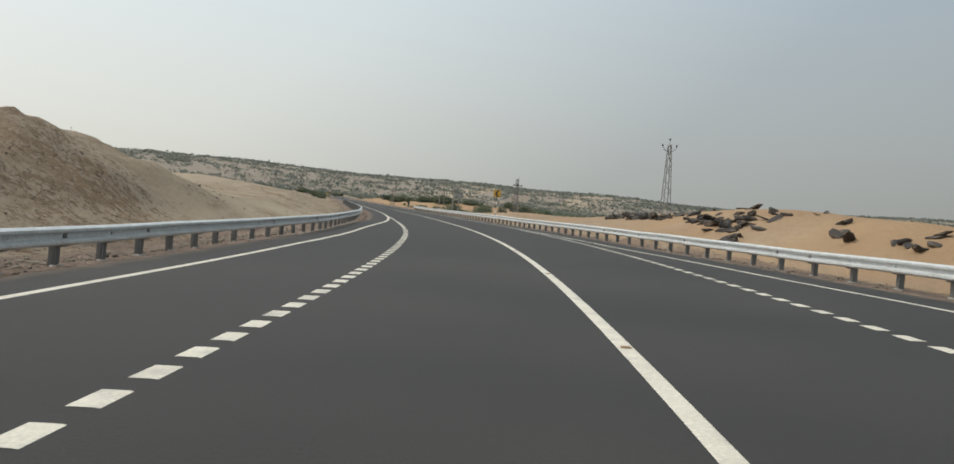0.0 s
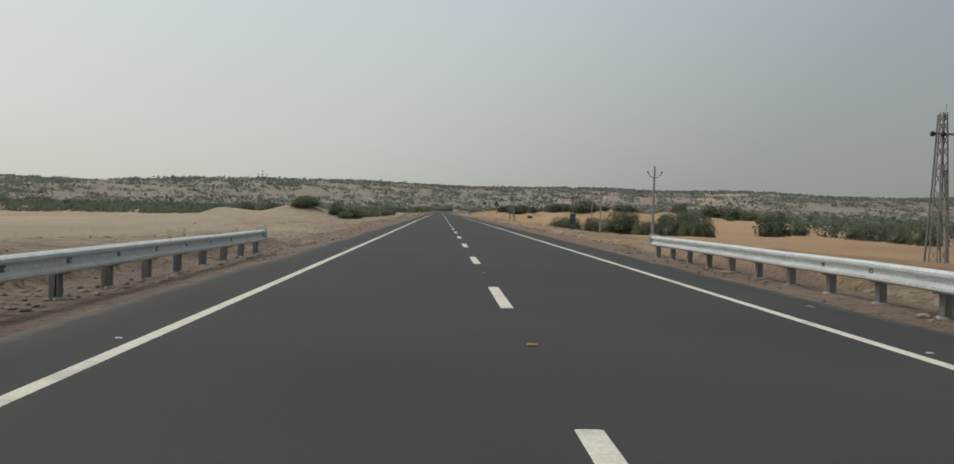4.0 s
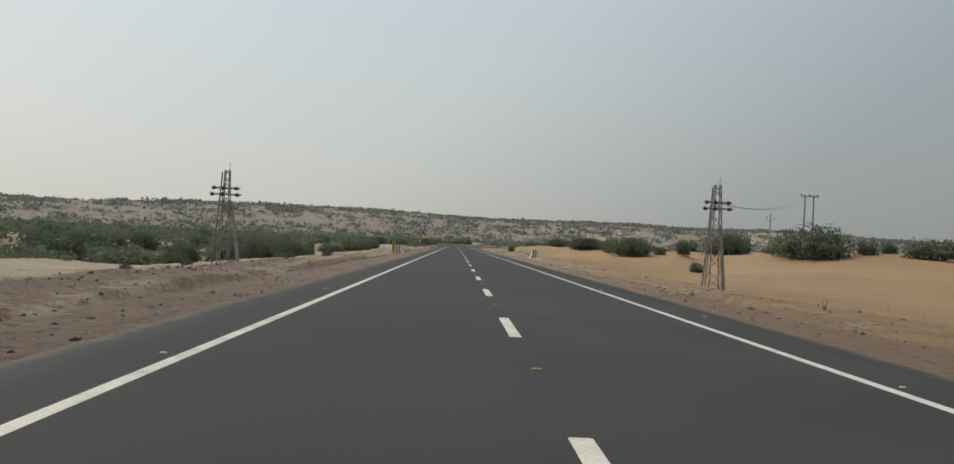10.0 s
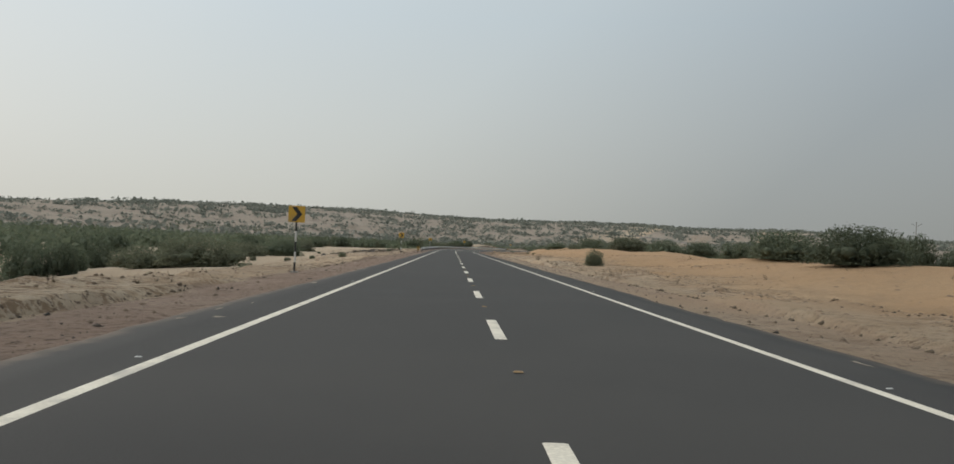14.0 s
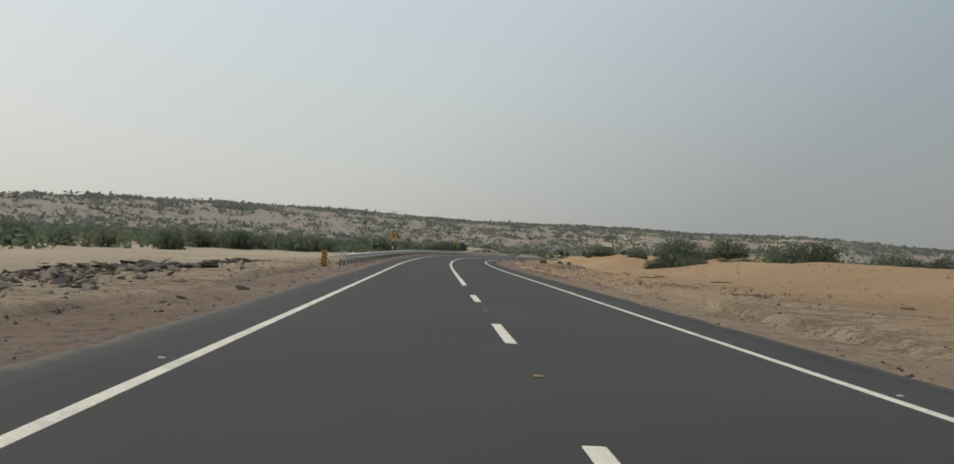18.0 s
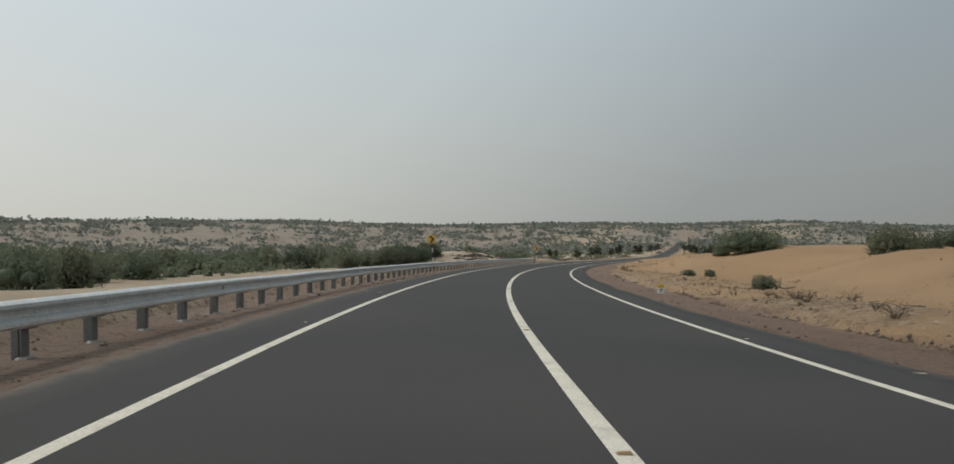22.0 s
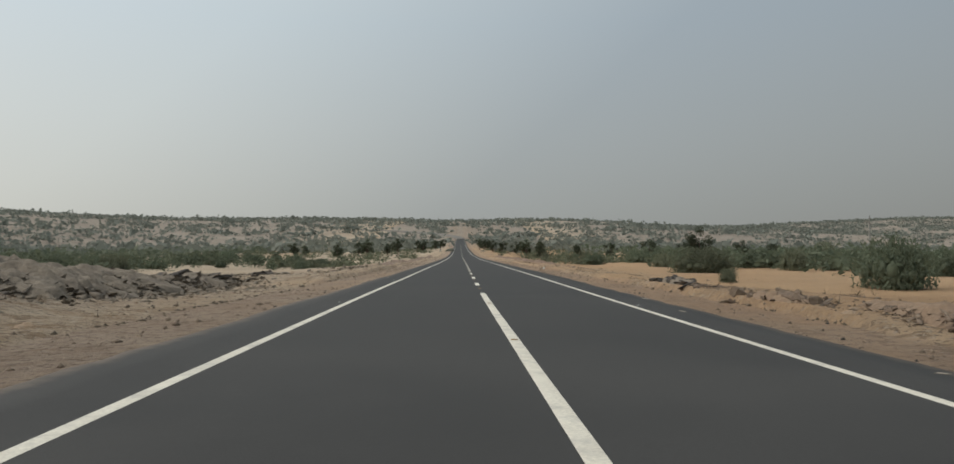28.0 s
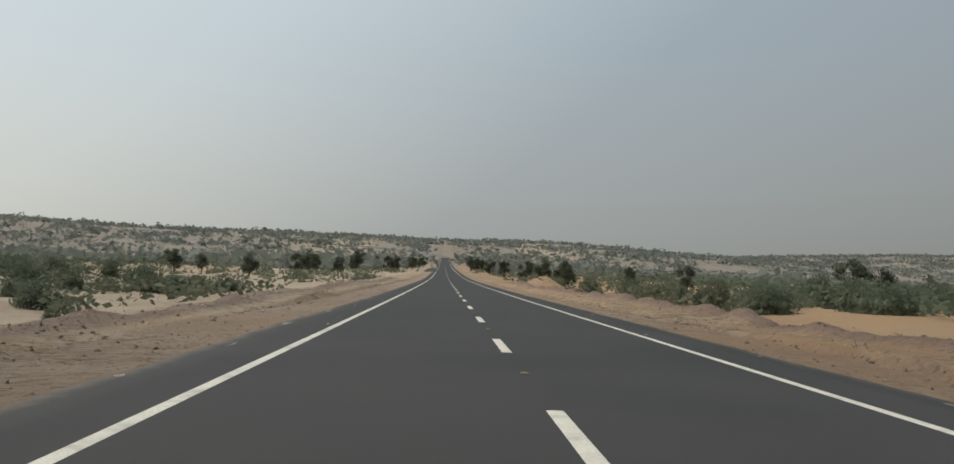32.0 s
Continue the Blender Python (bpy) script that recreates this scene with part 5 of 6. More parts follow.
def weed_kind(seed, r, h, n, mat):
    """A dry tuft of thin arching twigs."""
    rng = np.random.default_rng(seed)
    g = Geo()
    for i in range(n):
        a, q = rng.random() * 6.28, r * (0.3 + 0.7 * rng.random())
        z = h * (0.15 + 0.85 * rng.random())
        e = Vector((q * math.cos(a), q * math.sin(a), z))
        g.tube([(0.04 * math.cos(a), 0.04 * math.sin(a), -0.03), e * 0.5 + Vector((0, 0, z * 0.2)), e], [0.012, 0.009, 0.004], 3)
        for _ in range(2):
            t = 0.45 + 0.4 * rng.random()
            o = Vector((rng.normal() * 0.10, rng.normal() * 0.10, 0.12 * rng.random()))
            g.tube([e * t + Vector((0, 0, z * 0.15)), e * t + o + Vector((0, 0, z * 0.15))], [0.007, 0.003], 3)
    return g.mesh("dry_weed", mat)


WEEDS = [weed_kind(101 + i, 0.55, 0.34, 13 + 3 * i, (M_DRY, M_STUBBLE, M_DRY)[i]) for i in range(3)]


def slab_kind(seed, thick, mat):
    """A broken slab: a ragged many-sided plate with split, uneven faces."""
    rng = random.Random(seed)
    n = rng.randint(5, 7)
    ang = sorted(rng.uniform(0, 6.283) for _ in range(n))
    ang = [0.5 * a + 0.5 * (i * 6.283 / n) for i, a in enumerate(ang)]
    rad = [rng.uniform(0.36, 0.62) for _ in range(n)]
    rings = [(-0.5, 0.86), (-0.15, 1.0), (0.3, 0.97), (0.5, 0.80)]
    v = []
    for z, k in rings:
        for a, r in zip(ang, rad):
            v.append((1.25 * r * k * math.cos(a) + rng.gauss(0, 0.025), 0.8 * r * k * math.sin(a) + rng.gauss(0, 0.025), z * thick + rng.gauss(0, thick * 0.09)))
    v += [(0, 0, 0.5 * thick + rng.gauss(0, thick * 0.15)), (0, 0, -0.5 * thick)]
    f = []
    for r in range(3):
        f += [(r * n + i, r * n + (i + 1) % n, (r + 1) * n + (i + 1) % n, (r + 1) * n + i) for i in range(n)]
    f += [(3 * n + i, 3 * n + (i + 1) % n, 4 * n) for i in range(n)] + [((i + 1) % n, i, 4 * n + 1) for i in range(n)]
    return Geo().add(v, f).mesh("slab", mat)


ROCKS = [slab_kind(i, (0.34, 0.18, 0.26, 0.42, 0.15, 0.22, 0.5, 0.3)[i], M_ROCK) for i in range(8)]
CLODS = [slab_kind(40 + i, (0.45, 0.6, 0.35, 0.7, 0.5, 0.3)[i], M_CLOD) for i in range(6)]


def over(s, lat, z):
    """How far a height z lies over the ground at (s, lat)."""
    return z - float(ground_z(s, lat))


# ---------------------------------------------------------------- the first bend
lattice_tower(spot(104, 34.0, None, 0, side=-1.5), "tall grey steel lattice tower with three insulators, leaning slightly", h=over(104, 34, 11.5), wb=1.35, bays=13)
lattice_tower(spot(166, 28.4, None, 5), "grey steel lattice tower with a crossarm beside the sand", h=over(166, 28.4, 7.7), wb=0.72, wt=0.26, head="t")
chevron_sign(spot(90.2, 9.05, None, 0), -1, "yellow board with black chevron on banded post behind guard rail", size=0.76, zc=over(90.2, 9.05, 2.92))
board_sign(spot(112.5, 8.45, None, -4), "grey back of a rectangular sign on a black and white post", zc=over(112.5, 8.45, 2.66))
lattice_tower(spot(301, -39.0, None, 8), "grey lattice tower with V arms above the scrub", h=over(301, -39, 8.1), wb=1.1)
lattice_tower(spot(235, -74, None, 8), "grey lattice tower with V arms above the scrub", h=over(235, -74, 11.7), wb=1.3)

# ---------------------------------------------------------------- the long straight
hazard_marker(spot(172.8, 7.8, None, 3), "dark teal back of a roadside marker plate on a post", back=True, w=0.36, h=1.0, base=0.12)
concrete_pole(spot(209.3, 22.3, None, 0, side=0.5), "grey concrete power pole with V arm and three insulators", h=over(209.3, 22.3, 6.4))
concrete_pole(spot(254, 25.0, None, 0), "grey concrete power pole standing behind green shrubs", h=over(254, 25, 5.0))
concrete_pole(spot(329, 37.0, None, 0), "grey concrete power pole with V arm standing in open sand", h=over(329, 37, 5.9), arm=0.95)
concrete_pole(spot(433, 56.4, None, 0), "grey concrete power pole behind a dune", h=over(433, 56.4, 9.3))
concrete_pole(spot(676, 133.0, None, 0) , "grey concrete power pole far behind shrubs", h=over(676, 133, 14.9), arm=1.3)
concrete_pole(spot(772, 125.7, None, 0), "grey concrete power pole far behind shrubs", h=over(772, 125.7, 16.2), arm=1.3)
h_pole(spot(391, 46.0, None, 10), "pair of thin dark poles joined by a crossarm", h=over(391, 46, 10.0), gap=1.4)
warning_sign(spot(241.4, 7.3, None, 180), "dark back of a triangular sign on a black and white post", zc=over(241.4, 7.3, 2.35))
round_sign(spot(275, 7.2, None, 180), "dark back of a round sign on a black and white post", zc=over(275, 7.2, 2.72))
warning_sign(spot(275.8, -7.0, None, 4), "red-rimmed triangular bend warning sign on a black and white post", zc=over(275.8, -7, 2.32))
lattice_tower(spot(339.2, -17.3, None, 0), "rusty grey lattice tower with crossarm and leaning stay post", h=over(339.2, -17.3, 5.6), wb=0.76, wt=0.30, head="double", bays=12)
lattice_tower(spot(339.4, 17.8, None, 0), "rusty grey lattice tower with two crossarms and leaning poles", h=over(339.4, 17.8, 6.4), wb=1.0, wt=0.36, head="double", bays=12)
hazard_marker(spot(359.4, -6.75, None, 3), "yellow and black striped hazard marker beside the culvert", tilt=-1, w=0.28, h=0.98)
parapet(spot(369.4, 7.55, None, 6), "black and white striped concrete culvert parapet on sand", side=-1)
parapet(spot(369.6, -7.0, None, -8), "black and white striped concrete culvert parapet on sand", side=1)
chevron_sign(spot(420.4, -6.9, None, 4), 1, "yellow board with black chevron on a banded post in sand", zc=over(420.4, -6.9, 2.18))
chevron_sign(spot(495, -7.2, None, 4), 1, "yellow board with black chevron on a banded post by rubble", zc=over(495, -7.2, 2.2))

# ---------------------------------------------------------------- the second bend and beyond
hazard_marker(spot(538, -6.7, None, 2), "yellow and black striped hazard marker before the guard rail", tilt=-1, w=0.30, h=0.86, base=0.05)
chevron_sign(spot(593, -7.35, None, 6), 1, "yellow board with black chevron on a banded post behind the rail", zc=over(593, -7.35, 2.38))
chevron_sign(spot(666.8, -7.4, None, -4, side=-4), 1, "yellow board with black chevron on a leaning banded post", zc=over(666.8, -7.6, 2.57))
chevron_sign(spot(739, -7.5, None, 10), 1, "yellow board with black chevron on a post past the rail end", zc=over(739, -7.5, 2.35))
km_stone(spot(636.0, 6.45, None, 0, 0.8), "small white kilometre stone with orange head on the shoulder", M_YELLOW)
km_stone(spot(828.1, 6.55, None, 0, 0.42), "small white kilometre stone with dark writing on the shoulder", M_WHITE)
hazard_marker(spot(730, -6.3, None, 2), "yellow and black striped hazard marker at the rail end", tilt=-1, w=0.28, h=0.8, base=0.1)
concrete_pole(spot(900, 70, None, 0), "thin grey power pole standing among shrubs", h=8.0)
concrete_pole(spot(1000, 95, None, 0), "thin grey power pole standing among shrubs", h=8.0)

# ---------------------------------------------------------------- shrubs and trees
random.seed(5)
GREEN = ("dusty green desert shrub on sand", "grey-green rounded shrub growing from a sand hummock", "dense dark green shrub with ragged outline")


def bush(s, lat, scale, stretch=1.0):
    plant(random.choice(BUSHES_FAR if abs(lat) > 31 or s > 965 else BUSHES), s, lat, 0.88 * scale, random.choice(GREEN), "shrub", "desert shrubs", stretch=stretch)


for s, lat, k, tall, _ in SHRUBS_SEEN:
    plant(random.choice(BUSHES_FAR if abs(lat) > 45 or s > 985 else BUSHES_BIG if k > 1.55 and abs(lat) < 38 else BUSHES), s, lat, 0.91 * k, random.choice(GREEN), "shrub", "desert shrubs", stretch=1.06 * tall)
for s, lat, k in ((957, 44.7, 1.2), (976, 58, 1.1), (940, 52, 1.0), (966, 70, 1.2), (925, 62, 1.0)):
    tree(s, lat, k, "dark green tree rising from dense scrub")
tree(872, 32.6, 1.05, "dark green roadside tree above low shrubs", 1.25)
for s, lat, k in ((1100, -38, 1.55), (1103, -42, 1.3), (1130, -28, 1.5), (1180, -19, 1.35), (1186, -22, 1.2), (1225, -14, 1.2), (1250, -12, 1.1), (1262, -16, 1.1), (1285, -11, 1.2), (1060, -56, 1.0),
                  (1050, -43, 1.1), (1100, -30, 1.1), (1150, -31, 1.2), (1040, -56, 1.1), (1160, -45, 1.2), (1200, 9.7, 1.25), (1215, 13, 1.2), (1160, 15, 1.2), (1130, 18, 1.1), (1100, 22, 1.2),
                  (1085, 25, 1.4), (1080, 30, 1.3), (1060, 28, 1.1), (1110, 33, 1.2), (1150, 28, 1.2), (1190, 22, 1.2), (1240, 16, 1.2), (1260, 12, 1.1), (1050, 40, 1.1), (1040, 50, 1.2)):
    tree(s, lat, k, "dark green roadside tree on the far straight")


def scatter(n, s0, s1, lat0, lat1, lo, hi, keep=None):
    for _ in range(n):
        s, lat = random.uniform(s0, s1), random.uniform(lat0, lat1)
        if keep is None or keep(s, lat):
            bush(s, lat, random.uniform(lo, hi))


# dark shrubs on and behind the sand mound
for s, lat, k in ((201.1, -14.6, 0.61), (201.8, -13.9, 0.76), (199.7, -10.0, 0.48), (202.7, -9.5, 0.67), (201.2, -11.3, 0.44)):
    bush(s, lat, k, 0.8)
scatter(26, 395, 520, -78, -40, 1.1, 1.9)
# the thicket beside the heap of slabs
for s, lat, k in ((722, -33, 2.3), (724, -30.4, 2.2), (725, -27.6, 2.25), (726.5, -25.6, 1.8), (729.5, -25.0, 2.1), (732.5, -25.2, 1.9), (735.5, -24.8, 2.0), (733, -28.5, 2.5), (729, -29, 2.6), (738, -26, 2.0), (762, -24.6, 1.9), (764, -23.6, 1.3)):
    bush(s, lat, 0.62 * k)
scatter(30, 590, 722, -60, -35, 1.3, 2.1)
scatter(18, 160, 330, 46, 66, 1.0, 1.8)
scatter(8, 420, 540, 52, 75, 1.2, 2.0)
scatter(34, 770, 980, 46, 78, 1.0, 1.8)
scatter(30, 880, 1010, -74, -46, 1.0, 1.7)
for _ in range(22):
    s, lat = random.uniform(440, 720), random.uniform(7.6, 17)
    tagged(new("dry_weed", random.choice(WEEDS)), "dry brown weed tuft on sandy verge", "weed", "dry weeds").matrix_basis = spot(s, lat, None, random.uniform(0, 360), random.uniform(0.35, 0.85))
for _ in range(26):
    s, lat = random.uniform(770, 900), random.choice((-1, 1)) * random.uniform(8, 18)
    tagged(new("dry_weed", random.choice(WEEDS)), "dry brown weed tuft on sandy verge", "weed", "dry weeds").matrix_basis = spot(s, lat, None, random.uniform(0, 360), random.uniform(0.35, 0.8))
for s, lat in ((630.4, 8.1), (626.2, 8.4), (623.6, 8.4), (625.2, 10.3), (618.0, 8.3), (624.9, 8.5), (619.9, 8.7), (688.8, 8.4), (684.8, 8.2), (679.4, 8.2), (673.2, 8.4), (670.2, 8.4), (692.8, 8.4), (683.8, 8.5)):
    tagged(new("dry_weed", random.choice(WEEDS)), "dry brown weed tuft on the sand behind the shoulder", "weed", "dry weeds").matrix_basis = spot(s, lat, None, random.uniform(0, 360), random.uniform(0.6, 1.0))
for s, lat in ((638.4, 11.3), (671.0, 13.1), (671.6, 15.0)):
    plant(random.choice(SHRUBS), s, lat, random.uniform(0.65, 0.85), "small grey-green herb on sandy verge", "herb", "small herbs", "herb", stretch=0.9)
for _ in range(24):
    s, lat = random.uniform(220, 520), -random.uniform(9, 22)
    plant(random.choice(SHRUBS), s, lat, random.uniform(0.3, 0.7), "small grey-green herb on sand", "herb", "small herbs", "herb")


for s, lat in ((548, 12.5), (552, 14.2), (543, 15.5), (557, 11.8), (566, 15), (590, 13.2), (606, 12.4), (520, 13.5), (628, 13), (811.3, 9.7), (645, 14.5), (310, 14)):
    tagged(new("dead_branch", random.choice(BRANCHES)), "dry dead branch lying on the sand", "branch", "dead branches").matrix_basis = spot(s, lat, None, random.uniform(0, 360), random.uniform(0.7, 1.3))

# ---------------------------------------------------------------- rubble and clods
GREY_HEAP = "grey-brown heap of churned spoil beside the shoulder"
EARTH_HEAP = "brown heap of tipped earth beside the shoulder"
# spoil heaps: s, lat, half length, half width, height, material, label
HEAPS = [(778.5, -13.2, 5.2, 2.6, 0.55, M_SPOIL, GREY_HEAP), (786.0, -13.0, 4.2, 2.2, 0.40, M_SPOIL, GREY_HEAP), (796, -13.4, 4.6, 1.8, 0.28, M_SPOIL, GREY_HEAP),
         (769.3, 8.9, 2.4, 1.1, 0.34, M_EARTH, EARTH_HEAP), (772.8, 9.3, 2.4, 0.9, 0.14, M_EARTH, EARTH_HEAP), (777, 8.0, 2.2, 0.5, 0.10, M_EARTH, EARTH_HEAP),
         (788, 8.0, 2.2, 0.5, 0.14, M_SPOIL, "grey-brown heap of broken asphalt and soil on the verge"), (598, 12.6, 3.2, 1.3, 0.25, M_EARTH, EARTH_HEAP),
         (592, 10.6, 2.4, 1.0, 0.16, M_EARTH, EARTH_HEAP), (610, 15.5, 3.0, 1.4, 0.28, M_EARTH, EARTH_HEAP)]


def rise(s, lat):
    """How far the spoil heaps stand over the ground at (s, lat)."""
    top = np.asarray(s, float) * 0
    for hs, hl, ls, ll, h, _, _ in HEAPS:
        r2 = ((s - hs) / ls) ** 2 + ((lat - hl) / ll) ** 2
        top = np.maximum(top, np.clip(1 - r2, 0, 1) ** 0.75 * h)
    return top


def spoil_heap(s, lat, ls, ll, h, mat, label, seed):
    """A tipped heap with a churned, ridged surface that runs out into the sand."""
    cell = 0.08 if ll < 1.2 else 0.12
    u, w = np.meshgrid(np.linspace(-1, 1, int(2 * ls / cell)), np.linspace(-1, 1, int(2 * ll / cell)), indexing="ij")
    a, b = u * ls, w * ll
    S, L = s + a, lat + b
    r = np.hypot(u, w) + 0.22 * vnoise(a / 1.3, b / 1.3, seed)
    body = np.clip(1 - r * r, 0, 1) ** 0.75
    lumps = 0.34 * (1 - 2 * np.abs(vnoise(a / 1.2, b / 1.2, seed + 1))) + 0.30 * (1 - 2 * np.abs(vnoise(a / 0.55, b / 0.55, seed + 2))) + 0.3 * vnoise(a / 0.27, b / 0.27, seed + 3)
    x, y, hd = line(S)
    P = np.stack([x + L * np.cos(hd), y + L * np.sin(hd), ground_z(S, L) - 0.10 + body * (h + 0.12) + np.minimum(body * 3, 1) * lumps * (0.16 + 0.35 * h)], -1)
    o = P[len(P) // 2, P.shape[1] // 2].copy()
    o[2] -= h
    ob = tagged(new("spoil_heap", grid_mesh("spoil_heap", P - o, mat, False)), label, "spoil heap", "spoil heaps")
    ob.location = Vector(o.tolist())


for i, row in enumerate(HEAPS):
    spoil_heap(*row, 201 + 10 * i)


def heap(n, s, lat, ls, ll, lo, hi, kinds, name, label, flat=1.0, tip=28):
    for _ in range(n):
        a, b = random.gauss(s, ls), random.gauss(lat, ll)
        k = random.uniform(lo, hi)
        ob = tagged(new(name, random.choice(kinds)), label, "rubble" if kinds is ROCKS else "earth clod", "rubble" if kinds is ROCKS else "earth clods")
        ob.matrix_basis = spot(a, b, float(ground_z(a, b) + rise(a, b)) + 0.06 * k, random.uniform(0, 360), 1, random.uniform(-tip, tip), random.uniform(-tip, tip)) @ Matrix.Diagonal((k * random.uniform(0.9, 1.8), k * random.uniform(0.7, 1.2), k * flat, 1))


for s, lat, ls, ll, n in ((79.5, 19.2, 0.9, 0.6, 20), (76.5, 19.9, 1.2, 0.6, 28), (72.5, 21, 1.3, 0.8, 20), (65, 21.6, 1.2, 0.9, 20), (61, 22.8, 1.3, 1.0, 22), (60, 20.6, 1.0, 0.6, 10), (57.5, 20.3, 0.8, 0.5, 6)):
    heap(n, s, lat, ls, ll, 0.5, 1.2, ROCKS, "boulder", "dark broken boulder on a sand mound", 0.8)
for s, lat in ((73.2, 25.1), (70.5, 26.9), (66.5, 26), (57, 26.5), (52, 24.6), (49.8, 23.4), (48.0, 23.1), (44.4, 23.0), (43.1, 23.5), (42.4, 24.0), (43.8, 25.5)):
    heap(2, s, lat, 0.4, 0.4, 0.6, 1.1, ROCKS, "boulder", "dark broken boulder on a sand mound", 0.6)
for s, lat, ls, ll, n in ((505, -13, 8, 2.2, 24), (527, -16.2, 2.4, 0.8, 16), (530, -14.2, 3.0, 0.9, 16), (525, -10.6, 1.6, 0.5, 14), (540, -12, 2.4, 0.6, 14), (535, -14, 3, 1, 10), (518, -12, 4, 1.4, 14)):
    heap(n, s, lat, ls, ll, 0.3, 0.95, ROCKS, "asphalt_slab", "dark slab of broken asphalt lying on sand", 0.55, 16)
heap(78, 738, -15, 9, 2.2, 0.35, 1.0, ROCKS, "asphalt_slab", "dark slab of broken asphalt on a sand heap", 0.6, 18)
heap(50, 743, -19.5, 6, 1.8, 0.4, 1.1, ROCKS, "asphalt_slab", "dark slab of broken asphalt on a sand heap", 0.5, 14)
heap(44, 757, -14.5, 8, 1.8, 0.3, 0.9, ROCKS, "asphalt_slab", "dark slab of broken asphalt on a sand heap", 0.6, 18)
heap(10, 706, 10.6, 6, 1.0, 0.1, 0.3, CLODS, "earth_clod", "brown earth clod tipped on a sand slope")
heap(16, 238, 17, 14, 1.4, 0.15, 0.45, CLODS, "earth_clod", "brown earth clod below the shoulder")
heap(26, 788, 7.9, 1.5, 0.28, 0.2, 0.5, ROCKS, "asphalt_slab", "dark slab of broken asphalt on sandy verge", 0.7)
heap(16, 777, 7.9, 1.1, 0.22, 0.15, 0.42, CLODS, "earth_clod", "dark earth clod on sandy verge")
heap(14, 798, -13.2, 1.6, 0.6, 0.4, 1.0, ROCKS, "asphalt_slab", "dark slab of broken asphalt on a spoil heap", 0.5, 20)
heap(10, 793.5, -14, 1.0, 0.5, 0.4, 0.9, ROCKS, "asphalt_slab", "dark slab of broken asphalt on a spoil heap", 0.5, 20)
heap(12, 803, -12, 1.5, 0.5, 0.3, 0.8, ROCKS, "asphalt_slab", "dark slab of broken asphalt on a spoil heap", 0.6, 20)
heap(1, 570.6, 7.9, 0.02, 0.02, 0.46, 0.5, CLODS, "earth_clod", "large dark earth clod at the edge of the shoulder")
heap(12, 778, 9.0, 8, 0.9, 0.12, 0.3, CLODS, "earth_clod", "brown earth clod on sandy verge")
heap(12, 600, 11, 24, 1.5, 0.08, 0.2, CLODS, "earth_clod", "brown earth clod on sandy verge")
heap(10, 215, 12, 10, 1.5, 0.15, 0.4, CLODS, "earth_clod", "brown earth clod on sandy verge")
heap(18, 985, 13.5, 2.5, 1.6, 0.2, 0.6, CLODS, "earth_clod", "brown earth clod on a roadside heap")
heap(36, 513, -13, 11, 3, 0.12, 0.4, CLODS, "earth_clod", "brown earth clod among broken asphalt")
heap(14, 300, -10.5, 30, 1.4, 0.12, 0.35, CLODS, "earth_clod", "brown earth clod on sandy verge")

# ---------------------------------------------------------------- things beyond counting
rng = np.random.default_rng(3)


def world_at(s, lat):
    x, y, h = line(s)
    inner_l = np.clip(lat, -110, 110)
    px, py = x + inner_l * np.cos(h) + (lat - inner_l), y + inner_l * np.sin(h)
    z = np.where(np.abs(lat) > 110, far_z(px, py, s, lat), ground_z(s, lat))
    return np.stack([px, py, z], -1)


def clump_field(name, P, size, per, leaf, mat, label, category, flat=0.75):
    """Many low many-lobed clumps of leaves as one mesh."""
    n = len(P)
    c = np.repeat(P, per, 0)
    sz = np.repeat(size, per)[:, None]
    lobe = rng.normal(size=(n, 5, 3)) * np.array([0.55, 0.55, 0.16])
    rad = 0.35 + 0.35 * rng.random((n, 5))
    who, which = np.repeat(np.arange(n), per), rng.integers(0, 5, n * per)
    d = rng.normal(size=(n * per, 3))
    d /= np.linalg.norm(d, axis=1)[:, None]
    r = rng.random((n * per, 1)) ** 0.4 * rad[who, which][:, None]
    off = (lobe[who, which] + d * r) * sz * np.array([1, 1, flat])
    off[:, 2] = np.abs(off[:, 2] + 0.33 * flat * sz[:, 0]) * 1.2
    c = c + off
    u = rng.normal(size=c.shape) * np.array([1, 1, 0.5])
    u /= np.linalg.norm(u, axis=1)[:, None]
    w = np.cross(u, rng.normal(size=c.shape))
    w /= np.linalg.norm(w, axis=1)[:, None]
    a = sz * leaf * (0.6 + 0.8 * rng.random((n * per, 1)))
    v = np.stack([c - u * a, c + w * a * 0.6, c + u * a, c - w * a * 0.6], 1).reshape(-1, 3)
    return tagged(new(name, raw_mesh(name, v, np.arange(4 * n * per).reshape(-1, 4), mat)), label, category, kind="stuff")


def field(n, s0, s1, l0, l1, dense):
    s, lat = rng.uniform(s0, s1, n), rng.uniform(l0, l1, n)
    P = world_at(s, lat)
    keep = rng.random(n) < dense(P, s, lat)
    return P[keep]


patch = lambda P: 0.5 + 0.5 * vnoise(P[:, 0] / 37, P[:, 1] / 37, 31)
SCRUB = "dense dusty green scrub covering the plain"
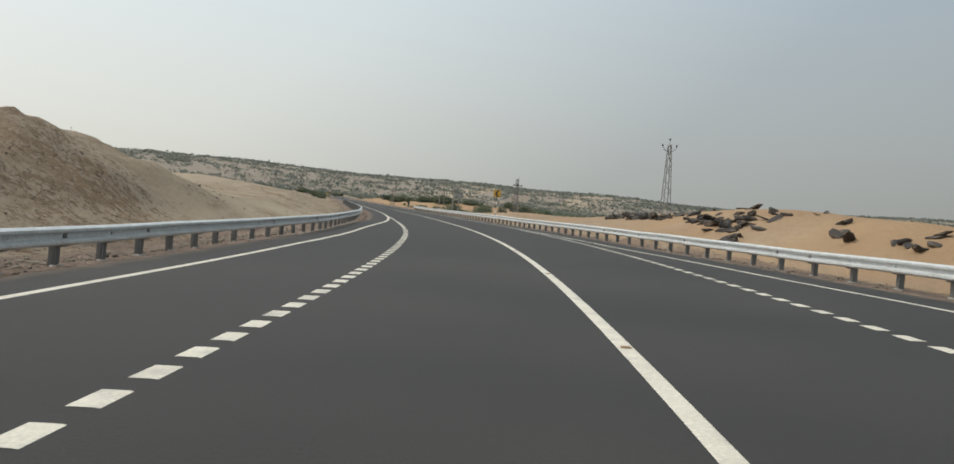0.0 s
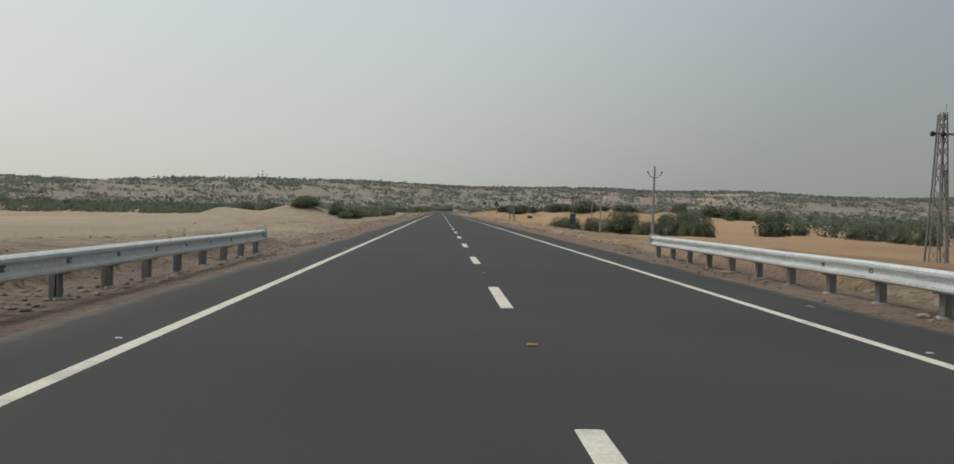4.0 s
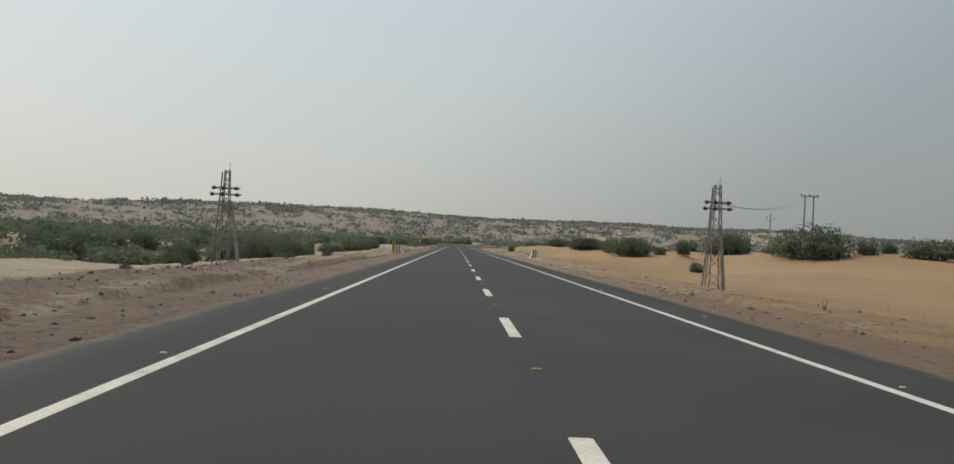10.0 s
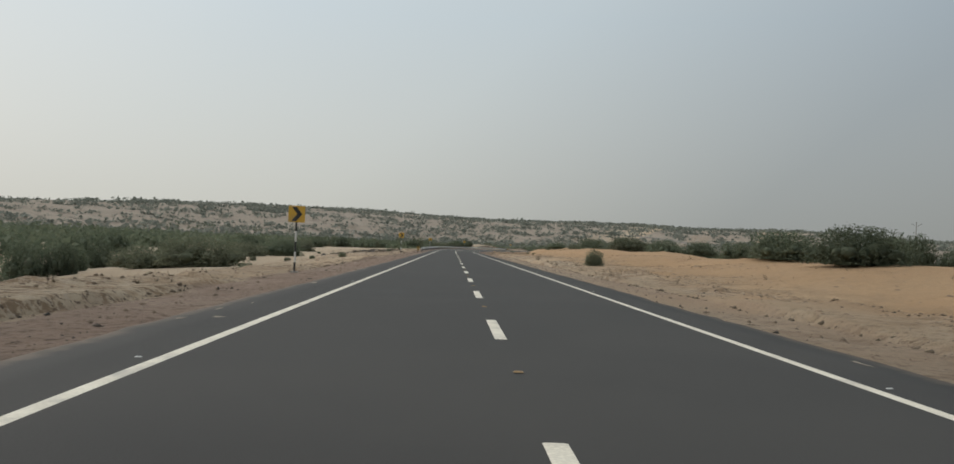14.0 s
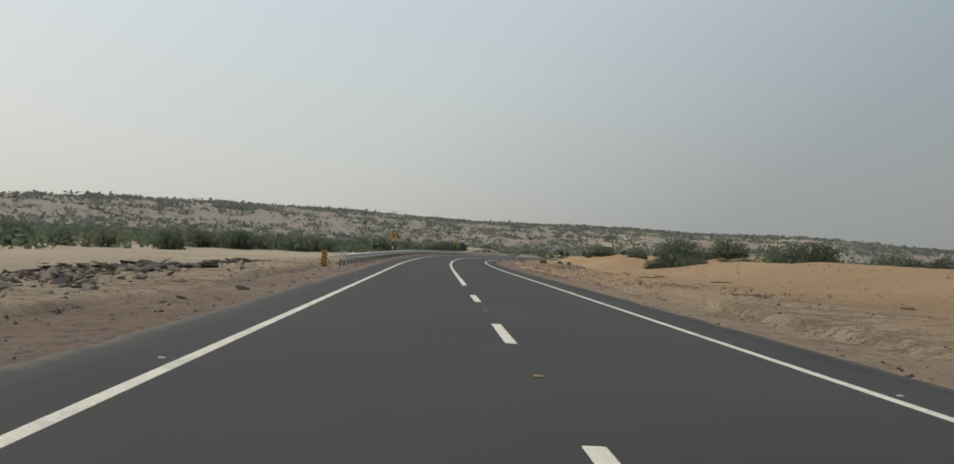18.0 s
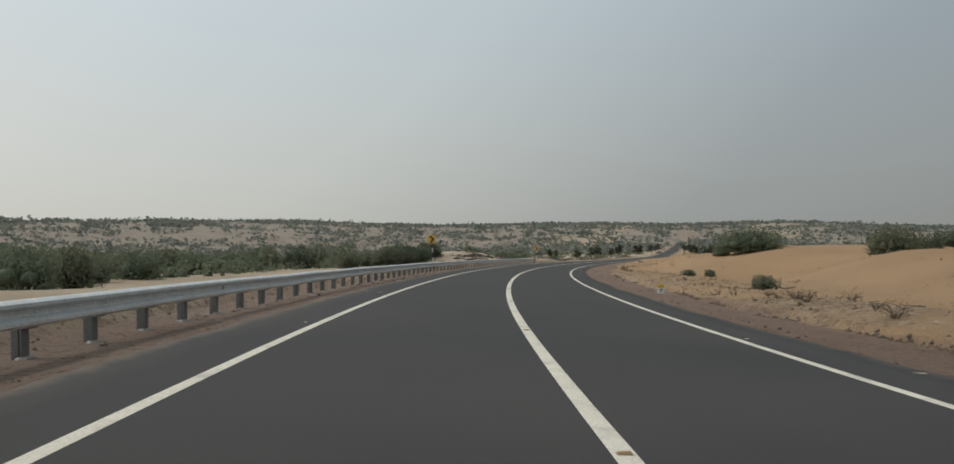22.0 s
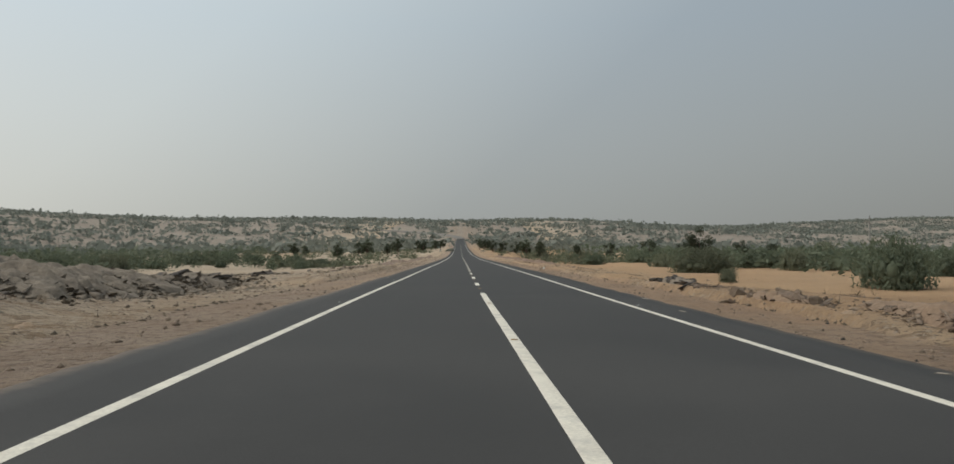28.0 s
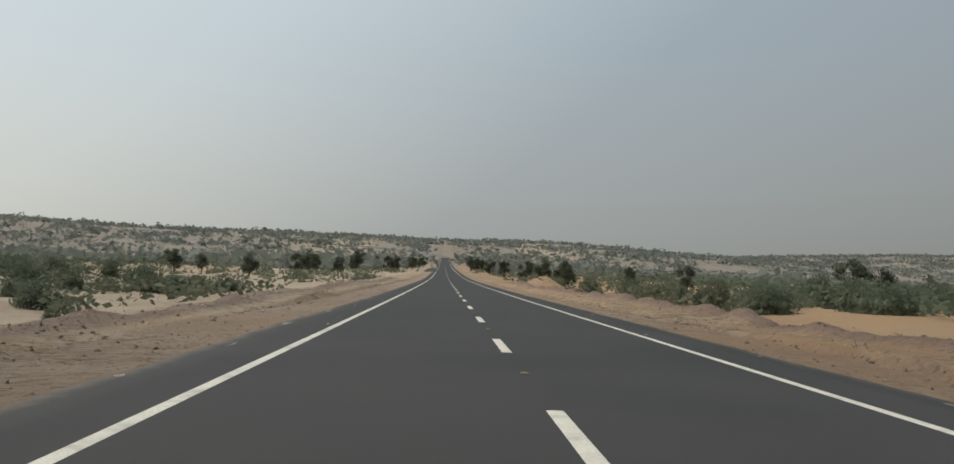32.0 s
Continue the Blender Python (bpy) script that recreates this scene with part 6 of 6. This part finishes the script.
# the nearer belts, in taller and finer clumps
PB = field(1150, 300, 560, -115, -46, lambda P, s, l: np.where((s < 385) & (l > -70), 0, 0.45 + 0.55 * (patch(P) > 0.36)))
clump_field("scrub_belt", PB, 1.1 + 2.6 * rng.random(len(PB)) ** 1.7, 50, 0.145, M_LEAF, SCRUB, "scrub")
PB = field(680, 570, 790, -110, -40, lambda P, s, l: 0.35 + 0.6 * (patch(P) > 0.4))
clump_field("scrub_belt", PB, 1.2 + 2.7 * rng.random(len(PB)) ** 1.7, 54, 0.14, M_LEAF, SCRUB, "scrub")
PB = field(1150, 700, 1000, 40, 130, lambda P, s, l: np.where((s < 840) & (l < 52), 0.15, 0.85))
clump_field("scrub_belt", PB, 2.2 + 1.8 * rng.random(len(PB)), 54, 0.135, M_LEAF, SCRUB, "scrub")
PB = field(460, 800, 1010, -110, -47, lambda P, s, l: 0.85)
clump_field("scrub_belt", PB, 1.0 + 2.5 * rng.random(len(PB)) ** 1.7, 50, 0.142, M_LEAF, SCRUB, "scrub")
PB = field(290, 150, 340, 60, 115, lambda P, s, l: 0.75)
clump_field("scrub_belt", PB, 1.2 + 0.9 * rng.random(len(PB)), 50, 0.142, M_LEAF, SCRUB, "scrub")
PB = field(300, 400, 740, 62, 130, lambda P, s, l: 0.75)
clump_field("scrub_belt", PB, 1.8 + 1.3 * rng.random(len(PB)), 50, 0.142, M_LEAF, SCRUB, "scrub")
for side in (-1, 1):
    PB = field(420, -20, 200, 70 if side > 0 else -160, 160 if side > 0 else -70, lambda P, s, l: 0.8)
    clump_field("scrub_belt", PB, 1.6 + 1.2 * rng.random(len(PB)), 40, 0.16, M_LEAF, SCRUB, "scrub")
PB = field(1300, 900, 1350, 75, 260, lambda P, s, l: 0.9)
clump_field("scrub_belt", PB, 2.0 + 3.0 * rng.random(len(PB)) ** 1.6, 26, 0.19, M_LEAF, SCRUB, "scrub")
# the open plain behind them, its leaf colour greyed a little to stand for haze
PL = field(9000, -40, 1500, -620, -95, lambda P, s, l: 0.40 + 0.60 * (patch(P) > 0.40))
clump_field("scrub_plain", PL, 2.2 + 2.2 * rng.random(len(PL)), 11, 0.29, M_LEAFP, SCRUB, "scrub")
PR = field(9000, -40, 1500, 110, 620, lambda P, s, l: 0.40 + 0.60 * (patch(P) > 0.40))
clump_field("scrub_plain", PR, 2.2 + 2.2 * rng.random(len(PR)), 11, 0.29, M_LEAFP, SCRUB, "scrub")
PN = field(1500, 930, 1500, -100, 100, lambda P, s, l: np.where(np.abs(l) < 14, 0, 0.8))
clump_field("scrub_verge", PN, 1.2 + 1.4 * rng.random(len(PN)), 44, 0.16, M_LEAF2, "grey-green scrub along the far straight", "scrub")


def ridge_cover(P, s, lat):
    t = face_at(P[:, 0], P[:, 1])
    k = np.where(t > 0.86, 1.0, 0.22 + 0.75 * (vnoise(P[:, 0] / 75, P[:, 1] / 75, 41) + 0.8 * vnoise(P[:, 0] / 30, P[:, 1] / 18, 42) > 0.05)) + 0.4 * (t < 0.16)
    return np.where((t > -0.25) & (t < 1.05) & ((np.abs(lat) > 15) | (s > 1900)), k, 0)


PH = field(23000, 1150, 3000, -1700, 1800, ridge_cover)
clump_field("ridge_scrub", PH, 4.5 + 10.5 * rng.random(len(PH)) ** 1.8, 14, 0.22, M_LEAF_HAZED, "scattered grey-green shrubs on the sandy ridge", "scrub", 0.45)

# loose clods and grit thrown over the verges
n = 12000
s = np.concatenate([rng.uniform(0, 960, 7000), rng.uniform(762, 880, 2500), rng.uniform(470, 545, 1500), rng.uniform(20, 85, 1000)])
side = np.concatenate([rng.choice([-1, 1], 7000), np.full(2500, -1), np.full(1500, -1), np.full(1000, 1)])
e = 0.8 + 11 * rng.random(n) ** 1.5
lat = side * (EDGE + apron(s, side) + e)
keep = (vnoise(s / 6, lat / 2.5, 51) + 0.5 * vnoise(s / 23, lat / 6, 52) > 0.05) & ~((s > 640) & (s < 740) & (lat > 9.2))
ws = [rng.uniform(w0, w1, int((w1 - w0) * 13)) for w0, w1, _, _ in WINDROWS]
wl = [w[2] + 0.35 * vnoise(q / 7, q * 0, 17) + rng.normal(0, 0.42, len(q)) for w, q in zip(WINDROWS, ws)]
s, lat = np.concatenate([s[keep]] + ws), np.concatenate([lat[keep]] + wl)
n = len(s)
x, y, h = line(s)
c = np.stack([x + lat * np.cos(h), y + lat * np.sin(h), ground_z(s, lat) + 0.01], -1)
k = 0.012 + 0.07 * rng.random(n) ** 6
k[n - sum(len(q) for q in ws):] *= 0.8
base = np.array([(1, 0.2, 0), (0.1, 1, 0), (-1, 0.1, 0.1), (0, -1, 0), (0.2, 0.1, 0.7), (0, 0, -0.6)], float)
v = c[:, None] + base[None] * k[:, None, None] * (0.55 + 0.9 * rng.random((n, 6, 1)))
tri = np.array([(0, 1, 4), (1, 2, 4), (2, 3, 4), (3, 0, 4), (1, 0, 5), (2, 1, 5), (3, 2, 5), (0, 3, 5)])
f = (np.arange(n)[:, None, None] * 6 + tri[None]).reshape(-1, 3)
tagged(new("verge_clods", raw_mesh("verge_clods", v.reshape(-1, 3), f, M_CLOD)), "loose brown clods of earth strewn over the sandy verges", "earth clods", kind="stuff")

# tipped spoil: patches of larger broken earth along the verges and over the heaps
sp_s, sp_l, sp_k = [], [], []
for i in range(36):
    s0, sd = rng.uniform(520, 960) if i < 28 else rng.uniform(200, 520), 1 if i % 5 < 3 else -1
    l0, m = sd * rng.uniform(8.2, 15), int(rng.integers(80, 240))
    sp_s.append(s0 + rng.normal(0, rng.uniform(0.8, 2.6), m))
    sp_l.append(l0 + rng.normal(0, rng.uniform(0.25, 0.7), m))
    sp_k.append(0.015 + rng.uniform(0.03, 0.07) * rng.random(m) ** 2)
for s0, l0, ds, dl, m, big in ((779, -12.6, 4.5, 1.4, 1900, 0.15), (788, -12.8, 4, 1.2, 1300, 0.15), (797, -13, 4, 1.0, 900, 0.22), (769.5, 8.8, 2.2, 0.6, 700, 0.07), (777, 8.0, 1.3, 0.3, 400, 0.08), (788, 8.0, 1.6, 0.3, 300, 0.10), (596, 12, 4, 1.2, 500, 0.09), (742, -16, 9, 3, 700, 0.2), (520, -13.5, 11, 2.6, 1200, 0.25), (842, -13.5, 8, 2, 500, 0.22)):
    sp_s.append(rng.normal(s0, ds, m))
    sp_l.append(rng.normal(l0, dl, m))
    sp_k.append(0.03 + big * rng.random(m) ** 3)
s, lat, k = np.concatenate(sp_s), np.concatenate(sp_l), np.concatenate(sp_k)
keep = (np.abs(lat) > EDGE + 3.0) & ~((s > 640) & (s < 740) & (lat > 9.5))
s, lat, k = s[keep], lat[keep], k[keep]
n = len(s)
x, y, h = line(s)
c = np.stack([x + lat * np.cos(h), y + lat * np.sin(h), ground_z(s, lat) + 0.85 * rise(s, lat) + 0.01], -1)
plate = base * np.array([1.5, 1.0, 0.45])
yaw, tip_x, tip_y = rng.uniform(0, 6.283, n), rng.normal(0, 0.35, n), rng.normal(0, 0.35, n)
v = plate[None] * k[:, None, None] * (0.5 + 1.0 * rng.random((n, 6, 1)))
v = np.stack([v[..., 0] * np.cos(yaw)[:, None] - v[..., 1] * np.sin(yaw)[:, None], v[..., 0] * np.sin(yaw)[:, None] + v[..., 1] * np.cos(yaw)[:, None], v[..., 2]], -1)
v[..., 2] += v[..., 0] * tip_x[:, None] + v[..., 1] * tip_y[:, None]
v = v + c[:, None]
for mat, keep, label in ((M_SPOIL, lat < 0, "broken grey-brown spoil tipped in patches along the verge"), (M_CLOD, lat >= 0, "broken brown earth tipped in patches along the verge")):
    f = (np.arange(keep.sum())[:, None, None] * 6 + tri[None]).reshape(-1, 3)
    tagged(new("tipped_spoil", raw_mesh("tipped_spoil", v[keep].reshape(-1, 3), f, mat)), label, "spoil", kind="stuff")

# crumbling clods along the broken lip of the shoulder, coloured dark to stand for its shaded edge
n = 15000
s = np.concatenate([rng.uniform(150, 930, 9000), rng.uniform(545, 725, 6000)])
side = np.where(np.arange(n) < 9000, rng.choice([-1, 1], n), 1)
lat = side * (EDGE + apron(s, side) + 2.35)
q = world_at(s, lat)
lat = lat + side * (rng.normal(-0.04, 0.05, n) - 0.25 * vnoise(q[:, 0] / 3.1, q[:, 1] / 3.1, 15) - 0.12 * vnoise(q[:, 0] / 1.3, q[:, 1] / 1.3, 19))
keep = vnoise(s / 2.1, lat * 0 + side, 91) + 0.6 * vnoise(s / 13, lat * 0 + side, 92) > -0.15
s, lat = s[keep], lat[keep]
n = len(s)
k = 0.02 + 0.065 * rng.random(n) ** 2.5
v = world_at(s, lat)[:, None] + base[None] * k[:, None, None] * (0.5 + 1.0 * rng.random((n, 6, 1)))
f = (np.arange(n)[:, None, None] * 6 + tri[None]).reshape(-1, 3)
tagged(new("lip_clods", raw_mesh("lip_clods", v.reshape(-1, 3), f, M_STUBBLE)), "crumbled brown clods, dark to stand for the shaded broken edge of the shoulder", "earth clods", kind="stuff")

# broken crusts and lumps of sand that stand out from the verges
n = 10000
s = np.concatenate([rng.uniform(20, 940, 6000), rng.uniform(420, 720, 4000)])
side = np.where(np.arange(n) < 6000, rng.choice([-1, 1], n), 1)
lat = side * (EDGE + apron(s, side) + 2.7 + 14 * rng.random(n) ** 1.5)
keep = (vnoise(s / 5.3, lat / 2.7, 81) + 0.6 * vnoise(s / 19, lat / 7, 82) > 0.02) & ~((s > 640) & (s < 740) & (lat > 9.2))
s, lat = s[keep], lat[keep]
n = len(s)
c = world_at(s, lat) + np.array([0, 0, 0.01])
k = 0.04 + 0.20 * rng.random(n) ** 3
lump = np.array([(1, 0.2, -0.15), (0.35, 0.75, -0.1), (-0.8, 0.5, -0.1), (-0.9, -0.4, -0.15), (0.2, -0.8, -0.1), (0.5, 0.1, 0.20), (-0.45, 0.15, 0.23), (0.0, -0.35, 0.18)])
turn = rng.uniform(0, 6.283, n)
lx = lump[None, :, 0] * np.cos(turn)[:, None] - lump[None, :, 1] * np.sin(turn)[:, None]
ly = lump[None, :, 0] * np.sin(turn)[:, None] + lump[None, :, 1] * np.cos(turn)[:, None]
v = c[:, None] + np.stack([lx, ly, np.broadcast_to(lump[None, :, 2], lx.shape)], -1) * k[:, None, None] * (0.6 + 0.7 * rng.random((n, 8, 1)))
lump_f = np.array([(0, 1, 5), (1, 6, 5), (1, 2, 6), (2, 3, 6), (3, 7, 6), (3, 4, 7), (4, 0, 7), (0, 5, 7), (5, 6, 7)])
f = (np.arange(n)[:, None, None] * 8 + lump_f[None]).reshape(-1, 3)
tagged(new("sand_crust", raw_mesh("sand_crust", v.reshape(-1, 3), f, M_CRUST)), "broken pale crusts and lumps of sand on the verges", "sand crust", kind="stuff")

# dry twigs, stubble and droppings strewn in patches over the sand
n = 15000
s = np.concatenate([rng.uniform(20, 940, 9000), rng.uniform(430, 720, 6000)])
side = np.where(np.arange(n) < 9000, rng.choice([-1, 1], n), 1)
lat = side * (EDGE + apron(s, side) + 2.7 + 17 * rng.random(n) ** 1.3)
keep = vnoise(s / 3.7, lat / 2.1, 71) + 0.7 * vnoise(s / 17, lat / 6, 72) > 0.12
s, lat = s[keep], lat[keep]
n = len(s)
c = world_at(s, lat)
k = 0.10 + 0.30 * rng.random(n) ** 3
a = rng.uniform(0, 6.283, (n, 5))
reach = k[:, None] * (0.3 + 0.7 * rng.random((n, 5)))
up = k[:, None] * (0.10 + 0.75 * rng.random((n, 5)) ** 2)
foot = c[:, None, :] + np.stack([np.cos(a), np.sin(a), np.zeros_like(a)], -1) * k[:, None, None] * 0.12
tip = c[:, None, :] + np.stack([np.cos(a) * reach, np.sin(a) * reach, up], -1)
across = np.stack([-np.sin(a), np.cos(a), np.full_like(a, 0.3)], -1) * 0.013
v = np.stack([foot - across, foot + across, tip], 2).reshape(-1, 3)
tagged(new("dry_stubble", raw_mesh("dry_stubble", v, np.arange(15 * n).reshape(-1, 3), M_STUBBLE)), "dry brown twigs and stubble strewn over the sandy verges", "dry stubble", kind="stuff")

# stones and broken spoil under the guard rails of the first bend
n = 5200
s = rng.uniform(10, 150, n)
side = np.where(rng.random(n) < 0.72, -1, 1)
lat = side * (EDGE + apron(s, side) + 0.75 + np.abs(rng.normal(0, 0.7, n)))
keep = vnoise(s / 4, lat / 1.3, 96) + 0.7 * rng.random(n) > 0.2
s, lat = s[keep], lat[keep]
n = len(s)
k = 0.02 + 0.07 * rng.random(n) ** 3
v = (world_at(s, lat) + np.array([0, 0, 0.01]))[:, None] + base[None] * np.array([1.2, 1.0, 0.7]) * k[:, None, None] * (0.5 + 1.0 * rng.random((n, 6, 1)))
f = (np.arange(n)[:, None, None] * 6 + tri[None]).reshape(-1, 3)
tagged(new("rail_rubble", raw_mesh("rail_rubble", v.reshape(-1, 3), f, M_SPILL)), "pale stones and broken spoil under the guard rails", "rubble", kind="stuff")

# thin spills of sand dragged over the edge of the asphalt
n = 200
s = rng.uniform(60, 930, n)
side = rng.choice([-1, 1], n)
lat = side * (EDGE + apron(s, side) - 0.12 - 0.75 * rng.random(n) ** 2)
keep = vnoise(s / 11, side * 3.0, 95) > -0.15
s, lat = s[keep], lat[keep]
n = len(s)
ang = np.arange(9) * 2 * math.pi / 9
jag = 0.35 + 0.9 * rng.random((n, 9))
a = s[:, None] + np.cos(ang)[None] * jag * (0.10 + 0.42 * rng.random((n, 1)) ** 2)
b = lat[:, None] + np.sin(ang)[None] * jag * (0.03 + 0.10 * rng.random((n, 1)))
x, y, h = line(a)
v = np.stack([x + b * np.cos(h), y + b * np.sin(h), road_z(a, b) + 0.005], -1)
tagged(new("sand_spill", raw_mesh("sand_spill", v.reshape(-1, 3), np.arange(9 * n).reshape(-1, 9), M_SPILL)), "thin pale spills of sand along the asphalt edge", "sand", kind="stuff")

# fine dark grit and scraps beside the asphalt and under the rails
n = 15000
s = rng.uniform(0, 930, n)
side = rng.choice([-1, 1], n)
lat = side * (EDGE + apron(s, side) + 0.3 + 5.5 * rng.random(n) ** 1.4)
keep = vnoise(s / 2.7, lat / 1.6, 61) + 0.6 * vnoise(s / 11, lat / 4, 62) > -0.05
s, lat = s[keep], lat[keep]
n = len(s)
x, y, h = line(s)
c = np.stack([x + lat * np.cos(h), y + lat * np.sin(h), ground_z(s, lat) + 0.005], -1)
k = 0.012 + 0.05 * rng.random(n) ** 3
v = c[:, None] + base[None] * k[:, None, None] * (0.45 + 1.1 * rng.random((n, 6, 1)))
f = (np.arange(n)[:, None, None] * 6 + tri[None]).reshape(-1, 3)
tagged(new("roadside_grit", raw_mesh("roadside_grit", v.reshape(-1, 3), f, M_ROCK)), "dark grit and scraps of asphalt strewn along the shoulders", "grit", kind="stuff")

# gravel and small stones on the shoulders
n = 9000
s = rng.uniform(0, 900, n)
side = rng.choice([-1, 1], n)
lat = side * (EDGE + apron(s, side) + 0.05 + 3.2 * rng.random(n) ** 1.3)
x, y, h = line(s)
c = np.stack([x + lat * np.cos(h), y + lat * np.sin(h), ground_z(s, lat)], -1)
k = 0.015 + 0.05 * rng.random(n) ** 3
base = np.array([(1, 0, 0), (0, 1, 0), (-1, 0, 0), (0, -1, 0), (0, 0, 0.8), (0, 0, -0.5)], float)
v = c[:, None] + base[None] * k[:, None, None] * (0.6 + 0.8 * rng.random((n, 6, 1)))
tri = np.array([(0, 1, 4), (1, 2, 4), (2, 3, 4), (3, 0, 4), (1, 0, 5), (2, 1, 5), (3, 2, 5), (0, 3, 5)])
f = (np.arange(n)[:, None, None] * 6 + tri[None]).reshape(-1, 3)
tagged(new("gravel", raw_mesh("gravel", v.reshape(-1, 3), f, M_CLOD)), "loose brown gravel scattered along the road shoulders", "gravel", kind="stuff")

# power cables
def top_of(s, lat, h):
    m = spot(s, lat)
    return m.translation + Vector((0, 0, h))


for dx in (-0.9, 0.0, 0.9):
    cable(top_of(339.4, 17.8, over(339.4, 17.8, 5.1)) + Vector((dx * 0.5, dx, 0)), top_of(391, 46, over(391, 46, 9.8)) + Vector((dx, 0, 0)), 1.0, "thin sagging power cable between poles")
